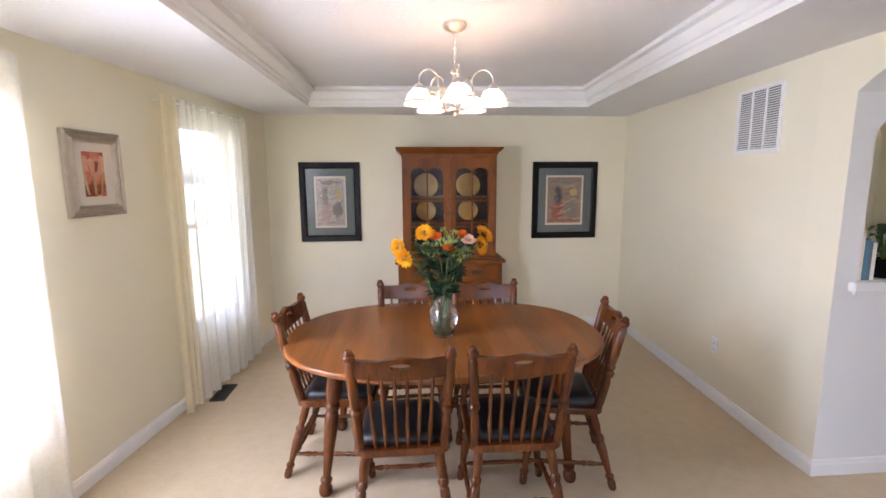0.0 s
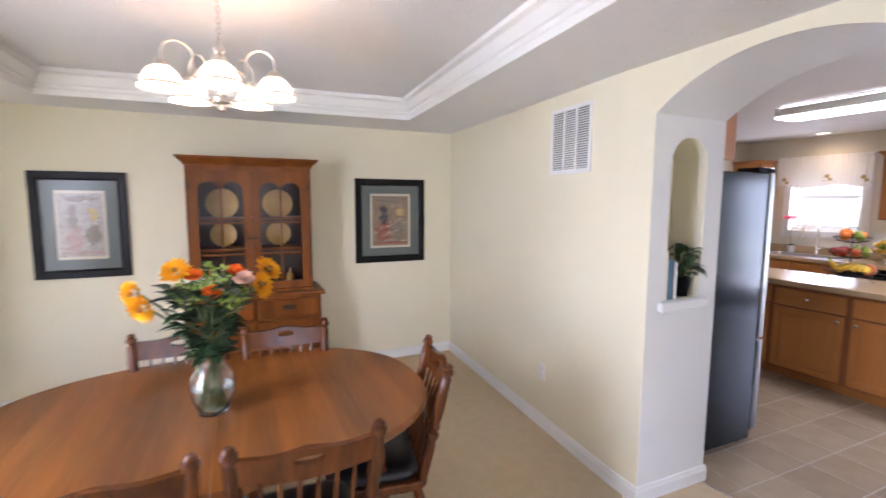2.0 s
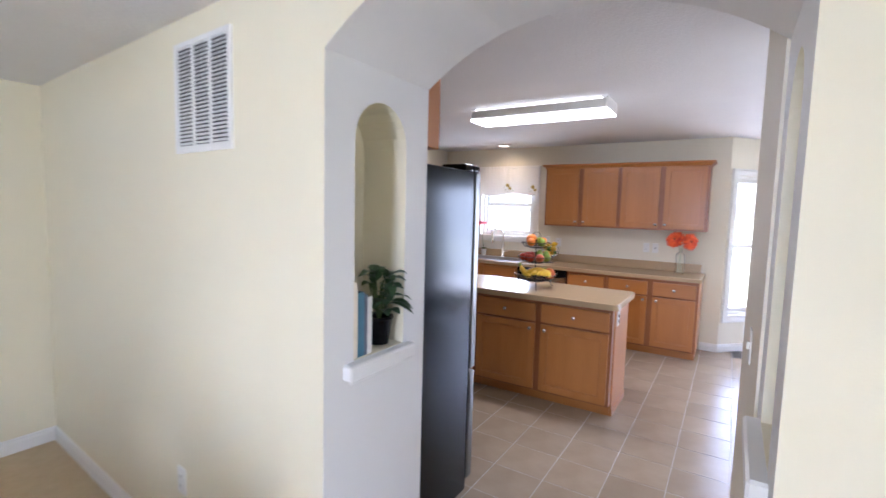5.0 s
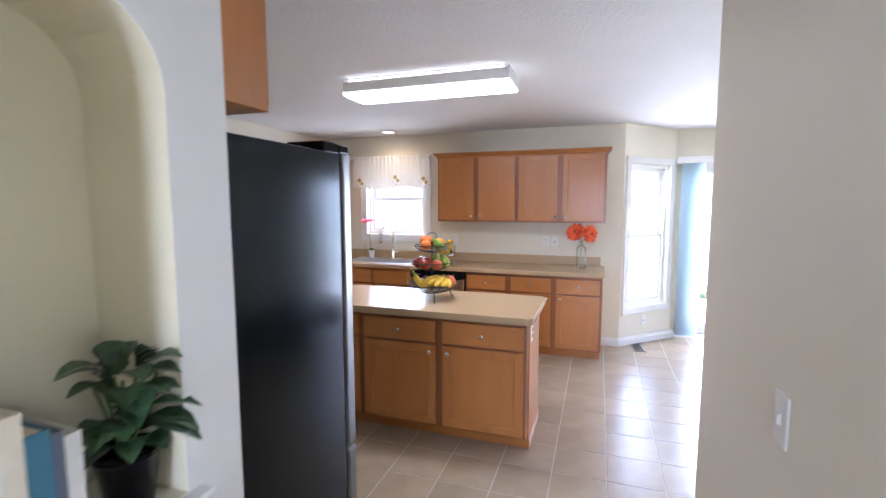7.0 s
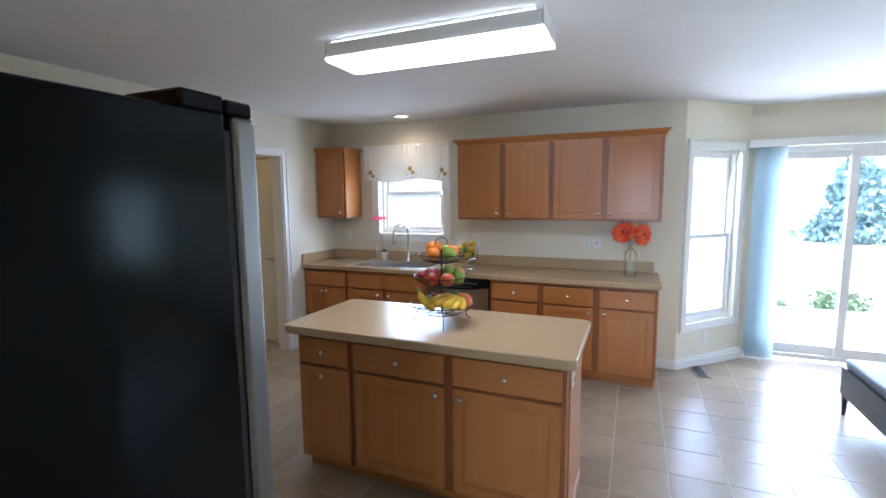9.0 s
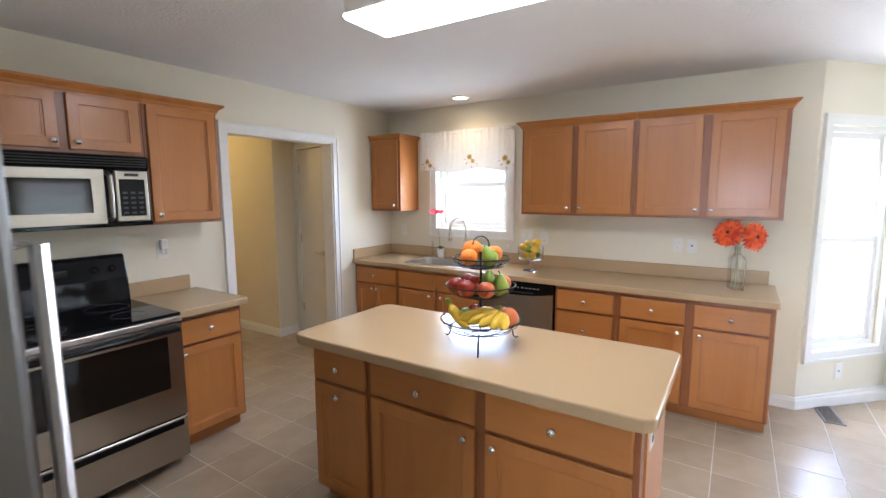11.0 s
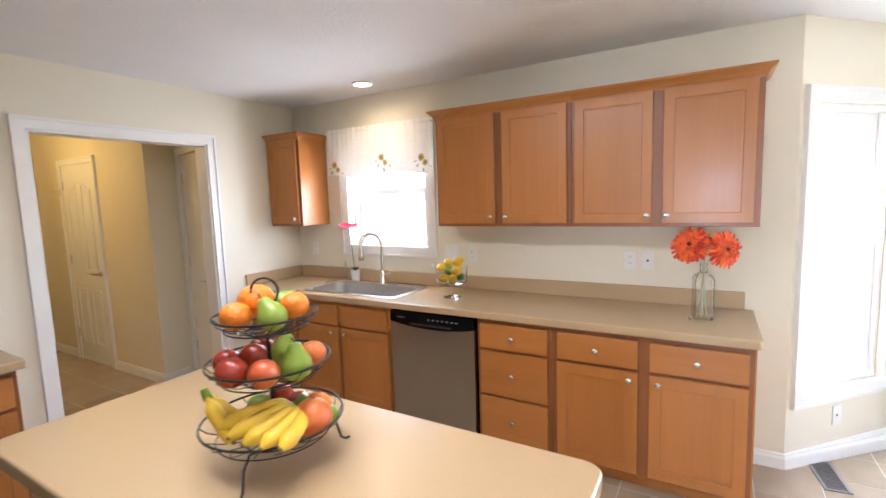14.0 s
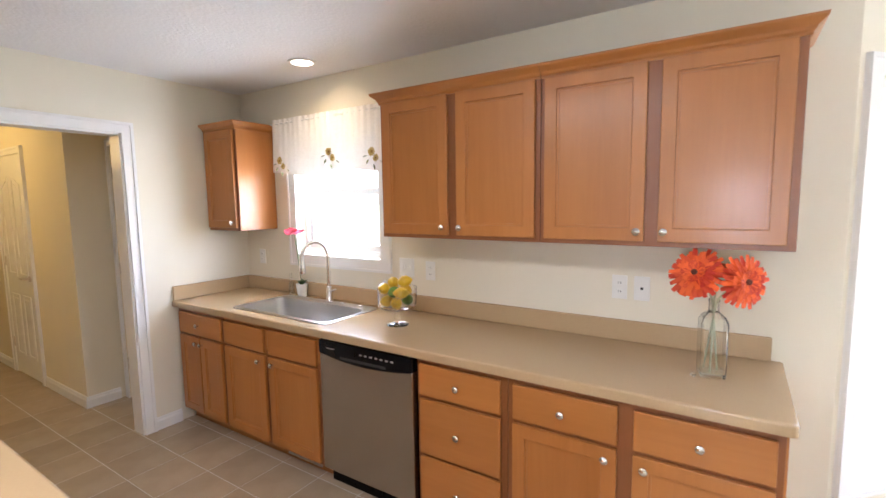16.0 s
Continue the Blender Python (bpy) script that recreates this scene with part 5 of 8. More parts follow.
# return-air grille on the arch wall
vd = Vector((SKEW, KN - AY1 - 0.20, 0)).normalized()
m = Matrix(((vd.x, 0, -vd.y, XE), (vd.y, 0, vd.x, AY1 + 0.20), (0, 1, 0, 0), (0, 0, 0, 1)))
EASTM = m.copy()  # u along the slanted east wall, v up, depth into the room
VU, VZ = 0.252, 1.752
g = thing("air_vent", m @ Vector((VU + 0.2, VZ, 0)), "white metal return-air grille with three slatted bays", "vent")
part("backing", slab(bmesh.new(), rect(VU + 0.015, VU + 0.387, VZ + 0.02, VZ + 0.392), [], 0.0015, m @ Matrix.Translation((0, 0, 0.0005))), mat("vent_shadow", (0.09, 0.09, 0.09), 0.9, 0, (0.12, 0.12, 0.12), 5), g)
bays = [(VU + 0.022 + 0.123 * k, VU + 0.022 + 0.123 * k + 0.111) for k in range(3)]
part("frame", slab(bmesh.new(), rect(VU, VU + 0.402, VZ, VZ + 0.405), [rect(a, z, VZ + 0.026, VZ + 0.388) for a, z in bays], 0.010, m), M_TRIM, g)
for a, z in bays:
    for k in range(26):
        zc = VZ + 0.034 + k * 0.01395
        b = bmesh.new()
        vs = [b.verts.new(m @ Vector(q)) for q in ((a, zc + 0.004, 0.002), (z, zc + 0.004, 0.002), (z, zc - 0.005, 0.0095), (a, zc - 0.005, 0.0095), (a, zc + 0.0055, 0.002), (z, zc + 0.0055, 0.002), (z, zc - 0.0035, 0.0095), (a, zc - 0.0035, 0.0095))]
        for q in ((0, 1, 2, 3), (7, 6, 5, 4), (0, 4, 5, 1), (1, 5, 6, 2), (2, 6, 7, 3), (3, 7, 4, 0)):
            b.faces.new([vs[i] for i in q])
        part("slat", b, M_TRIM, g)


def floor_register(x0, x1, y0, y1, z, metal, label):
    r = thing("floor_register", ((x0 + x1) / 2, (y0 + y1) / 2, z), label, "floor vent")
    part("backing", B(x0 + 0.006, x1 - 0.006, y0 + 0.006, y1 - 0.006, z, z + 0.002), M_DARK, r)
    part("frame", slab(bmesh.new(), rect(x0, x1, y0, y1), [rect(x0 + 0.016, x1 - 0.016, y0 + 0.016, y1 - 0.016)], 0.005, Matrix.Translation((0, 0, z))), metal, r)
    long_y = (y1 - y0) > (x1 - x0)
    n = 14
    for k in range(n):
        if long_y:
            c = y0 + 0.018 + (k + 0.5) * (y1 - y0 - 0.036) / n
            part("bar", B(x0 + 0.014, x1 - 0.014, c - 0.003, c + 0.003, z + 0.002, z + 0.0045), metal, r)
        else:
            c = x0 + 0.018 + (k + 0.5) * (x1 - x0 - 0.036) / n
            part("bar", B(c - 0.003, c + 0.003, y0 + 0.014, y1 - 0.014, z + 0.002, z + 0.0045), metal, r)
    return r


M_BRONZE = mat("dark_bronze_grille", (0.035, 0.028, 0.022), 0.5, 0.4, (0.05, 0.04, 0.03), 20)
M_TAUPE = mat("taupe_metal_grille", (0.22, 0.20, 0.18), 0.45, 0.5, (0.26, 0.24, 0.21), 20)
floor_register(-0.055, 0.055, 4.41, 4.69, 0.001, M_BRONZE, "dark bronze floor register in the carpet")
fr = floor_register(-0.15, 0.15, -0.06, 0.06, 0.0015, M_TAUPE, "taupe metal floor register in the tiles")
fr.matrix_world = Matrix.Translation((8.725, 2.12, 0.0015)) @ Matrix.Rotation(radians(8), 4, "Z")


# table and chairs
T = thing("dining_table", (1.615, 3.63, 0), "large oval cherry dining table with turned legs", "table")
def oval(a, b_, e, n=72):
    return [(1.615 + a * math.copysign(abs(math.cos(2 * math.pi * k / n)) ** (2 / e), math.cos(2 * math.pi * k / n)), 3.635 + b_ * math.copysign(abs(math.sin(2 * math.pi * k / n)) ** (2 / e), math.sin(2 * math.pi * k / n))) for k in range(n)]


full = oval(0.868, 0.64, 2.35)
for side in (-1, 1):
    half = [q for q in full if side * (q[0] - 1.615) > 0.002]
    if side > 0:
        half = [q for q in full[54:] + full[:19] if q[0] - 1.615 > 0.002]
    half = [(1.615 + side * 0.0008, half[-1][1])] + [(1.615 + side * 0.0008, half[0][1])] + half
    b = slab(bmesh.new(), half, [], 0.030, Matrix.Translation((0, 0, 0.722)))
    es = [e for e in b.edges if e.calc_face_angle(0) > 0.5 and all(abs(v.co.x - 1.615) > 0.005 for v in e.verts) and abs(e.verts[0].co.z - e.verts[1].co.z) < 1e-4]
    bmesh.ops.bevel(b, geom=es, offset=0.010, segments=3, affect="EDGES", profile=0.5)
    part("top_leaf", b, M_TABLE, T, "glossy cherry top leaf")
ap_o, ap_i = oval(0.70, 0.47, 2.6, 48), oval(0.68, 0.45, 2.6, 48)
part("apron", slab(bmesh.new(), ap_o, [ap_i], 0.085, Matrix.Translation((0, 0, 0.638))), M_CHAIR, T)
LEG = [(0, 0.026), (0.02, 0.033), (0.06, 0.034), (0.085, 0.022), (0.10, 0.030), (0.12, 0.031), (0.135, 0.020), (0.20, 0.022), (0.40, 0.030), (0.52, 0.035), (0.60, 0.034), (0.615, 0.026), (0.63, 0.036), (0.655, 0.038), (0.675, 0.027), (0.70, 0.036), (0.75, 0.040), (1.0, 0.040)]
for sx in (-1, 1):
    for sy in (-1, 1):
        part("leg", turned(bmesh.new(), (1.615 + sx * 0.645, 3.635 + sy * 0.315, 0), (1.615 + sx * 0.565, 3.635 + sy * 0.27, 0.722), LEG, 16), M_CHAIR, T, "", True)

CH_LEG = [(0, 0.014), (0.03, 0.020), (0.10, 0.021), (0.13, 0.015), (0.15, 0.022), (0.18, 0.022), (0.20, 0.014), (0.32, 0.018), (0.48, 0.023), (0.58, 0.022), (0.60, 0.016), (0.62, 0.024), (0.66, 0.025), (0.69, 0.016), (0.80, 0.022), (1.0, 0.020)]
POST = [(0, 0.017), (0.08, 0.021), (0.30, 0.022), (0.36, 0.016), (0.38, 0.025), (0.42, 0.026), (0.44, 0.016), (0.47, 0.024), (0.50, 0.018), (0.62, 0.023), (0.72, 0.022), (0.88, 0.021), (0.90, 0.014), (0.915, 0.024), (0.95, 0.025), (0.965, 0.016), (0.98, 0.019), (1.0, 0.010)]
STR = [(0, 0.008), (0.12, 0.010), (0.20, 0.014), (0.24, 0.009), (0.27, 0.015), (0.31, 0.010), (0.5, 0.013), (0.69, 0.010), (0.73, 0.015), (0.76, 0.009), (0.80, 0.014), (0.88, 0.010), (1.0, 0.008)]
SPN = [(0, 0.006), (0.18, 0.009), (0.34, 0.011), (0.38, 0.007), (0.41, 0.011), (0.45, 0.007), (0.6, 0.009), (0.85, 0.008), (1.0, 0.006)]


def chair():
    """A spindle-back chair that faces +y, its foot at the origin."""
    c = thing("dining_chair", (0, 0, 0), "turned cherry spindle-back dining chair with black vinyl seat", "chair", "chairs round the table")
    part("seat", worktop(bmesh.new(), [(x, y) for x, y in round_rect(-0.215, 0.215, -0.205, 0.215, 0.07, 6)], 0.405, 0.437), M_CHAIR, c)
    b = bmesh.new()
    ring = [Vector((x, y, 0)) for x, y in round_rect(-0.185, 0.185, -0.165, 0.195, 0.06, 6)]
    layers = [(1.0, 0.437), (1.015, 0.455), (0.97, 0.472), (0.80, 0.482), (0.45, 0.486)]
    rs = [[b.verts.new((q.x * s, 0.015 + (q.y - 0.015) * s, z)) for q in ring] for s, z in layers]
    for a, d in zip(rs, rs[1:]):
        for k in range(len(ring)):
            j = (k + 1) % len(ring)
            b.faces.new((a[k], a[j], d[j], d[k]))
    b.faces.new(rs[-1])
    part("cushion", b, M_LEATHER, c, "padded black vinyl seat cushion", 60)
    for s in (-1, 1):
        part("front_leg", turned(bmesh.new(), (s * 0.215, 0.20, 0), (s * 0.165, 0.15, 0.41), CH_LEG), M_CHAIR, c, "", True)
        part("back_leg", turned(bmesh.new(), (s * 0.215, -0.265, 0), (s * 0.160, -0.15, 0.41), CH_LEG), M_CHAIR, c, "", True)
        part("side_stretcher", turned(bmesh.new(), (s * 0.203, 0.185, 0.13), (s * 0.200, -0.225, 0.13), STR, 10), M_CHAIR, c, "", True)
        part("back_post", turned(bmesh.new(), (s * 0.183, -0.175, 0.425), (s * 0.208, -0.285, 0.925), POST), M_CHAIR, c, "", True)
    for y, z, w in ((0.178, 0.20, 0.190), (-0.215, 0.17, 0.193), (0.181, 0.10, 0.20), (-0.235, 0.095, 0.20)):
        part("stretcher", turned(bmesh.new(), (-w, y, z), (w, y, z), STR, 10), M_CHAIR, c, "", True)
    # crest rail: curved in plan, waved along the top, with a hand hole
    b = bmesh.new()
    tilt = Matrix(((1, 0, 0, 0), (0, -0.215, 1, -0.265), (0, 0.977, 0, 0), (0, 0, 0, 1)))
    n = 20
    tops = [(-0.195 + 0.39 * k / n, 0.890 + 0.004 * math.cos(math.pi * (k / n - 0.5) * 4) - 0.012 * abs(2 * k / n - 1)) for k in range(n + 1)]
    bots = [(0.195 - 0.39 * k / n, 0.800 - 0.010 * math.sin(math.pi * k / n)) for k in range(n + 1)]
    hole = [(0.042 * math.cos(2 * math.pi * k / 16), 0.853 + 0.011 * math.sin(2 * math.pi * k / 16) + (0.006 if math.sin(2 * math.pi * k / 16) > 0 else 0)) for k in range(16)]
    sh = lambda lp: [(x, z - 0.90) for x, z in lp]
    mm = Matrix(((1, 0, 0, 0), (0, -0.22, 1, -0.292), (0, 1, 0, 0.90), (0, 0, 0, 1)))
    slab(b, sh(bots + tops), [sh(hole)], 0.024, mm)
    for v in b.verts:
        v.co.y -= 0.022 * (1 - (v.co.x / 0.2) ** 2)
    part("crest_rail", b, M_CHAIR, c)
    for k in range(6):
        x = -0.125 + 0.05 * k
        part("spindle", turned(bmesh.new(), (x * 0.95, -0.178, 0.43), (x * 1.06, -0.268 - 0.02 * (1 - (x / 0.2) ** 2), 0.805), SPN, 8), M_CHAIR, c, "", True)
    return c


seat0 = chair()
seat0.matrix_basis = pose(1.375, 3.19, 0, 0, 0, 0)
copy_thing(seat0, pose(1.885, 3.18, 0, 0, 0, -1.5))
copy_thing(seat0, pose(1.435, 3.94, 0, 0, 0, 181))
copy_thing(seat0, pose(1.925, 3.90, 0, 0, 0, 178))
copy_thing(seat0, pose(1.022, 3.67, 0, 0, 0, -95))
copy_thing(seat0, pose(2.238, 3.49, 0, 0, 0, 79))

# hutch
H = thing("hutch", (1.83, 5.66, 0), "dark cherry hutch with glazed doors and display plates", "hutch")
HB = 5.898
part("base_body", B(1.325, 2.335, 5.47, HB, 0.07, 0.80, 0.004), M_HUTCH, H)
part("plinth", B(1.315, 2.345, 5.46, HB, 0.0, 0.075, 0.008, 2), M_HUTCH, H)
part("base_top", B(1.295, 2.365, 5.435, HB, 0.80, 0.835, 0.012, 3), M_HUTCH, H)
for u0, u1 in ((1.35, 1.815), (1.845, 2.31)):
    d = part("drawer", B(u0, u1, 5.452, 5.47, 0.63, 0.775, 0.006, 2), M_HUTCH, H)
    part("pull", tube(bmesh.new(), [((u0 + u1) / 2 - 0.045, 5.452, 0.715), ((u0 + u1) / 2 - 0.035, 5.436, 0.695), ((u0 + u1) / 2 + 0.035, 5.436, 0.695), ((u0 + u1) / 2 + 0.045, 5.452, 0.715)], 0.004, 6), M_BRONZE, d, "dark brass bail pull")
    part("plate", B((u0 + u1) / 2 - 0.05, (u0 + u1) / 2 + 0.05, 5.449, 5.453, 0.70, 0.73, 0.001), M_BRONZE, d)
    d = part("base_door", slab(bmesh.new(), rect(u0, u1, 0.10, 0.605), [rect(u0 + 0.07, u1 - 0.07, 0.17, 0.535)], 0.018, flip_y(5.47)), M_HUTCH, H)
    part("panel", B(u0 + 0.07, u1 - 0.07, 5.460, 5.469, 0.17, 0.535), M_HUTCH, d)
for x0, x1 in ((1.375, 1.40), (2.25, 2.275)):
    part("side", B(x0, x1, 5.50, HB, 0.835, 1.83), M_HUTCH, H)
part("back", B(1.40, 2.25, 5.875, HB, 0.835, 1.83), M_BACKBOARD, H, "cherry back board darkened for the shade inside the hutch")
part("upper_plinth", B(1.365, 2.285, 5.49, HB, 0.835, 0.865, 0.006), M_HUTCH, H)
part("head", B(1.375, 2.275, 5.495, HB, 1.80, 1.845), M_HUTCH, H)
part("cornice", sweep_profile(bmesh.new(), [(0, 1.835), (0.008, 1.835), (0.012, 1.850), (0.030, 1.865), (0.050, 1.885), (0.055, 1.890), (0.055, 1.902), (0, 1.902)], [(2.276, HB), (2.276, 5.494), (1.374, 5.494), (1.374, HB)]), M_HUTCH, H)
part("roof", B(1.376, 2.274, 5.495, HB, 1.845, 1.900), M_HUTCH, H)
for z in (1.17, 1.42):
    part("shelf", B(1.40, 2.25, 5.60, 5.875, z, z + 0.018), M_HUTCH, H)


def hutch_door(u0, u1, kx):
    v0, v1 = 0.87, 1.80
    a0, a1, b0 = u0 + 0.055, u1 - 0.055, v0 + 0.055
    c = (a0 + a1) / 2
    r = (a1 - a0) / 4
    ring = [(a0, b0), (a1, b0), (a1, 1.63)]
    ring += [(a1 - r + r * math.cos(math.pi * k / 10), 1.645 + r * 0.9 * math.sin(math.pi * k / 10)) for k in range(11)]
    ring += [(a0 + r + r * math.cos(math.pi * k / 10), 1.645 + r * 0.9 * math.sin(math.pi * k / 10)) for k in range(1, 11)]
    ring += [(a0, 1.63)]
    d = part("glazed_door", slab(bmesh.new(), rect(u0, u1, v0, v1), [ring], 0.02, flip_y(5.50)), M_HUTCH, H, "cherry door with double-arched glass")
    part("upright_bar", B(c - 0.007, c + 0.007, 5.485, 5.495, b0, 1.70), M_HUTCH, d)
    for z in (1.155, 1.40):
        part("cross_bar", B(a0, a1, 5.485, 5.495, z - 0.007, z + 0.007), M_HUTCH, d)
    g = part("pane", B(a0 - 0.01, a1 + 0.01, 5.4955, 5.4985, b0 - 0.01, 1.745), M_HPANE, d)
    g.visible_shadow = False
    part("knob", lathe(bmesh.new(), [(0.006, 0), (0.006, 0.008), (0.012, 0.014), (0.010, 0.020), (0, 0.022)], seg=10, m=Matrix.Translation((kx, 5.48, 1.28)) @ Vector((0, -1, 0)).to_track_quat("Z", "Y").to_matrix().to_4x4()), M_BRONZE, d)
    for z in (0.98, 1.68):
        hx = u0 + 0.003 if kx > c else u1 - 0.003
        part("hinge", B(hx - 0.006, hx + 0.006, 5.474, 5.482, z - 0.025, z + 0.025, 0.002), M_BRONZE, d)


hutch_door(1.40, 1.822, 1.80)
hutch_door(1.828, 2.25, 1.85)
M_PLATE = mat("mustard_glazed_plate", (0.50, 0.29, 0.06), 0.3, 0, (0.62, 0.39, 0.12), 12, bump=0.05, bump_scale=60)
for x, z, r in ((1.611, 1.545, 0.122), (2.039, 1.545, 0.122), (1.611, 1.29, 0.100), (2.039, 1.29, 0.100)):
    mm = Matrix.Translation((x, 5.80, z)) @ Vector((0, -1, 0.14)).to_track_quat("Z", "Y").to_matrix().to_4x4()
    solo("display_plate", lathe(bmesh.new(), [(0, 0.0), (r * 0.6, 0.0), (r * 0.72, 0.008), (r * 0.97, 0.014), (r, 0.017), (r * 0.97, 0.019), (r * 0.72, 0.013), (r * 0.6, 0.006), (0, 0.006)], seg=32, m=mm), M_PLATE, "mustard yellow glazed display plate standing in the hutch", "plate", "plates in the hutch", True)
for x, z, h in ((1.50, 0.868, 0.16), (2.12, 0.868, 0.13), (1.62, 0.868, 0.11)):
    solo("decanter", lathe(bmesh.new(), [(0.030, 0), (0.034, 0.01), (0.034, h * 0.5), (0.012, h * 0.7), (0.011, h * 0.92), (0.016, h * 0.94), (0, h)], (x, 5.74, z), 16), mat("amber_glass_bottle", (0.45, 0.25, 0.05), 0.1) if "amber_glass_bottle" not in bpy.data.materials else bpy.data.materials["amber_glass_bottle"], "small amber glass bottle standing in the hutch", "bottle", "bottles in the hutch", True)

# chandelier
C = thing("chandelier", (LAMP.x, LAMP.y, 2.41), "brushed nickel chandelier with five lit white glass shades", "chandelier")
LX, LY = LAMP.x, LAMP.y
part("canopy", lathe(bmesh.new(), [(0.020, 2.365), (0.050, 2.378), (0.062, 2.391), (0.062, 2.403), (0.058, 2.411)], (LX, LY, 0), 24), M_BRUSHED, C, "", True)
for k in range(10):
    zc = 2.357 - k * 0.0200
    rot = Matrix.Translation((LX, LY, zc)) @ Matrix.Rotation(radians(90 * (k % 2)), 4, "Z")
    part("chain_link", tube(bmesh.new(), [rot @ Vector((0.008 * math.cos(q * math.pi / 5), 0, 0.0135 * math.sin(q * math.pi / 5))) for q in range(10)], 0.002, 5, True), M_BRUSHED, C)
part("hub", lathe(bmesh.new(), [(0.0, 1.925), (0.012, 1.935), (0.010, 1.955), (0.030, 1.965), (0.034, 1.98), (0.016, 1.995), (0.014, 2.05), (0.026, 2.07), (0.030, 2.10), (0.014, 2.115), (0.012, 2.15), (0.022, 2.158), (0.020, 2.175), (0.0, 2.18)], (LX, LY, 0), 18), M_BRUSHED, C, "", True)
M_BANDING = mat("bronze_band", (0.16, 0.10, 0.06), 0.4, 0.7, (0.22, 0.14, 0.09), 20)
M_SHADE = bpy.data.materials.new("lit_frosted_shade")
M_SHADE.use_nodes = True
_nt = M_SHADE.node_tree
_nt.nodes.clear()
_o, _mx, _tl, _em, _ad, _tp, _m2 = (_nt.nodes.new(k) for k in ("ShaderNodeOutputMaterial", "ShaderNodeMixShader", "ShaderNodeBsdfTranslucent", "ShaderNodeEmission", "ShaderNodeAddShader", "ShaderNodeBsdfTransparent", "ShaderNodeBsdfGlossy"))
_tl.inputs["Color"].default_value = (0.95, 0.93, 0.88, 1)
_em.inputs["Color"].default_value, _em.inputs["Strength"].default_value = (1.0, 0.90, 0.76, 1), 0.08
_m2.inputs["Roughness"].default_value = 0.15
_mx.inputs[0].default_value = 0.05
_nt.links.new(_tl.outputs[0], _mx.inputs[1])
_nt.links.new(_m2.outputs[0], _mx.inputs[2])
_nt.links.new(_mx.outputs[0], _ad.inputs[0])
_nt.links.new(_em.outputs[0], _ad.inputs[1])
_nt.links.new(_ad.outputs[0], _o.inputs[0])
for k in range(5):
    a = radians(-90 + 72 * k)
    ux, uy = math.cos(a), math.sin(a)
    P = lambda r, z: (LX + r * ux, LY + r * uy, z)
    pts = [P(0.02, 1.985), P(0.045, 1.968), P(0.072, 1.972), P(0.090, 2.000), P(0.096, 2.045), P(0.096, 2.10)]
    pts += [P(0.1505 - 0.0545 * math.cos(q * math.pi / 10), 2.112 + 0.0545 * math.sin(q * math.pi / 10)) for q in range(11)]
    pts += [P(0.205, 2.085)]
    arm = part("arm", tube(bmesh.new(), pts, 0.0040, 8), M_BRUSHED, C, "", True)
    part("scroll", tube(bmesh.new(), [P(0.062 + 0.028 * (1 - q / 22) * math.cos(q * 0.55), 2.060 + 0.03 * (1 - q / 22) * math.sin(q * 0.55)) for q in range(20)], 0.003, 6), M_BRUSHED, arm)
    part("socket_cup", lathe(bmesh.new(), [(0.012, 2.062), (0.026, 2.064), (0.026, 2.078), (0.018, 2.088), (0.008, 2.094)], P(0.205, 0), 14), M_BRUSHED, C, "", True)
    sh = part("shade", lathe(bmesh.new(), [(0.079, 1.984), (0.080, 1.992), (0.066, 2.015), (0.055, 2.04), (0.040, 2.058), (0.024, 2.066), (0.022, 2.063), (0.038, 2.055), (0.052, 2.038), (0.063, 2.013), (0.077, 1.990)], P(0.205, 0), 24), M_SHADE, C, "lit white glass bell shade", True)
    part("rim_band", tube(bmesh.new(), [(P(0.205, 0)[0] + 0.0765 * math.cos(q * math.pi / 12), P(0.205, 0)[1] + 0.0765 * math.sin(q * math.pi / 12), 1.9985) for q in range(24)], 0.0032, 5, True), M_BANDING, sh, "bronze band")

# bouquet
VX, VY = 1.605, 3.56
V = thing("flower_vase", (VX, VY, 0.752), "clear glass vase of sunflowers and orange roses on the table", "vase of flowers")
vp = [(0.055, 0.0), (0.052, 0.006), (0.060, 0.02), (0.078, 0.07), (0.083, 0.11), (0.072, 0.155), (0.046, 0.190), (0.040, 0.205), (0.052, 0.232), (0.060, 0.240)]
part("glass", lathe(bmesh.new(), [(r, 0.752 + z) for r, z in vp] + [(r - 0.004, 0.752 + max(z, 0.012)) for r, z in reversed(vp)], (VX, VY, 0), 28), M_GLASS, V, "clear faceted glass", True)
part("water", lathe(bmesh.new(), [(0.046, 0.766), (0.055, 0.775), (0.072, 0.822), (0.077, 0.855)], (VX, VY, 0), 24), clear("vase_water", (0.94, 0.97, 0.93), 0.0, 1.33), V)
M_STEM = mat("green_stem", (0.09, 0.14, 0.045), 0.6, 0, (0.15, 0.21, 0.08), 20)
M_FOL = mat("dark_green_leaf", (0.012, 0.035, 0.012), 0.45, 0, (0.03, 0.07, 0.025), 14)
M_YEL = mat("sunflower_petal", (0.70, 0.28, 0.003), 0.7, 0, (0.80, 0.40, 0.006), 20)
M_BRN = mat("sunflower_heart", (0.20, 0.10, 0.015), 0.9, 0, (0.36, 0.20, 0.03), 90, bump=0.8, bump_scale=150)
M_ORA = mat("orange_rose_petal", (0.76, 0.11, 0.010), 0.65, 0, (0.86, 0.21, 0.02), 14)
M_LIME = mat("lime_bloom", (0.22, 0.34, 0.05), 0.7, 0, (0.38, 0.48, 0.10), 30)
M_PINK = mat("pale_pink_petal", (0.75, 0.45, 0.36), 0.6, 0, (0.82, 0.66, 0.56), 16)
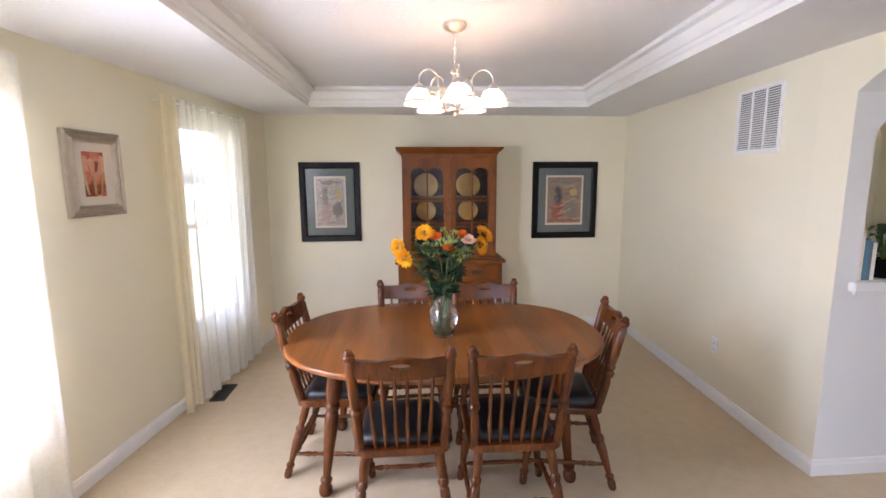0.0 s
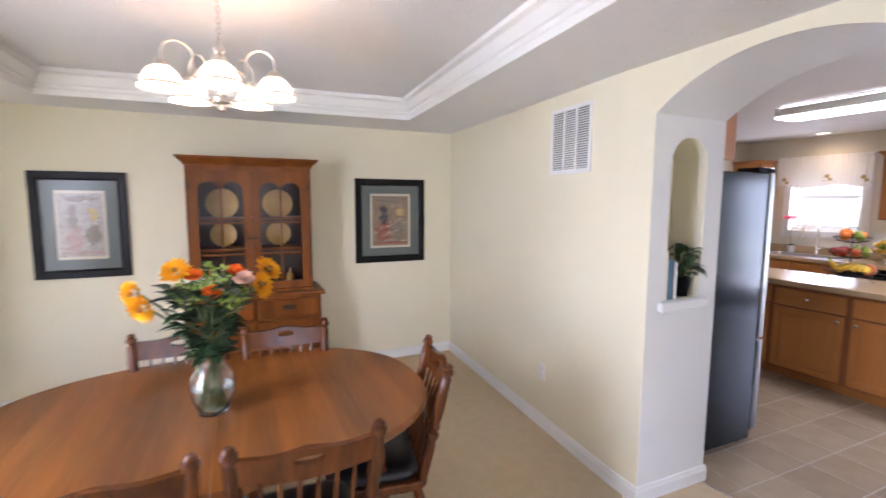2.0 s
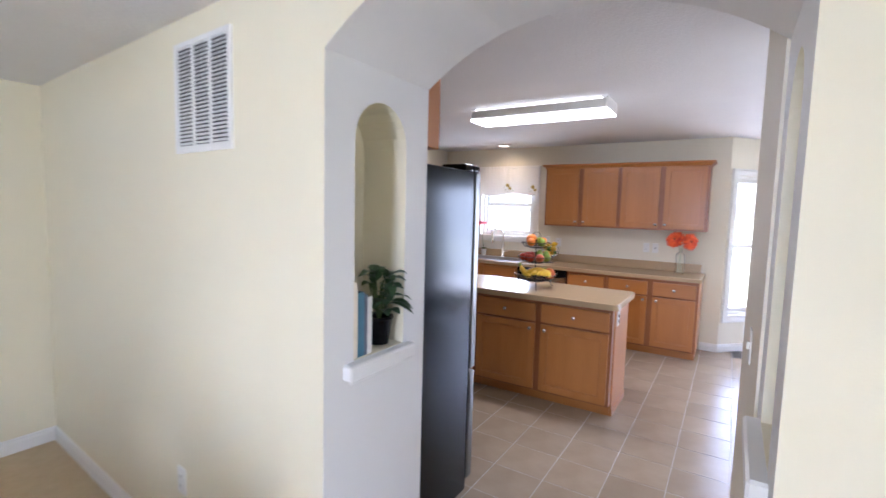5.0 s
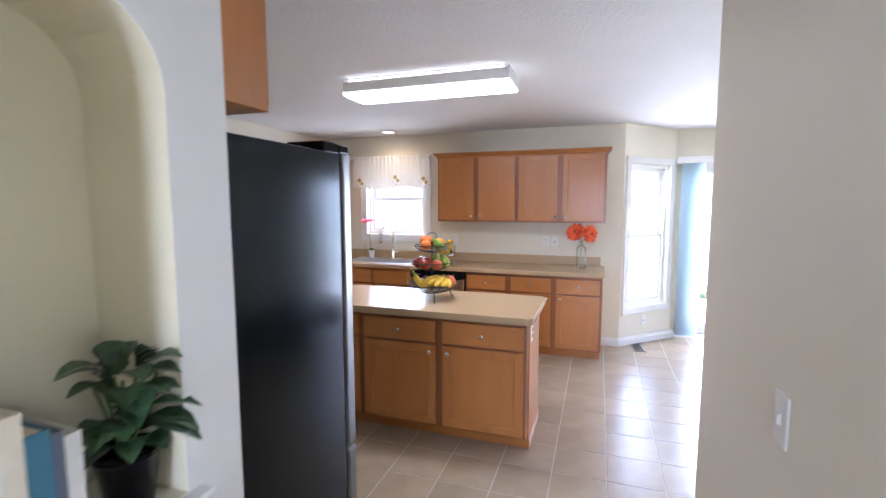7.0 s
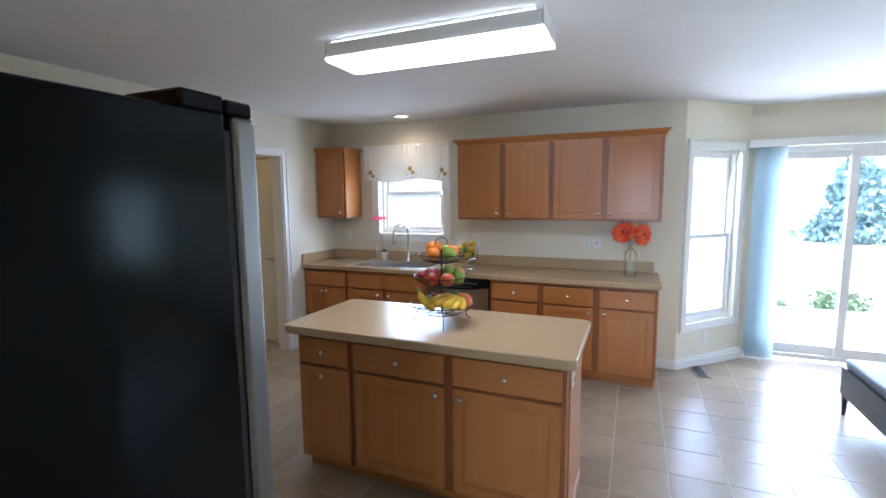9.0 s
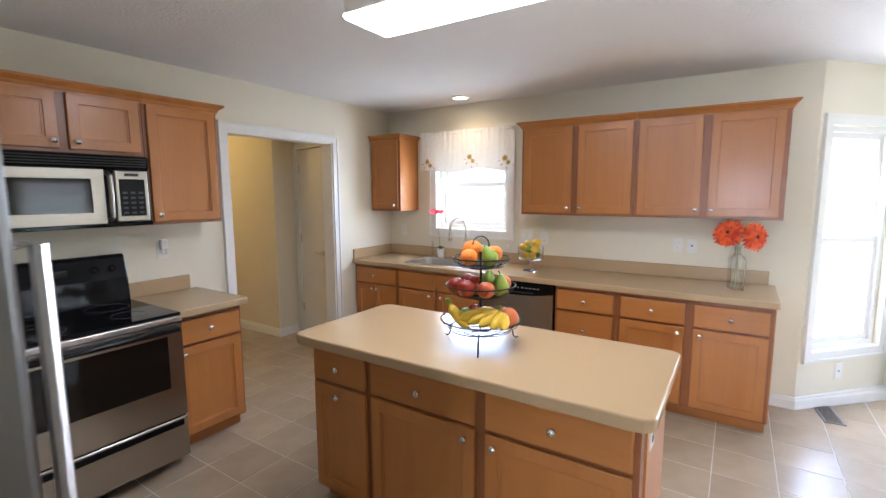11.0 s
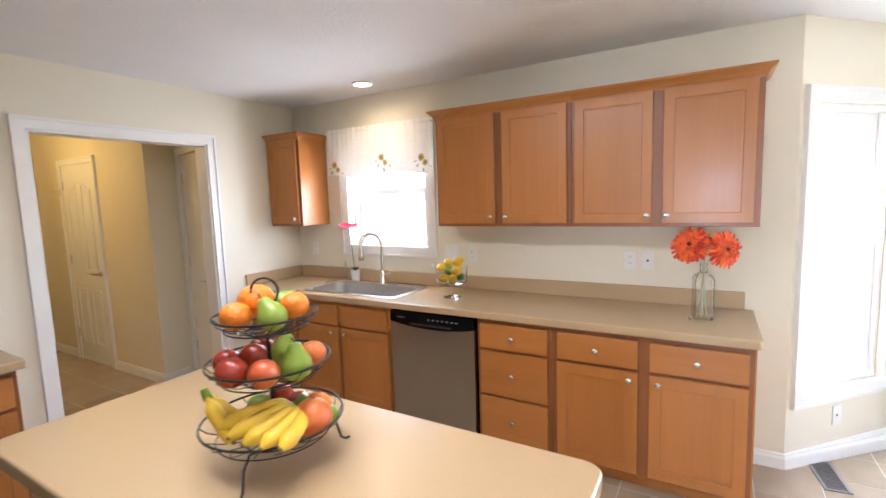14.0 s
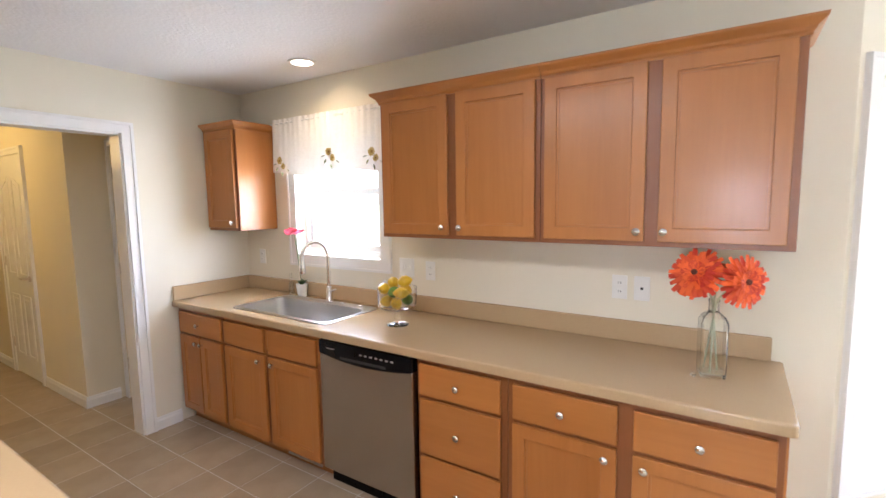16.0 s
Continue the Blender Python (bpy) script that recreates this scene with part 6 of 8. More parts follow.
for m_ in (M_YEL, M_ORA):
    m_.node_tree.nodes["Principled BSDF"].inputs["Specular IOR Level"].default_value = 0.1
M_RED = mat("red_orange_gerbera", (0.55, 0.025, 0.010), 0.6, 0, (0.90, 0.15, 0.025), 25)
isl = M_RED.node_tree.nodes.new("ShaderNodeNewGeometry")
ramp = [n for n in M_RED.node_tree.nodes if n.type == "VALTORGB"][0]
ramp.color_ramp.elements[0].position, ramp.color_ramp.elements[1].position = 0.0, 0.8
M_RED.node_tree.links.new(isl.outputs["Random Per Island"], ramp.inputs["Fac"])


def petals(b, m, n, r0, r1, w, lift, rnd, curl=0.0, blunt=0.35):
    for k in range(n):
        a = 2 * math.pi * (k + rnd.uniform(-0.2, 0.2)) / n
        ca, sa = math.cos(a), math.sin(a)
        L = rnd.uniform(0.9, 1.08)
        q = lambda r, s, z: m @ Vector((r * ca - s * sa, r * sa + s * ca, z))
        rm = r0 + (r1 - r0) * 0.55
        t = w * blunt
        v = [b.verts.new(q(*c)) for c in ((r0, -w * 0.5, 0), (r0, w * 0.5, 0), (rm * L, w, lift * 0.6 + 0.002), (rm * L, -w, lift * 0.6 + 0.002), (rm * L, 0, lift * 0.6 - 0.002), (r1 * L, t, lift - curl), (r1 * L, -t, lift - curl))]
        b.faces.new((v[0], v[4], v[3]))
        b.faces.new((v[0], v[1], v[4]))
        b.faces.new((v[1], v[2], v[4]))
        b.faces.new((v[3], v[4], v[6]))
        b.faces.new((v[4], v[5], v[6]))
        b.faces.new((v[4], v[2], v[5]))
    return b


def facing(at, way):
    return Matrix.Translation(at) @ Vector(way).to_track_quat("Z", "Y").to_matrix().to_4x4()


def stem_to(parent, p0, p1, r=0.004, bend=0.03, material=None):
    p0, p1 = Vector(p0), Vector(p1)
    mid = Vector((VX + (p0.x - VX) * 0.3 + (p1.x - VX) * 0.12, VY + (p0.y - VY) * 0.3 + (p1.y - VY) * 0.12, p0.z + (p1.z - p0.z) * 0.72)) if parent is V else (p0 + p1) / 2 + Vector((0, 0, bend))
    pts = [p0 * (1 - t) ** 2 + mid * 2 * t * (1 - t) + p1 * t * t for t in (0, 0.2, 0.4, 0.6, 0.8, 1)]
    part("stem", tube(bmesh.new(), pts, r, 6), material or M_STEM, parent)


rnd = random.Random(5)
def sunflower(at, way, r=0.05):
    b = bmesh.new()
    m = facing(at, way)
    petals(b, m, 16, r * 0.35, r, r * 0.16, 0.012, rnd)
    petals(b, m @ Matrix.Translation((0, 0, 0.004)), 14, r * 0.3, r * 0.85, r * 0.15, 0.018, rnd)
    petals(b, m @ Matrix.Translation((0, 0, 0.008)), 13, r * 0.16, r * 0.62, r * 0.13, 0.020, rnd)
    petals(b, m @ Matrix.Translation((0, 0, 0.012)), 11, r * 0.08, r * 0.40, r * 0.10, 0.018, rnd)
    f = part("sunflower", b, M_YEL, V, "yellow sunflower head")
    part("heart", lathe(bmesh.new(), [(r * 0.16, 0.010), (r * 0.16, 0.020), (r * 0.10, 0.025), (0, 0.026)], seg=12, m=m), M_BRN, f)
    stem_to(V, (VX + rnd.uniform(-0.03, 0.03), VY + rnd.uniform(-0.03, 0.03), 0.775), Vector(at) - Vector(way).normalized() * 0.01)


for at, way in (((VX - 0.235, VY - 0.02, 1.245), (-0.7, -0.7, -0.1)), ((VX - 0.205, VY - 0.05, 1.195), (-0.5, -0.8, -0.3)), ((VX - 0.10, VY - 0.02, 1.315), (-0.2, -0.6, 0.6)), ((VX + 0.215, VY - 0.01, 1.305), (0.5, -0.5, 0.6)), ((VX + 0.185, VY - 0.06, 1.255), (0.7, -0.6, 0.2))):
    sunflower(at, way, 0.056)


def rose(at, r, material, label):
    b = bmesh.new()
    for lay, (n, rr, lift) in enumerate(((6, 1.0, 0.25), (6, 0.8, 0.45), (5, 0.6, 0.65), (4, 0.4, 0.8))):
        m = facing(at, (rnd.uniform(-0.25, 0.25), -0.45, 0.85)) @ Matrix.Rotation(lay * 0.6, 4, "Z")
        petals(b, m, n, r * 0.05, r * rr, r * rr * 0.55, r * lift, rnd, -0.004)
    part("rose", b, material, V, label)
    stem_to(V, (VX + rnd.uniform(-0.03, 0.03), VY + rnd.uniform(-0.03, 0.03), 0.775), Vector(at))


rose((VX + 0.02, VY - 0.10, 1.235), 0.042, M_ORA, "orange rose head")
rose((VX - 0.045, VY - 0.03, 1.295), 0.036, M_ORA, "orange rose head")
rose((VX + 0.13, VY - 0.05, 1.275), 0.040, M_PINK, "pale pink rose head")
rose((VX + 0.10, VY - 0.01, 1.30), 0.036, M_ORA, "orange rose head")
b = bmesh.new()
for c in ((-0.06, -0.08, 1.22), (-0.02, -0.06, 1.25), (0.07, -0.09, 1.21), (0.05, -0.02, 1.30), (0.0, 0.02, 1.31), (-0.09, -0.03, 1.24), (0.11, -0.06, 1.22), (0.03, -0.09, 1.275)):
    for _ in range(26):
        d = Vector((rnd.gauss(0, 1), rnd.gauss(0, 1), rnd.gauss(0, 1))).normalized() * 0.030
        leaf_cloud(b, (VX + c[0] + d.x, VY + c[1] + d.y, c[2] + d.z), 0.006, 0.006, 3, 0.009, rnd)
part("filler_bloom", b, M_LIME, V, "lime green filler blooms")
b = bmesh.new()
for _ in range(40):
    d = Vector((rnd.uniform(-0.15, 0.17), rnd.uniform(-0.1, 0.08), rnd.uniform(1.2, 1.31)))
    leaf_cloud(b, (VX + d.x, VY + d.y, d.z), 0.012, 0.012, 5, 0.006, rnd)
tagged(part("white_filler", b, M_PAPER, V, "tiny white filler flowers"), kind="stuff")
def leaf(b, at, way, length, width, droop=0.3):
    way = Vector(way).normalized()
    side = way.cross(Vector((0, 0, 1)))
    side = side.normalized() if side.length > 0.01 else Vector((1, 0, 0))
    up = side.cross(way)
    rows = []
    for k in range(5):
        t = k / 4
        c = Vector(at) + way * length * t - Vector((0, 0, 1)) * droop * length * t * t
        w = width * math.sin(math.pi * min(1, t * 0.92 + 0.06)) * 0.5
        rows.append([b.verts.new(c - side * w + up * w * 0.3), b.verts.new(c), b.verts.new(c + side * w + up * w * 0.3)])
    for p_, q_ in zip(rows, rows[1:]):
        for j in range(2):
            b.faces.new((p_[j], p_[j + 1], q_[j + 1], q_[j]))


b = bmesh.new()
for _ in range(230):
    a = rnd.uniform(0, 6.28)
    z = rnd.uniform(0.97, 1.25)
    r = rnd.uniform(0.005, 0.04) + max(0, (z - 1.0)) * rnd.uniform(0.15, 0.55)
    leaf(b, (VX + r * math.cos(a), VY + r * math.sin(a), z), (math.cos(a), math.sin(a), rnd.uniform(0.1, 1.1)), rnd.uniform(0.06, 0.11), rnd.uniform(0.032, 0.058))
part("leaves", b, M_FOL, V, "dark green bouquet leaves")
for k in range(9):
    a = k * 0.7
    stem_to(V, (VX - 0.035 * math.cos(a), VY - 0.035 * math.sin(a), 0.77), (VX + 0.03 * math.cos(a), VY + 0.03 * math.sin(a), 1.06), 0.0035, 0.0)

# niche things
P_ = thing("potted_plant", (3.905, AY1 + 0.07, 1.073), "leafy green plant in a black pot standing in the niche", "potted plant")
part("pot", lathe(bmesh.new(), [(0.036, 1.074), (0.050, 1.165), (0.053, 1.168), (0.053, 1.176), (0.046, 1.176), (0.043, 1.160), (0, 1.160)], (3.905, AY1 + 0.07, 0), 20), M_BLACK, P_, "black plastic pot", True)
b = bmesh.new()
for _ in range(46):
    a = rnd.uniform(0, 6.28)
    z = rnd.uniform(1.19, 1.33)
    leaf(b, (3.905 + 0.03 * math.cos(a), AY1 + 0.06 + 0.03 * math.sin(a), z), (math.cos(a), min(0.2, math.sin(a)) - 0.15, rnd.uniform(0.1, 0.9)), rnd.uniform(0.06, 0.095), rnd.uniform(0.040, 0.060), 0.45)
part("leaves", b, mat("glossy_house_plant", (0.015, 0.05, 0.018), 0.3, 0, (0.09, 0.16, 0.07), 40), P_)
b = bmesh.new()
for _ in range(9):
    tube(b, [(3.905, AY1 + 0.07, 1.155), (3.905 + rnd.uniform(-0.04, 0.04), AY1 + 0.06 + rnd.uniform(-0.03, 0.03), 1.30)], 0.003, 5)
part("stems", b, M_STEM, P_)
BK = [((0.74, 0.67, 0.55), 0.026, 0.250, "cream"), ((0.05, 0.17, 0.25), 0.030, 0.215, "teal blue"), ((0.10, 0.12, 0.16), 0.014, 0.205, "slate"), ((0.66, 0.65, 0.61), 0.022, 0.195, "ivory")]
x = 3.706
for col, t, h, nm in BK:
    k = thing("book", (x + t / 2, AY1 + 0.08, 1.073), nm + " book standing upright in the niche", "book", "books in the niche")
    mt = mat(nm.replace(" ", "_") + "_book_cloth", col, 0.6, 0, tuple(min(1, c * 1.15) for c in col), 30)
    part("cover", slab(bmesh.new(), [(x, 0.0), (x + t, 0.0), (x + t, 0.15), (x + t - 0.002, 0.15), (x + t - 0.002, 0.003), (x + 0.002, 0.003), (x + 0.002, 0.15), (x, 0.15)], [], h, Matrix.Translation((0, AY1 + 0.012, 1.0735))), mt, k)
    part("pages", B(x + 0.0022, x + t - 0.0022, AY1 + 0.0155, AY1 + 0.158, 1.0765, 1.0735 + h - 0.004), M_PAPER, k)
    x += t + 0.001


# ---- kitchen things ----
# sink and tap
S = thing("kitchen_sink", (8.38, 5.02, CT), "stainless steel drop-in kitchen sink", "sink")
b = slab(bmesh.new(), round_rect(*SINK, 0.05), [round_rect(SINK[0] + 0.035, SINK[1] - 0.085, SINK[2] + 0.035, SINK[3] - 0.035, 0.07)], 0.006, Matrix.Translation((0, 0, CT)))
bmesh.ops.bevel(b, geom=[e for e in b.edges if e.calc_face_angle(0) > 0.8 and all(v.co.z > CT + 0.004 for v in e.verts)], offset=0.003, segments=2, affect="EDGES", profile=0.5)
part("rim", b, M_STEEL, S, "", True)
b = bmesh.new()
r0 = [Vector((x, y, CT + 0.004)) for x, y in round_rect(SINK[0] + 0.035, SINK[1] - 0.085, SINK[2] + 0.035, SINK[3] - 0.035, 0.07)]
cx, cy = (SINK[0] + SINK[1]) / 2 - 0.025, (SINK[2] + SINK[3]) / 2
layers = [(1.0, CT + 0.004), (0.985, CT - 0.02), (0.965, CT - 0.13), (0.94, CT - 0.165), (0.88, CT - 0.175)]
rs = [[b.verts.new((cx + (p.x - cx) * s, cy + (p.y - cy) * s, z)) for p in r0] for s, z in layers]
for a, d in zip(rs, rs[1:]):
    for k in range(len(r0)):
        j = (k + 1) % len(r0)
        b.faces.new((a[k], a[j], d[j], d[k]))
b.faces.new(rs[-1])
bmesh.ops.recalc_face_normals(b, faces=b.faces)
part("bowl", b, M_STEEL, S, "", 50)
part("drain", lathe(bmesh.new(), [(0.045, CT - 0.174), (0.045, CT - 0.170), (0.030, CT - 0.169), (0, CT - 0.171)], (cx, cy, 0), 20), M_CHROME, S)
F = thing("kitchen_tap", (8.59, 5.005, CT + 0.006), "chrome gooseneck kitchen tap with pull-down spray head", "tap")
FX_, FY_ = 8.59, 5.005
part("base", lathe(bmesh.new(), [(0.028, CT + 0.006), (0.028, CT + 0.012), (0.022, CT + 0.02), (0.020, CT + 0.10), (0.014, CT + 0.115)], (FX_, FY_, 0), 18), M_CHROME, F, "", True)
dirx, diry = -0.80, 0.60
arc = [(FX_, FY_, CT + 0.10), (FX_, FY_, CT + 0.325)] + [(FX_ + dirx * 0.085 * (1 - math.cos(q * math.pi / 10)), FY_ + diry * 0.085 * (1 - math.cos(q * math.pi / 10)), CT + 0.325 + 0.095 * math.sin(q * math.pi / 10)) for q in range(1, 11)]
part("neck", tube(bmesh.new(), arc, 0.013, 10), M_CHROME, F, "", True)
e = Vector(arc[-1])
part("spray_head", lathe(bmesh.new(), [(0.022, -0.118), (0.025, -0.10), (0.019, -0.04), (0.0135, 0.0)], (e.x, e.y, e.z), 14), M_CHROME, F, "", True)
part("lever", tube(bmesh.new(), [(FX_, FY_, CT + 0.075), (FX_ - 0.01, FY_ - 0.035, CT + 0.085), (FX_ - 0.02, FY_ - 0.085, CT + 0.10)], [0.012, 0.008, 0.006], 8), M_CHROME, F, "", True)
for y in (4.72, 4.88):
    solo("sink_hole_cap", lathe(bmesh.new(), [(0.018, CT + 0.006), (0.018, CT + 0.012), (0.010, CT + 0.016), (0, CT + 0.016)], (8.59, y, 0), 14), M_CHROME, "small chrome cap on the sink deck", "cap", "", True)

# valance with sunflower motifs
M_STITCHLEAF = mat("embroidered_green", (0.13, 0.16, 0.06), 0.8, 0, (0.22, 0.25, 0.11), 30)
M_STITCH = mat("embroidered_ochre", (0.50, 0.36, 0.09), 0.8, 0, (0.60, 0.46, 0.16), 30)
W = thing("window_valance", (8.65, 5.07, 1.77), "white cotton valance with embroidered sunflowers over the sink window", "valance")
part("rod", tube(bmesh.new(), [(8.699, 4.535, 2.155), (8.64, 4.535, 2.155), (8.64, 5.605, 2.155), (8.699, 5.605, 2.155)], 0.007, 8), M_TRIM, W)
b = bmesh.new()
n = 110
grid = []
for j in range(15):
    v = j / 14
    row = []
    for i in range(n + 1):
        u = i / n
        z1 = 2.185
        z0 = 1.805 - 0.035 * abs(math.cos(math.pi * u * 1.55)) ** 1.5
        d = 0.0045 * (math.sin(u * 120 + 0.6 * math.sin(v * 3)) * (1 - 0.75 * v) + 0.9 * math.sin(u * 23 + 2 * v) + 0.5 * math.sin(u * 41 - 3 * v))
        row.append(b.verts.new((8.635 + d - 0.012 * v, 4.535 + 1.045 * u, z1 + (z0 - z1) * v)))
    grid.append(row)
for a, c in zip(grid, grid[1:]):
    for i in range(n):
        b.faces.new((a[i], a[i + 1], c[i + 1], c[i]))
part("cloth", b, M_VALANCE, W, "", True)
for y, z in ((5.475, 1.865), (4.975, 1.895), (4.60, 1.870)):
    b = bmesh.new()
    petals(b, facing((8.605, y, z + 0.02), (-1, 0, 0)), 11, 0.008, 0.029, 0.0075, 0.003, rnd)
    petals(b, facing((8.605, y - 0.035, z - 0.02), (-1, 0, 0)), 10, 0.007, 0.024, 0.0065, 0.003, rnd)
    mo = part("sunflower_motif", b, M_STITCH, W, "embroidered yellow sunflowers")
    b = lathe(bmesh.new(), [(0.008, 0), (0.008, 0.004), (0, 0.005)], seg=10, m=facing((8.605, y, z + 0.02), (-1, 0, 0)))
    lathe(b, [(0.0065, 0), (0.0065, 0.004), (0, 0.005)], seg=10, m=facing((8.605, y - 0.035, z - 0.02), (-1, 0, 0)))
    tagged(part("heart", b, M_BRN, mo), kind="stuff")
    for q in ((0.02, -0.02), (-0.05, -0.03), (0.03, 0.0), (-0.01, -0.045)):
        b = bmesh.new()
        leaf(b, (8.606, y + 1.3 * q[0], z + 1.3 * q[1]), (0, q[0], q[1] - 0.01), 0.036, 0.016, 0)
        part("leaf_motif", b, M_STITCHLEAF, mo)

# sockets and switches
def plate(at, axis, kind, w=0.07, h=0.115, label="white plastic socket plate on the wall"):
    """axis 'x': on the east wall; 'y': on the north wall; or a matrix for the bay wall."""
    t = thing("wall_plate", at, label, "socket", "wall plates")
    m = {"x": flip_x, "y": flip_y}[axis](at[0] if axis == "x" else at[1]) if isinstance(axis, str) else axis
    u, v = (at[1], at[2]) if axis == "x" else ((at[0], at[2]) if axis == "y" else (0, 0))
    b = slab(bmesh.new(), rect(u - w / 2, u + w / 2, v - h / 2, v + h / 2), [], 0.006, m)
    bmesh.ops.bevel(b, geom=[e for e in b.edges if e.calc_face_angle(0) > 0.5], offset=0.0025, segments=2, affect="EDGES", profile=0.5)
    part("cover", b, M_PLASTIC, t)
    if kind == "socket":
        for dz in (-0.021, 0.021):
            s = part("outlet", slab(bmesh.new(), [(u + 0.016 * math.cos(k * math.pi / 8), v + dz + 0.013 * math.sin(k * math.pi / 8)) for k in range(16)], [], 0.0025, m @ Matrix.Translation((0, 0, 0.006))), M_PLASTIC, t)
            b = slab(bmesh.new(), rect(u - 0.007, u - 0.005, v + dz - 0.004, v + dz + 0.005), [], 0.0008, m @ Matrix.Translation((0, 0, 0.0085)))
            slab(b, rect(u + 0.005, u + 0.007, v + dz - 0.004, v + dz + 0.005), [], 0.0008, m @ Matrix.Translation((0, 0, 0.0085)))
            part("slots", b, M_DARK, s)
    elif kind == "switch":
        for du in ([-0.023, 0.023] if w > 0.1 else [0]):
            part("switch", slab(bmesh.new(), rect(u + du - 0.006, u + du + 0.006, v - 0.012, v + 0.012), [], 0.008, m @ Matrix.Translation((0, 0, 0.006))), M_PLASTIC, t)
    else:
        part("jack", slab(bmesh.new(), rect(u - 0.006, u + 0.006, v - 0.006, v + 0.006), [], 0.001, m @ Matrix.Translation((0, 0, 0.006))), M_DARK, t)
    return t


plate((KX1, 3.135, 1.155), "x", "socket")
plate((KX1, 3.035, 1.155), "x", "jack", label="white plastic telephone plate on the wall")
plate((KX1, 4.415, 1.165), "x", "switch", 0.115, label="white plastic double switch plate by the window")
plate((KX1, 4.235, 1.155), "x", "socket")
plate((KX1, 5.86, 1.16), "x", "socket")
plate((6.235, KN, 1.19), "y", "socket")
em = EASTM @ Matrix.Translation((0.69, 0.40, 0))
plate(tuple(em.translation), em, "socket", label="white plastic socket plate low on the dining wall")
plate((4.5, 2.176, 1.13), Matrix.Translation((4.5, 2.176, 1.13)) @ frame_axes("y", 0), "switch", label="white plastic switch plate on the passage wall")
pf = thing("plug_in_freshener", (6.235, KN - 0.006, 1.21), "white plug-in air freshener in the wall socket", "air freshener")
part("case", B(6.212, 6.258, KN - 0.045, KN - 0.009, 1.195, 1.265, 0.008, 2), M_PLASTIC, pf)
part("bottle", lathe(bmesh.new(), [(0.012, 0), (0.016, 0.004), (0.016, 0.028), (0.008, 0.034)], (6.235, KN - 0.03, 1.163), 12), M_GLASS, pf)
tb = plate((BA.x + bd.x * 0.34, BA.y + bd.y * 0.34, 0.25), BAYM @ Matrix.Translation((0.40, 0.25, 0)) @ Matrix.Diagonal((1, 1, -1, 1)), "blank")
solo("soap_button", lathe(bmesh.new(), [(0.013, 0), (0.013, 0.008), (0.008, 0.010), (0, 0.010)], seg=12, m=facing((KX1, 4.60, 1.055), (-1, 0, 0))), M_PLASTIC, "small round white button on the wall by the window", "button", "", True)


# fruit stand on the island
ST = Vector((6.43, 3.69, CT + 0.006))
Z0 = ST.z
K = thing("fruit_stand", tuple(ST), "three-tier black wire fruit stand on the island", "fruit stand")
M_WIRE = mat("black_iron_wire", (0.018, 0.015, 0.013), 0.4, 0.5, (0.03, 0.026, 0.022), 30)
part("pole", tube(bmesh.new(), [(ST.x, ST.y, Z0 + 0.05), (ST.x, ST.y, Z0 + 0.415)], 0.005, 8), M_WIRE, K)
part("ring_handle", tube(bmesh.new(), [(ST.x + 0.018 * math.cos(q * math.pi / 10), ST.y - 0.030 * math.cos(q * math.pi / 10), Z0 + 0.447 + 0.035 * math.sin(q * math.pi / 10)) for q in range(20)], 0.003, 6, True), M_WIRE, K)
TIERS = ((0.055, 0.115, 0.178), (0.215, 0.270, 0.153), (0.345, 0.390, 0.127))
for z0, z1, R in TIERS:
    ring = lambda r, z, n=40: [(ST.x + r * math.cos(2 * math.pi * k / n), ST.y + r * math.sin(2 * math.pi * k / n), Z0 + z) for k in range(n)]
    bowl = part("bowl_rim", tube(bmesh.new(), ring(R, z1), 0.0032, 7, True), M_WIRE, K)
    part("middle_ring", tube(bmesh.new(), ring(R * 0.80, (z0 + z1) / 2 - 0.012), 0.002, 5, True), M_WIRE, bowl)
    part("foot_ring", tube(bmesh.new(), ring(R * 0.42, z0), 0.0025, 5, True), M_WIRE, bowl)
    for k in range(18):
        a = 2 * math.pi * k / 18
        sw = 0.35
        pts = []
        for t in (0, 0.25, 0.5, 0.75, 1.0):
            r = R * (0.04 + 0.96 * math.sin(t * math.pi / 2))
            pts.append((ST.x + r * math.cos(a + sw * t), ST.y + r * math.sin(a + sw * t), Z0 + z0 + (z1 - z0) * (1 - math.cos(t * math.pi / 2))))
        part("wire", tube(bmesh.new(), pts, 0.0014, 4), M_WIRE, bowl)
for k in range(3):
    a = radians(-155 + 120 * k)
    q = lambda r, z: (ST.x + r * math.cos(a), ST.y + r * math.sin(a), Z0 + z)
    part("leg", tube(bmesh.new(), [q(0.075, 0.06), q(0.13, 0.080), q(0.160, 0.058), q(0.172, 0.012), q(0.184, 0.0035), q(0.196, 0.006)], 0.0034, 6), M_WIRE, K)


def fruit_mat(name, a, c, rough=0.4, bump=0.0, sc=3.0):
    return mat(name, a, rough, 0, c, sc, bump=bump, bump_scale=150)


M_ORANGE = fruit_mat("orange_peel", (0.74, 0.17, 0.008), (0.80, 0.24, 0.018), 0.42, 0.35, 6)
M_PEAR = fruit_mat("green_pear_skin", (0.17, 0.26, 0.028), (0.28, 0.37, 0.05), 0.36, 0.05, 12)
M_APPLE = fruit_mat("red_apple_skin", (0.24, 0.013, 0.010), (0.42, 0.055, 0.022), 0.25, 0.0, 10)
M_MANGO = fruit_mat("blush_grapefruit_skin", (0.70, 0.22, 0.05), (0.60, 0.12, 0.035), 0.4, 0.15, 8)
M_BLUSH = fruit_mat("blush_apple_skin", (0.42, 0.035, 0.015), (0.62, 0.17, 0.05), 0.28, 0.0, 9)
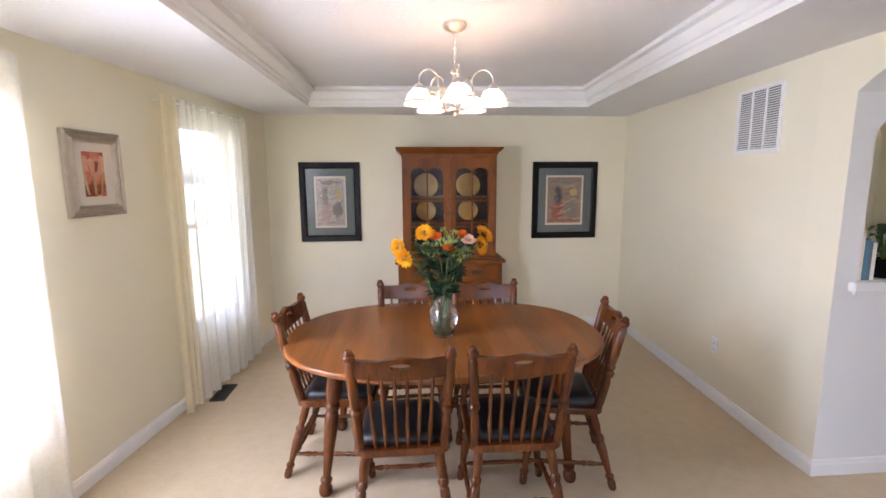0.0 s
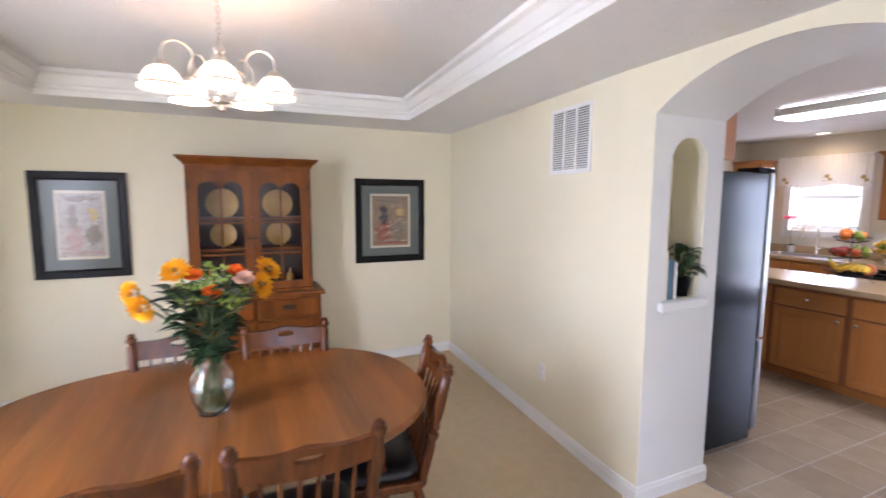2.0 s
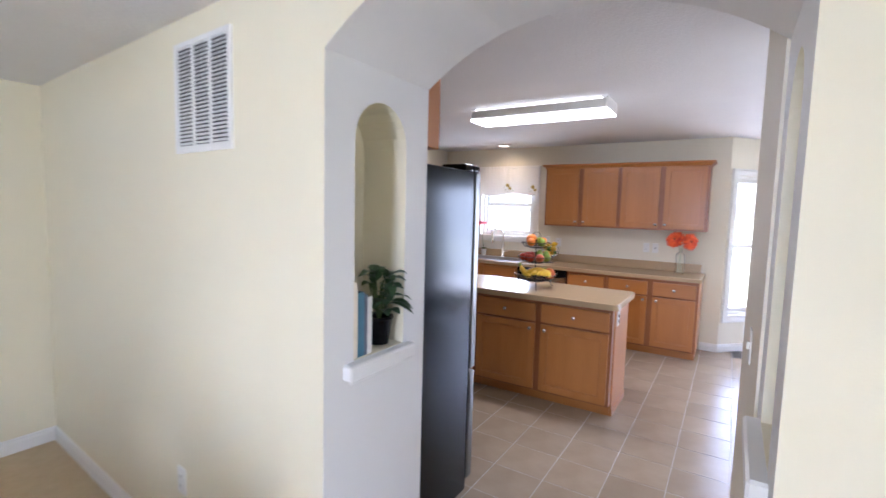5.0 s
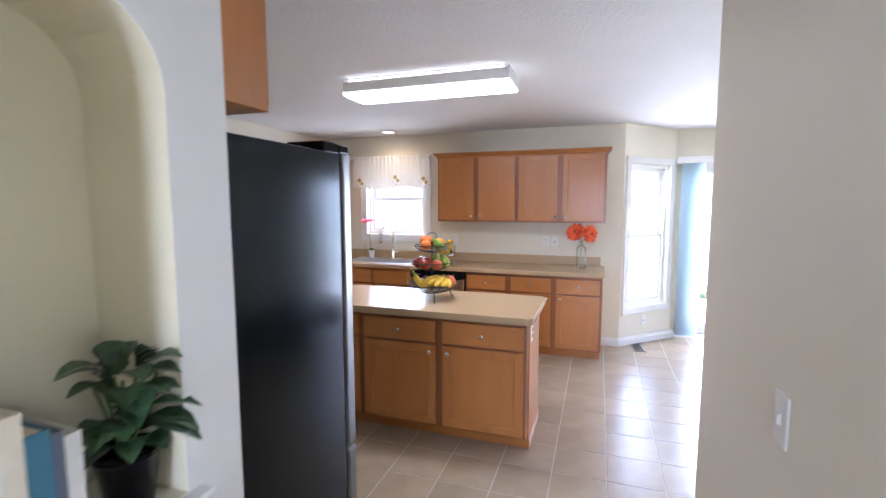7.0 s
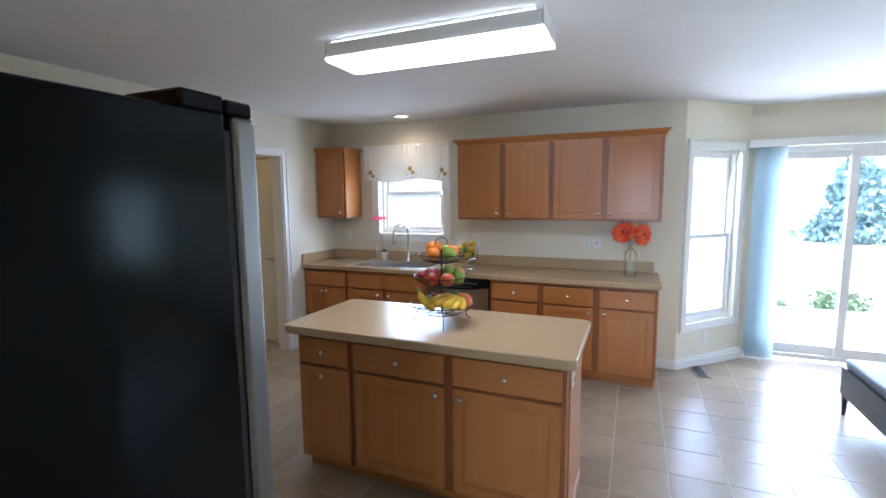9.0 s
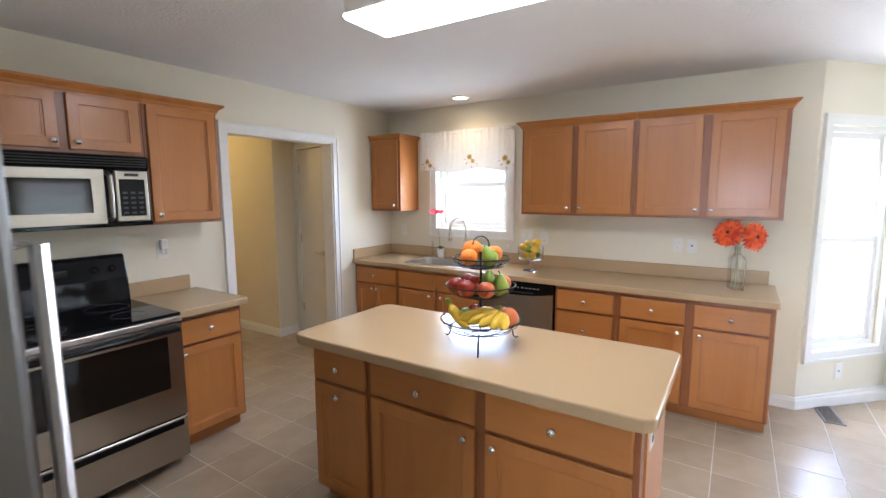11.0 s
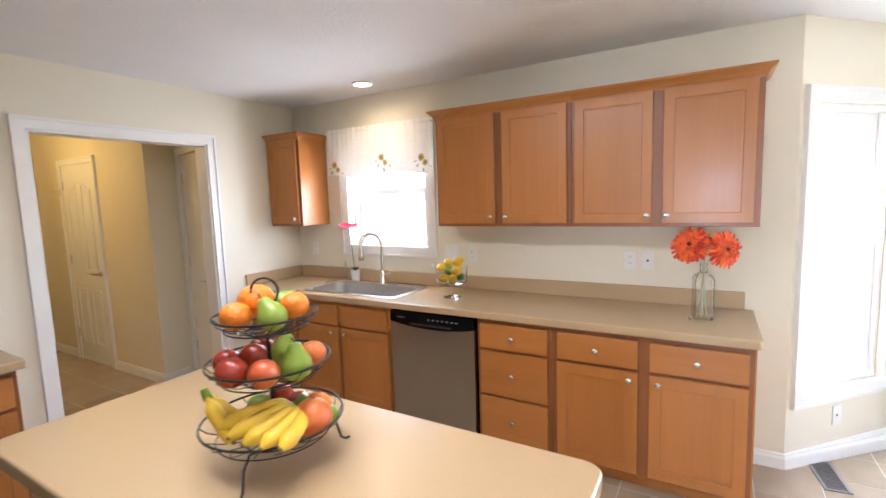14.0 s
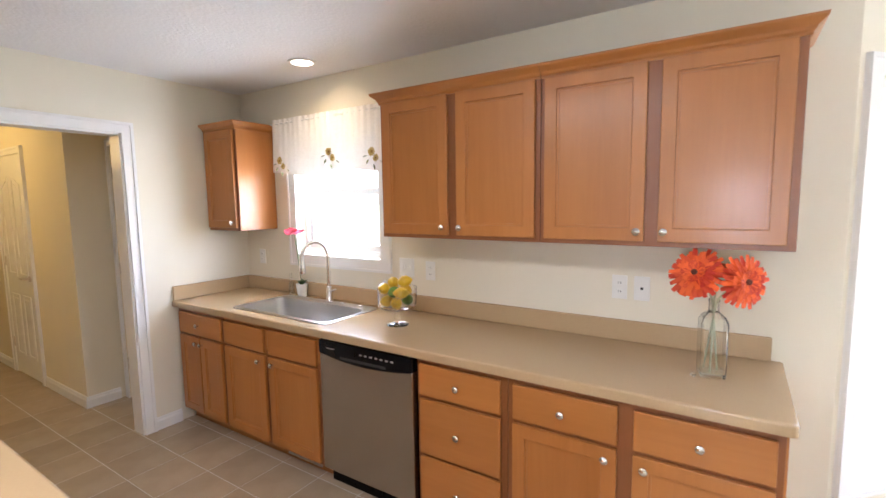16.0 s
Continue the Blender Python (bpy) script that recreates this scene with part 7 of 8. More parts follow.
M_BANANA = fruit_mat("banana_skin", (0.72, 0.45, 0.025), (0.78, 0.54, 0.045), 0.5, 0.03, 14)
M_LEMON = fruit_mat("lemon_skin", (0.74, 0.44, 0.012), (0.80, 0.53, 0.03), 0.4, 0.3, 8)
M_LIMEF = fruit_mat("lime_skin", (0.10, 0.24, 0.02), (0.18, 0.32, 0.04), 0.4, 0.2, 8)
M_TIP = mat("brown_fruit_stalk", (0.10, 0.06, 0.02), 0.8, 0, (0.16, 0.10, 0.04), 30)


def round_fruit(name, at, r, material, label, cat, squash=0.93, tilt=(0.2, 0.1, 1)):
    m = facing(at, tilt)
    prof = [(0, -squash * r * 0.97)] + [(r * math.cos(radians(a)), r * squash * math.sin(radians(a))) for a in range(-75, 76, 15)] + [(r * 0.10, r * squash * 0.95), (0, r * squash * 0.90)]
    f = thing(name, at, label, cat, "fruit on the stand")
    part("flesh", lathe(bmesh.new(), prof, seg=20, m=m), material, f, "", 70)
    part("stalk", lathe(bmesh.new(), [(r * 0.07, r * squash * 0.88), (r * 0.05, r * squash * 1.02), (0, r * squash * 1.03)], seg=7, m=m), M_TIP, f)


def pear(at, r, tilt):
    m = facing(at, tilt)
    prof = [(0, -r * 0.95), (r * 0.35, -r * 0.95), (r * 0.8, -r * 0.65), (r, -r * 0.1), (r * 0.92, r * 0.30), (r * 0.70, r * 0.66), (r * 0.50, r * 0.98), (r * 0.40, r * 1.22), (r * 0.24, r * 1.36), (0, r * 1.37)]
    f = thing("pear", at, "green pear on the wire fruit stand", "pear", "fruit on the stand")
    part("flesh", lathe(bmesh.new(), prof, seg=20, m=m), M_PEAR, f, "", 70)
    part("stalk", tube(bmesh.new(), [m @ Vector((0, 0, r * 1.33)), m @ Vector((0.003, 0, r * 1.55)), m @ Vector((0.008, 0.002, r * 1.7))], 0.0022, 6), M_TIP, f)


def fpos(x, y, z):
    return (ST.x + x, ST.y + y, Z0 + z)


def fp(r, c, z):
    """A place on the stand: r to the south-east, c to the south-west of the pole."""
    r, c = 0.87 * r, 0.87 * c
    return (ST.x + 0.75 * r - 0.66 * c, ST.y - 0.66 * r - 0.75 * c, Z0 + z)


t3 = 0.405
OT, PT, AT = "on the top tier of the stand", "on the middle tier of the stand", "on the bottom tier of the stand"
round_fruit("orange", fp(-0.078, 0.042, t3 - 0.008), 0.038, M_ORANGE, "bright orange " + OT, "orange")
round_fruit("orange", fp(0.082, -0.022, t3 - 0.004), 0.037, M_ORANGE, "bright orange " + OT, "orange")
round_fruit("grapefruit", fp(-0.028, -0.050, t3 + 0.012), 0.047, M_ORANGE, "large orange grapefruit " + OT, "grapefruit")
pear(fp(0.020, 0.072, t3 - 0.010), 0.037, (-0.25, 0.35, 0.9))
pear(fp(0.045, -0.095, t3 - 0.004), 0.030, (0.9, -0.5, 0.5))
t2 = 0.276
round_fruit("apple", fp(-0.098, 0.062, t2 - 0.012), 0.040, M_APPLE, "red apple " + PT, "apple")
round_fruit("apple", fp(-0.045, -0.012, t2 + 0.002), 0.036, M_APPLE, "red apple " + PT, "apple")
round_fruit("apple", fp(-0.012, 0.105, t2 - 0.014), 0.038, M_BLUSH, "blushed red apple " + PT, "apple")
round_fruit("apple", fp(-0.12, -0.03, t2 - 0.010), 0.036, M_APPLE, "red apple " + PT, "apple")
round_fruit("apple", fp(-0.03, -0.115, t2 - 0.008), 0.036, M_APPLE, "red apple " + PT, "apple")
pear(fp(0.075, 0.075, t2 - 0.010), 0.041, (0.05, 0.05, 1))
pear(fp(0.045, -0.015, t2 + 0.004), 0.036, (0.15, -0.1, 1))
round_fruit("peach", fp(0.125, 0.0, t2 - 0.006), 0.035, M_MANGO, "blushed peach " + PT, "peach")
t1 = 0.130
round_fruit("grapefruit", fp(0.112, 0.085, t1 - 0.004), 0.050, M_MANGO, "pink grapefruit " + AT, "grapefruit", 0.97)
round_fruit("orange", fp(0.130, 0.000, t1 - 0.006), 0.036, M_ORANGE, "bright orange " + AT, "orange")
round_fruit("apple", fp(0.075, -0.055, t1 - 0.014), 0.036, M_APPLE, "red apple " + AT, "apple")
round_fruit("lime", fp(0.158, 0.060, t1 - 0.018), 0.026, M_LIMEF, "green lime " + AT, "lime", 1.1)
round_fruit("pear", fp(-0.045, -0.10, t1 - 0.020), 0.036, M_PEAR, "round green pear " + AT, "pear")
round_fruit("apple", fp(0.02, -0.14, t1 - 0.014), 0.035, M_APPLE, "red apple " + AT, "apple")


def banana(bunch, start, heading, bend, rise, drop, length, r):
    """One curved fruit: heading is the angle from south-east towards south-west; it turns by bend and tips from rise to drop."""
    p, pts, rad = Vector(start), [], []
    n = 14
    for j in range(n):
        t = j / (n - 1)
        pts.append(p.copy())
        body = min(1, max(0, (t - 0.06) / 0.16))
        end = max(0, (t - 0.78) / 0.22)
        rad.append((0.0075 + (r - 0.0075) * body * body * (3 - 2 * body)) * (1 - 0.72 * end * end))
        h, e = radians(heading + bend * t), radians(rise + (drop - rise) * t)
        u, c = math.cos(h), math.sin(h)
        p += Vector(((0.75 * u - 0.66 * c) * math.cos(e), (-0.66 * u - 0.75 * c) * math.cos(e), math.sin(e))) * length / (n - 1)
    bn = part("banana", tube(bmesh.new(), pts, rad, 10), M_BANANA, bunch, "", 50)
    part("tip", lathe(bmesh.new(), [(0.0058, -0.003), (0.0042, 0.005), (0, 0.006)], seg=6, m=facing(pts[-1], pts[-1] - pts[-2])), M_TIP, bn)


BN = thing("banana_bunch", fp(-0.03, 0.06, t1), "bunch of ripe yellow bananas " + AT, "bananas", "fruit on the stand")
root = Vector(fp(0.074, 0.045, t1 + 0.018))
for k in range(5):
    s = Vector(fp(0.068 + 0.004 * k, 0.038 + 0.006 * k, t1 + 0.018 - 0.002 * k))
    banana(BN, s, 152 - 15 * k, 40, 16 - 4 * k, -30 + 3 * k, 0.190 - 0.009 * k, 0.0215)
part("stalk", tube(bmesh.new(), [root + Vector((0.014, -0.010, 0.026)), root + Vector((0.006, -0.004, 0.012)), root + Vector((-0.006, 0.002, -0.004))], [0.009, 0.013, 0.017], 8), M_PEAR, BN, "green stalk", True)
BN = thing("banana_bunch", fp(-0.13, 0.03, t1), "upright greenish bananas " + AT, "bananas", "fruit on the stand")
for k in range(2):
    banana(BN, Vector(fp(-0.172 + 0.004 * k, 0.018 - 0.012 * k, t1 + 0.066)), 30 - 40 * k, 40, -68, -12 + 8 * k, 0.140, 0.020)
part("stalk", tube(bmesh.new(), [Vector(fp(-0.182, 0.010, t1 + 0.088)), Vector(fp(-0.171, 0.012, t1 + 0.060))], [0.009, 0.013], 8), M_PEAR, BN, "green stalk", True)

# lemon bowl
LB = Vector((8.36, 4.23, CT + 0.003))
G = thing("footed_glass_bowl", tuple(LB), "clear footed glass bowl on the worktop, full of lemons", "bowl")
LS = 1.16
part("glass", lathe(bmesh.new(), [(r * LS, z * LS) for r, z in ((0.052, 0), (0.052, 0.005), (0.014, 0.014), (0.011, 0.065), (0.022, 0.073), (0.084, 0.086), (0.092, 0.098), (0.095, 0.180), (0.0925, 0.180), (0.089, 0.101), (0.082, 0.091), (0, 0.085))], tuple(LB), 28), M_GLASS, G, "", True)
for x, y, z, mt in ((-0.035, 0.030, 0.108, 0), (-0.045, -0.030, 0.108, 0), (0.03, 0.035, 0.108, 0), (0.035, -0.03, 0.108, 1), (-0.02, 0.0, 0.150, 1), (0.025, 0.04, 0.150, 0), (-0.03, -0.045, 0.152, 0), (0.035, -0.02, 0.152, 0), (0.0, 0.02, 0.190, 0), (0.005, -0.04, 0.200, 0), (-0.035, 0.045, 0.165, 0)):
    nm = "lime" if mt else "lemon"
    a = rnd.uniform(0, 6)
    m = facing((LB.x + 1.25 * x, LB.y + 1.25 * y, LB.z + 1.2 * z + 0.006), (math.cos(a), math.sin(a), rnd.uniform(-0.4, 0.4)))
    solo(nm, lathe(bmesh.new(), [(0, -0.046), (0.007, -0.041), (0.021, -0.028), (0.031, -0.008), (0.031, 0.008), (0.021, 0.028), (0.007, 0.041), (0, 0.046)], seg=14, m=m), M_LIMEF if mt else M_LEMON, ("green lime" if mt else "yellow lemon") + " in the footed glass bowl", nm, "lemons in the bowl", 70)

# gerberas in a square bottle
M_HEART = mat("dark_red_heart", (0.06, 0.015, 0.008), 0.9, 0, (0.14, 0.03, 0.012), 90)
GV = Vector((8.39, 2.733, CT + 0.003))
M_PALESTEM = mat("pale_green_stem", (0.36, 0.40, 0.24), 0.5, 0, (0.46, 0.50, 0.34), 20)
G = thing("gerbera_vase", tuple(GV), "square clear bottle vase with two orange gerberas", "vase of flowers")
b = bmesh.new()
rings = []
for s, r, z in ((0.046, 0.008, 0.0), (0.048, 0.010, 0.01), (0.048, 0.010, 0.175), (0.040, 0.014, 0.192), (0.020, 0.0195, 0.205), (0.018, 0.0175, 0.235), (0.021, 0.0205, 0.238), (0.021, 0.0205, 0.245), (0.016, 0.0155, 0.245), (0.015, 0.0145, 0.205), (0.036, 0.012, 0.188), (0.044, 0.009, 0.172), (0.044, 0.009, 0.014)):
    rings.append([b.verts.new((GV.x + 0.94 * x, GV.y + 0.94 * y, GV.z + 1.2 * z)) for x, y in round_rect(-s, s, -s, s, r, 4)])
for a, c in zip(rings, rings[1:]):
    for k in range(len(a)):
        j = (k + 1) % len(a)
        b.faces.new((a[k], a[j], c[j], c[k]))
b.faces.new(list(reversed(rings[0])))
b.faces.new(rings[-1])
bmesh.ops.recalc_face_normals(b, faces=b.faces)
gb = part("glass", b, clear("pale_green_glass", (0.97, 0.985, 0.965)), G, "clear square bottle")
gb.matrix_basis = gb.matrix_basis @ Matrix.Rotation(radians(12), 4, "Z")
for dx, dy, dz, way, sc in ((-0.02, 0.066, 0.392, (-0.80, 0.22, 0.42), 1.18), (-0.03, -0.098, 0.372, (-0.66, -0.62, 0.10), 1.14), (0.05, -0.012, 0.405, (0.30, -0.2, 0.85), 0.85)):
    at = GV + Vector((dx, dy, dz))
    b = bmesh.new()
    for n, r0, r1, lift, zz in ((24, 0.012, 0.086, -0.016, 0), (22, 0.010, 0.082, -0.006, 0.003), (20, 0.009, 0.058, 0.004, 0.006), (18, 0.008, 0.036, 0.010, 0.008)):
        petals(b, facing(at, way) @ Matrix.Translation((0, 0, zz)) @ Matrix.Scale(sc, 4), n, r0, r1, 0.0100, lift, rnd, 0.0, 0.6)
    g = part("gerbera", b, M_RED, G, "red-orange gerbera head")
    part("heart", lathe(bmesh.new(), [(0.011, 0.004), (0.011, 0.014), (0.006, 0.018), (0, 0.017)], seg=12, m=facing(at, way)), M_HEART, g)
    foot, neck, head = GV + Vector((-0.6 * dx, -0.28 * dy, 0.018)), GV + Vector((0.1 * dx, 0.06 * dy, 0.275)), at - Vector(way).normalized() * 0.004
    mid = neck + (neck - foot) * 0.18
    pts = [foot, foot.lerp(neck, 0.5), neck] + [neck * (1 - t) ** 2 + mid * 2 * t * (1 - t) + head * t * t for t in (0.25, 0.5, 0.75, 1.0)]
    part("stem", tube(bmesh.new(), pts, 0.0034, 6), M_PALESTEM, G)
part("pebble", lathe(bmesh.new(), [(0, 0.0), (0.010, 0.003), (0.011, 0.010), (0.006, 0.016), (0, 0.017)], (GV.x - 0.055, GV.y + 0.055, GV.z), 12), M_GLASS, G, "", True)

# orchid by the tap
OP = Vector((8.635, 5.335, CT))
O = thing("orchid_pot", tuple(OP), "pink flower in a small white pot beside the sink", "potted plant")
part("pot", lathe(bmesh.new(), [(0.032, 0), (0.043, 0.088), (0.045, 0.094), (0.041, 0.094), (0.039, 0.080), (0, 0.080)], tuple(OP), 18), mat("white_ceramic", (0.78, 0.77, 0.74), 0.25, 0, (0.82, 0.81, 0.78), 8), O, "white ceramic pot", True)
b = bmesh.new()
for k in range(9):
    a = k * 0.8
    leaf(b, OP + Vector((0, 0, 0.078)), (math.cos(a), math.sin(a), 1.2 + 0.5 * (k % 2)), 0.075, 0.036, 0.3)
part("leaves", b, M_BUSH, O)
stem_to(O, OP + Vector((0, 0, 0.06)), OP + Vector((-0.012, 0.045, 0.465)), 0.003, 0.05)
part("stake", tube(bmesh.new(), [OP + Vector((0.006, 0.006, 0.05)), OP + Vector((0.004, 0.04, 0.38))], 0.002, 5), M_STEM, O)
b = bmesh.new()
for q in ((-0.02, 0.045, 0.47), (-0.01, 0.085, 0.462), (0.0, 0.005, 0.466), (-0.04, 0.02, 0.462), (-0.03, 0.07, 0.476)):
    petals(b, facing(OP + Vector(q), (-0.4, rnd.uniform(-0.3, 0.3), 0.9)), 9, 0.004, 0.046, 0.015, 0.010, rnd)
part("bloom", b, mat("magenta_petal", (0.66, 0.05, 0.10), 0.6, 0, (0.75, 0.12, 0.18), 20), O, "hot pink bloom")
TV = thing("bud_vase", (8.60, 5.41, CT + 0.003), "slim clear glass bud vase beside the pot", "vase")
part("glass", lathe(bmesh.new(), [(0.018, 0), (0.021, 0.02), (0.018, 0.09), (0.009, 0.12), (0.010, 0.17), (0.008, 0.17), (0.007, 0.12), (0.015, 0.088), (0.017, 0.02), (0.015, 0.006)], (8.60, 5.41, CT + 0.003), 16), M_THIN, TV, "", True)

# blinds at the patio door
V_ = thing("vertical_blind", (9.30, 0.9, 0), "pale vertical blind, drawn back beside the patio door", "blind")
part("head_rail", B(9.245, 9.349, -0.02, 1.735, 2.045, 2.115, 0.006, 2), M_TRIM, V_, "white valance rail")
for k in range(13):
    y = 1.45 + 0.0175 * k
    m = Matrix.Translation((9.30, y, 0)) @ Matrix.Rotation(radians(12 + 3 * math.sin(k * 2.1)), 4, "Z")
    b = bmesh.new()
    vs = [[b.verts.new(m @ Vector((-0.044 + 0.022 * i, 0.004 * (1 - (i / 2 - 1) ** 2) + e * 0.0012, z))) for i in range(5)] for z in (0.025, 2.045) for e in (0,)]
    for i in range(4):
        b.faces.new((vs[0][i], vs[0][i + 1], vs[1][i + 1], vs[1][i]))
    r_ = bmesh.ops.solidify(b, geom=b.faces[:], thickness=0.0012)
    part("vane", b, M_BLIND, V_)

# bench in the breakfast bay
Bn = thing("bench", (7.5, 1.0, 0), "low dark wooden bench with a padded grey seat", "bench")
M_EBONY = wood("ebony_bench", (0.016, 0.014, 0.014), (0.03, 0.027, 0.026), 0.35, 0, 8.0)
part("frame", slab(bmesh.new(), rect(6.90, 8.20, 0.78, 1.275), [rect(6.94, 8.16, 0.82, 1.235)], 0.20, Matrix.Translation((0, 0, 0.155))), M_EBONY, Bn)
b = B(6.91, 8.19, 0.79, 1.265, 0.355, 0.425, 0.022, 3)
part("seat_pad", b, mat("charcoal_woven_pad", (0.05, 0.05, 0.052), 0.55, 0, (0.085, 0.085, 0.09), 60, bump=0.4, bump_scale=120), Bn, "charcoal padded seat", True)
for x in (6.925, 8.175):
    for y in (0.805, 1.25):
        part("leg", lathe(bmesh.new(), [(0.014, 0), (0.024, 0.16)], (x, y, 0), 8), M_EBONY, Bn)

# ceiling register of the kitchen
cv = thing("ceiling_vent", (4.62, 3.70, 2.43), "white louvred ceiling register", "vent")
part("frame", slab(bmesh.new(), rect(4.47, 4.77, 3.62, 3.78), [rect(4.495, 4.745, 3.645, 3.755)], 0.010, Matrix.Translation((0, 0, 2.429))), M_TRIM, cv)
part("backing", B(4.49, 4.75, 3.64, 3.76, 2.435, 2.439), M_DARK, cv)
for k in range(5):
    part("louvre", B(4.495, 4.745, 3.652 + 0.021 * k, 3.664 + 0.021 * k, 2.428, 2.434), M_TRIM, cv)


# hall doors
def panel_door(name, m, w, h, hinge_u, lever_u, label, panels=2):
    """A white moulded door with two arched upper panels and two lower ones; m maps (u, v, out)."""
    d = tagged(new(name), label, "door", "", "structure")
    b = slab(bmesh.new(), rect(0, w, 0.01, h), [], 0.035, m)
    leafp = part("leaf", b, M_TRIM, d)
    gap = w * 0.13
    pw = (w - 3 * gap) / 2
    for k in range(panels):
        u0 = gap + k * (pw + gap)
        for v0, v1, arched in ((0.20, 0.78, False), (0.95, h - 0.20, True)):
            ring = rect(u0, u0 + pw, v0, v1)
            if arched:
                sgn = 1 if k == 0 else -1
                ring = [(u0, v0), (u0 + pw, v0)] + [(u0 + pw * (1 - q / 8), v1 + 0.07 * (1 - math.cos(math.pi * (q / 8 if k else 1 - q / 8))) / 2 - 0.05) for q in range(9)]
            inner = [((u - (u0 + pw / 2)) * 0.80 + u0 + pw / 2, (v - (v0 + v1) / 2) * 0.93 + (v0 + v1) / 2) for u, v in ring]
            part("moulding", slab(bmesh.new(), ring, [inner], 0.008, m @ Matrix.Translation((0, 0, 0.035))), M_TRIM, leafp)
            inner2 = [((u - (u0 + pw / 2)) * 0.6 + u0 + pw / 2, (v - (v0 + v1) / 2) * 0.86 + (v0 + v1) / 2) for u, v in ring]
            part("panel", slab(bmesh.new(), inner2, [], 0.005, m @ Matrix.Translation((0, 0, 0.035))), M_TRIM, leafp)
    for v in (0.30, 1.08, 1.83):
        part("hinge", slab(bmesh.new(), rect(hinge_u - 0.012, hinge_u + 0.012, v - 0.045, v + 0.045), [], 0.008, m @ Matrix.Translation((0, 0, 0.035))), M_BRUSHED, d, "brushed nickel hinge")
    a = m @ Vector((lever_u, 0.95, 0.035))
    nn = (m.to_3x3() @ Vector((0, 0, 1))).normalized()
    uu = (m.to_3x3() @ Vector((1, 0, 0))).normalized() * (0.11 if hinge_u > lever_u else -0.11)
    part("rose", lathe(bmesh.new(), [(0.028, 0), (0.026, 0.008), (0.012, 0.012), (0.010, 0.045)], seg=14, m=facing(a, nn)), M_BRUSHED, d, "", True)
    part("lever", tube(bmesh.new(), [a + nn * 0.045, a + nn * 0.05 + uu * 0.4, a + nn * 0.045 + uu], [0.009, 0.008, 0.006], 8), M_BRUSHED, d, "brushed nickel lever handle", True)
    return d


DM = Matrix(((0, 0, -1, HX - 0.001), (1, 0, 0, 7.815), (0, 1, 0, 0), (0, 0, 0, 1)))
panel_door("door_2", DM @ Matrix.Translation((0, 0, -0.030)), 0.66, 2.03, 0.66, 0.06, "closed white panel door with nickel lever in the hall")
casing("trim_hall_door", (7.81, 8.48, None, 2.035), flip_x(HX), 0.06, 0.016)
NOUT = NOOK @ Matrix.Diagonal((1, 1, -1, 1))
panel_door("door_3", NOUT @ Matrix.Translation((0.134, 0, -0.040)), 0.534, 2.03, 0.524, 0.055, "closed plain white door in the hall recess", 0)
casing("trim_hall_recess_door", (0.13, 0.672, None, 2.04), NOUT, 0.055, 0.014)
casing("trim_hall_end", (6.88, 7.69, None, 2.04), flip_y(HY), 0.065, 0.016)
hk = thing("coat_hook", (7.78, 8.515, 1.78), "small brushed nickel double coat hook on the door casing", "hook")
part("plate", B(HX - 0.022, HX - 0.016, 8.50, 8.53, 1.74, 1.80, 0.002), M_BRUSHED, hk)
for dz in (0.0, 0.03):
    part("prong", tube(bmesh.new(), [(HX - 0.02, 8.515, 1.755 + dz), (HX - 0.06, 8.515, 1.75 + dz), (HX - 0.075, 8.515, 1.775 + dz)], 0.005, 6), M_BRUSHED, hk)

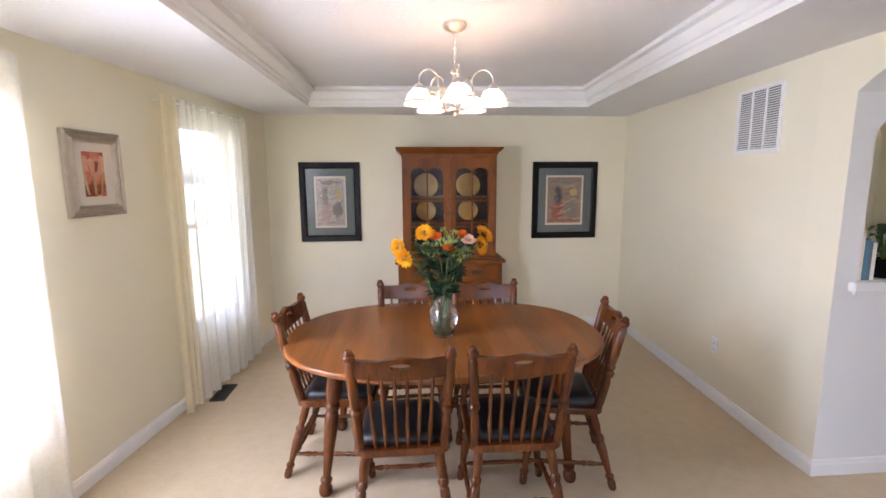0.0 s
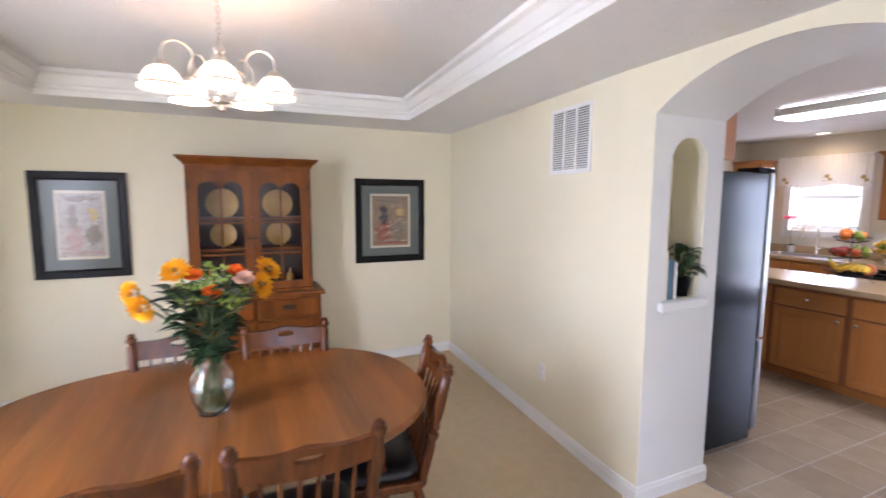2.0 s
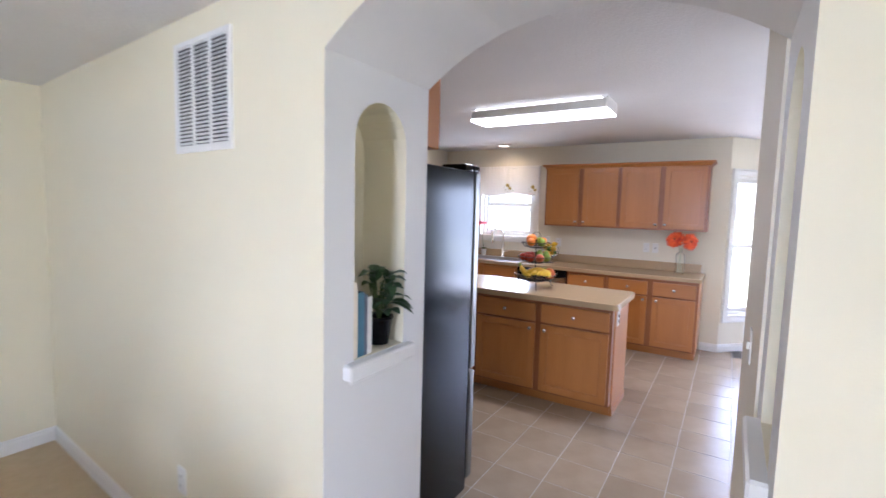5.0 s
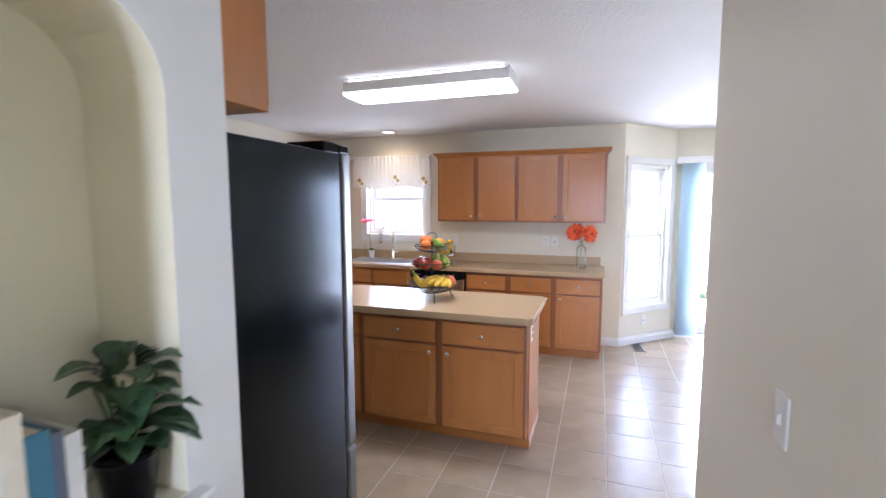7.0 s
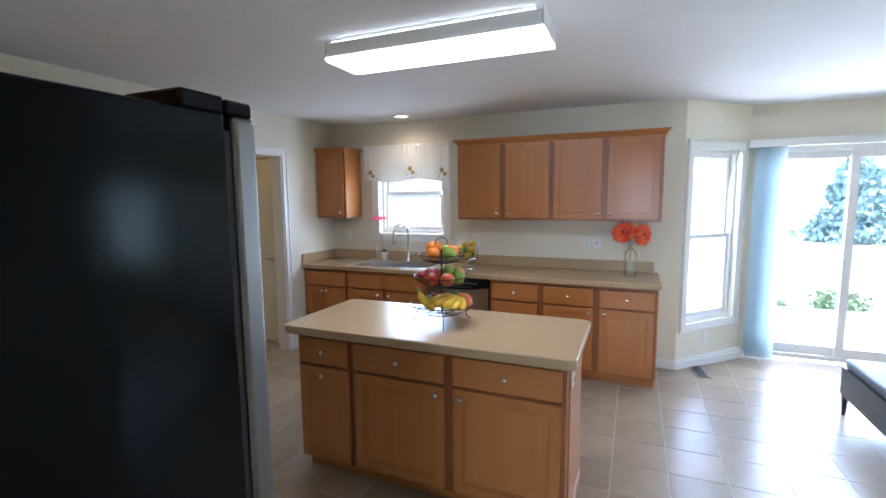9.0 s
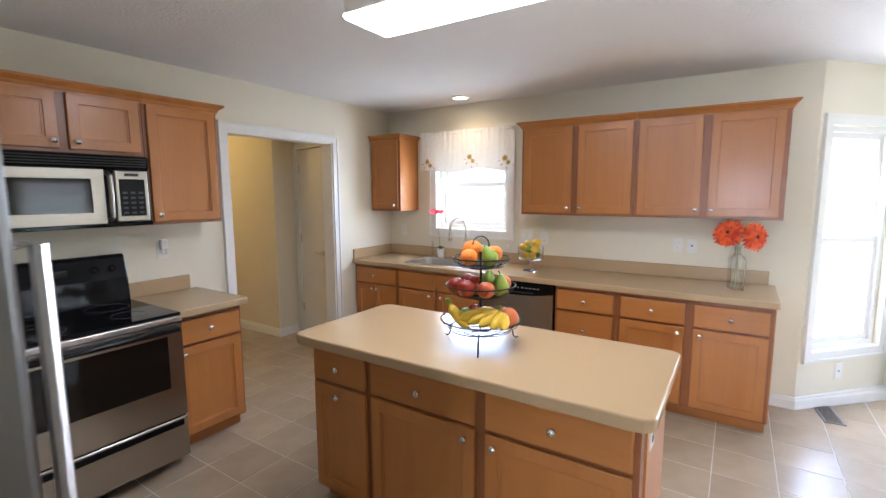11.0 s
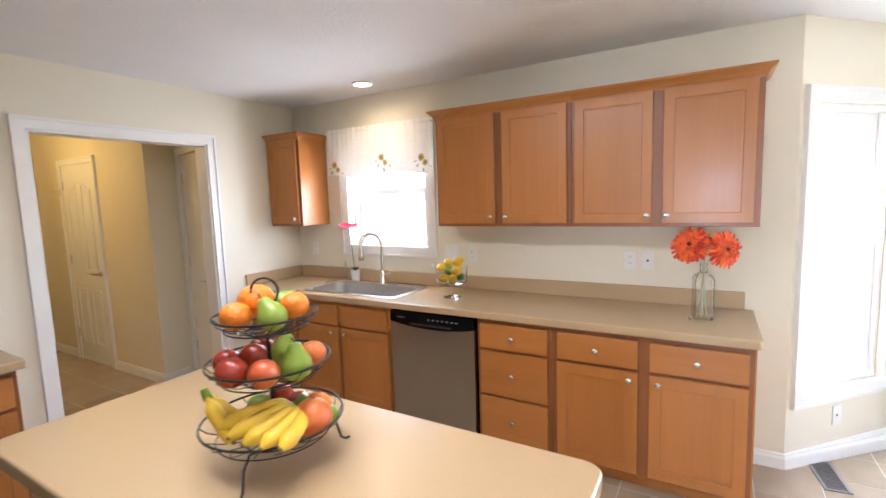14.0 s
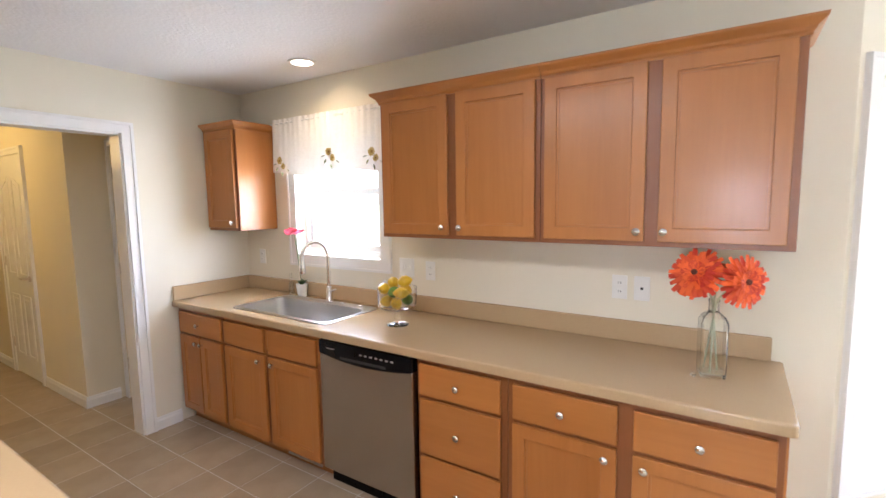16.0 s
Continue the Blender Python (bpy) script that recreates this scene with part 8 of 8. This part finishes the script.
# ---- floor tiles ----
def tile_mat():
    m = mat("taupe_vinyl_tile", (0.335, 0.258, 0.175), 0.27, 0, (0.455, 0.362, 0.258), 4.0, bump=0.06, bump_scale=70, spread=0.6)
    nt = m.node_tree
    b = nt.nodes["Principled BSDF"]
    src = b.inputs["Base Color"].links[0].from_socket
    info, rng, hsv = (nt.nodes.new(k) for k in ("ShaderNodeObjectInfo", "ShaderNodeMapRange", "ShaderNodeHueSaturation"))
    rng.inputs["To Min"].default_value, rng.inputs["To Max"].default_value = 0.92, 1.08
    nt.links.new(info.outputs["Random"], rng.inputs["Value"])
    nt.links.new(rng.outputs["Result"], hsv.inputs["Value"])
    nt.links.new(src, hsv.inputs["Color"])
    nt.links.new(hsv.outputs["Color"], b.inputs["Base Color"])
    return m


M_TILE = tile_mat()
PX, PY = 0.2985, 0.3095
OX, OY = 7.812, 2.785
fl = tagged(new("floor_kitchen"), "taupe stone-look vinyl tiles with pale joints", "", "", "structure")
bm = bmesh.new()
box(bm, -PX / 2 + 0.0024, PX / 2 - 0.0024, -PY / 2 + 0.0024, PY / 2 - 0.0024, -0.006, 0.0, 0.0008)
tile_me = bpy.data.meshes.new("tile")
bm.to_mesh(tile_me)
bm.free()
tile_me.materials.append(M_TILE)
cells = []
for i in range(-13, 6):
    for j in range(-16, 22):
        x0, y0 = OX + i * PX, OY + j * PY
        x1, y1 = x0 + PX, y0 + PY
        cx_, cy_ = (x0 + x1) / 2, (y0 + y1) / 2
        if x1 < 4.08 or x0 > 9.4 or y0 < -2.0 or y1 > 9.3 or (cx_ > 7.9 and cy_ > 7.0) or (cy_ > 6.1 and cx_ < 6.2) or (cx_ > 8.95 and cy_ > 2.3):
            continue
        cells.append((abs(cy_ - 4.0) + 0.4 * abs(cx_ - 6.6), x0, x1, y0, y1))
cells.sort()
rest = bmesh.new()
count = 0
for _, x0, x1, y0, y1 in cells:
    whole = x0 >= 4.08 and x1 <= 9.4
    if whole and count < 295:
        o = new("tile", tile_me)
        o.parent = fl
        o.location = ((x0 + x1) / 2, (y0 + y1) / 2, 0)
        count += 1
    else:
        box(rest, max(x0, 4.08) + 0.0024, min(x1, 9.4) - 0.0024, y0 + 0.0024, y1 - 0.0024, -0.006, 0.0)
tagged(part("far_tiles", rest, M_TILE, fl), kind="stuff")
setting("trim_threshold", B(4.070, 4.088, AY0, AY1, -0.01, 0.004, 0.002), M_BRUSHED, "thin metal carpet edging strip")
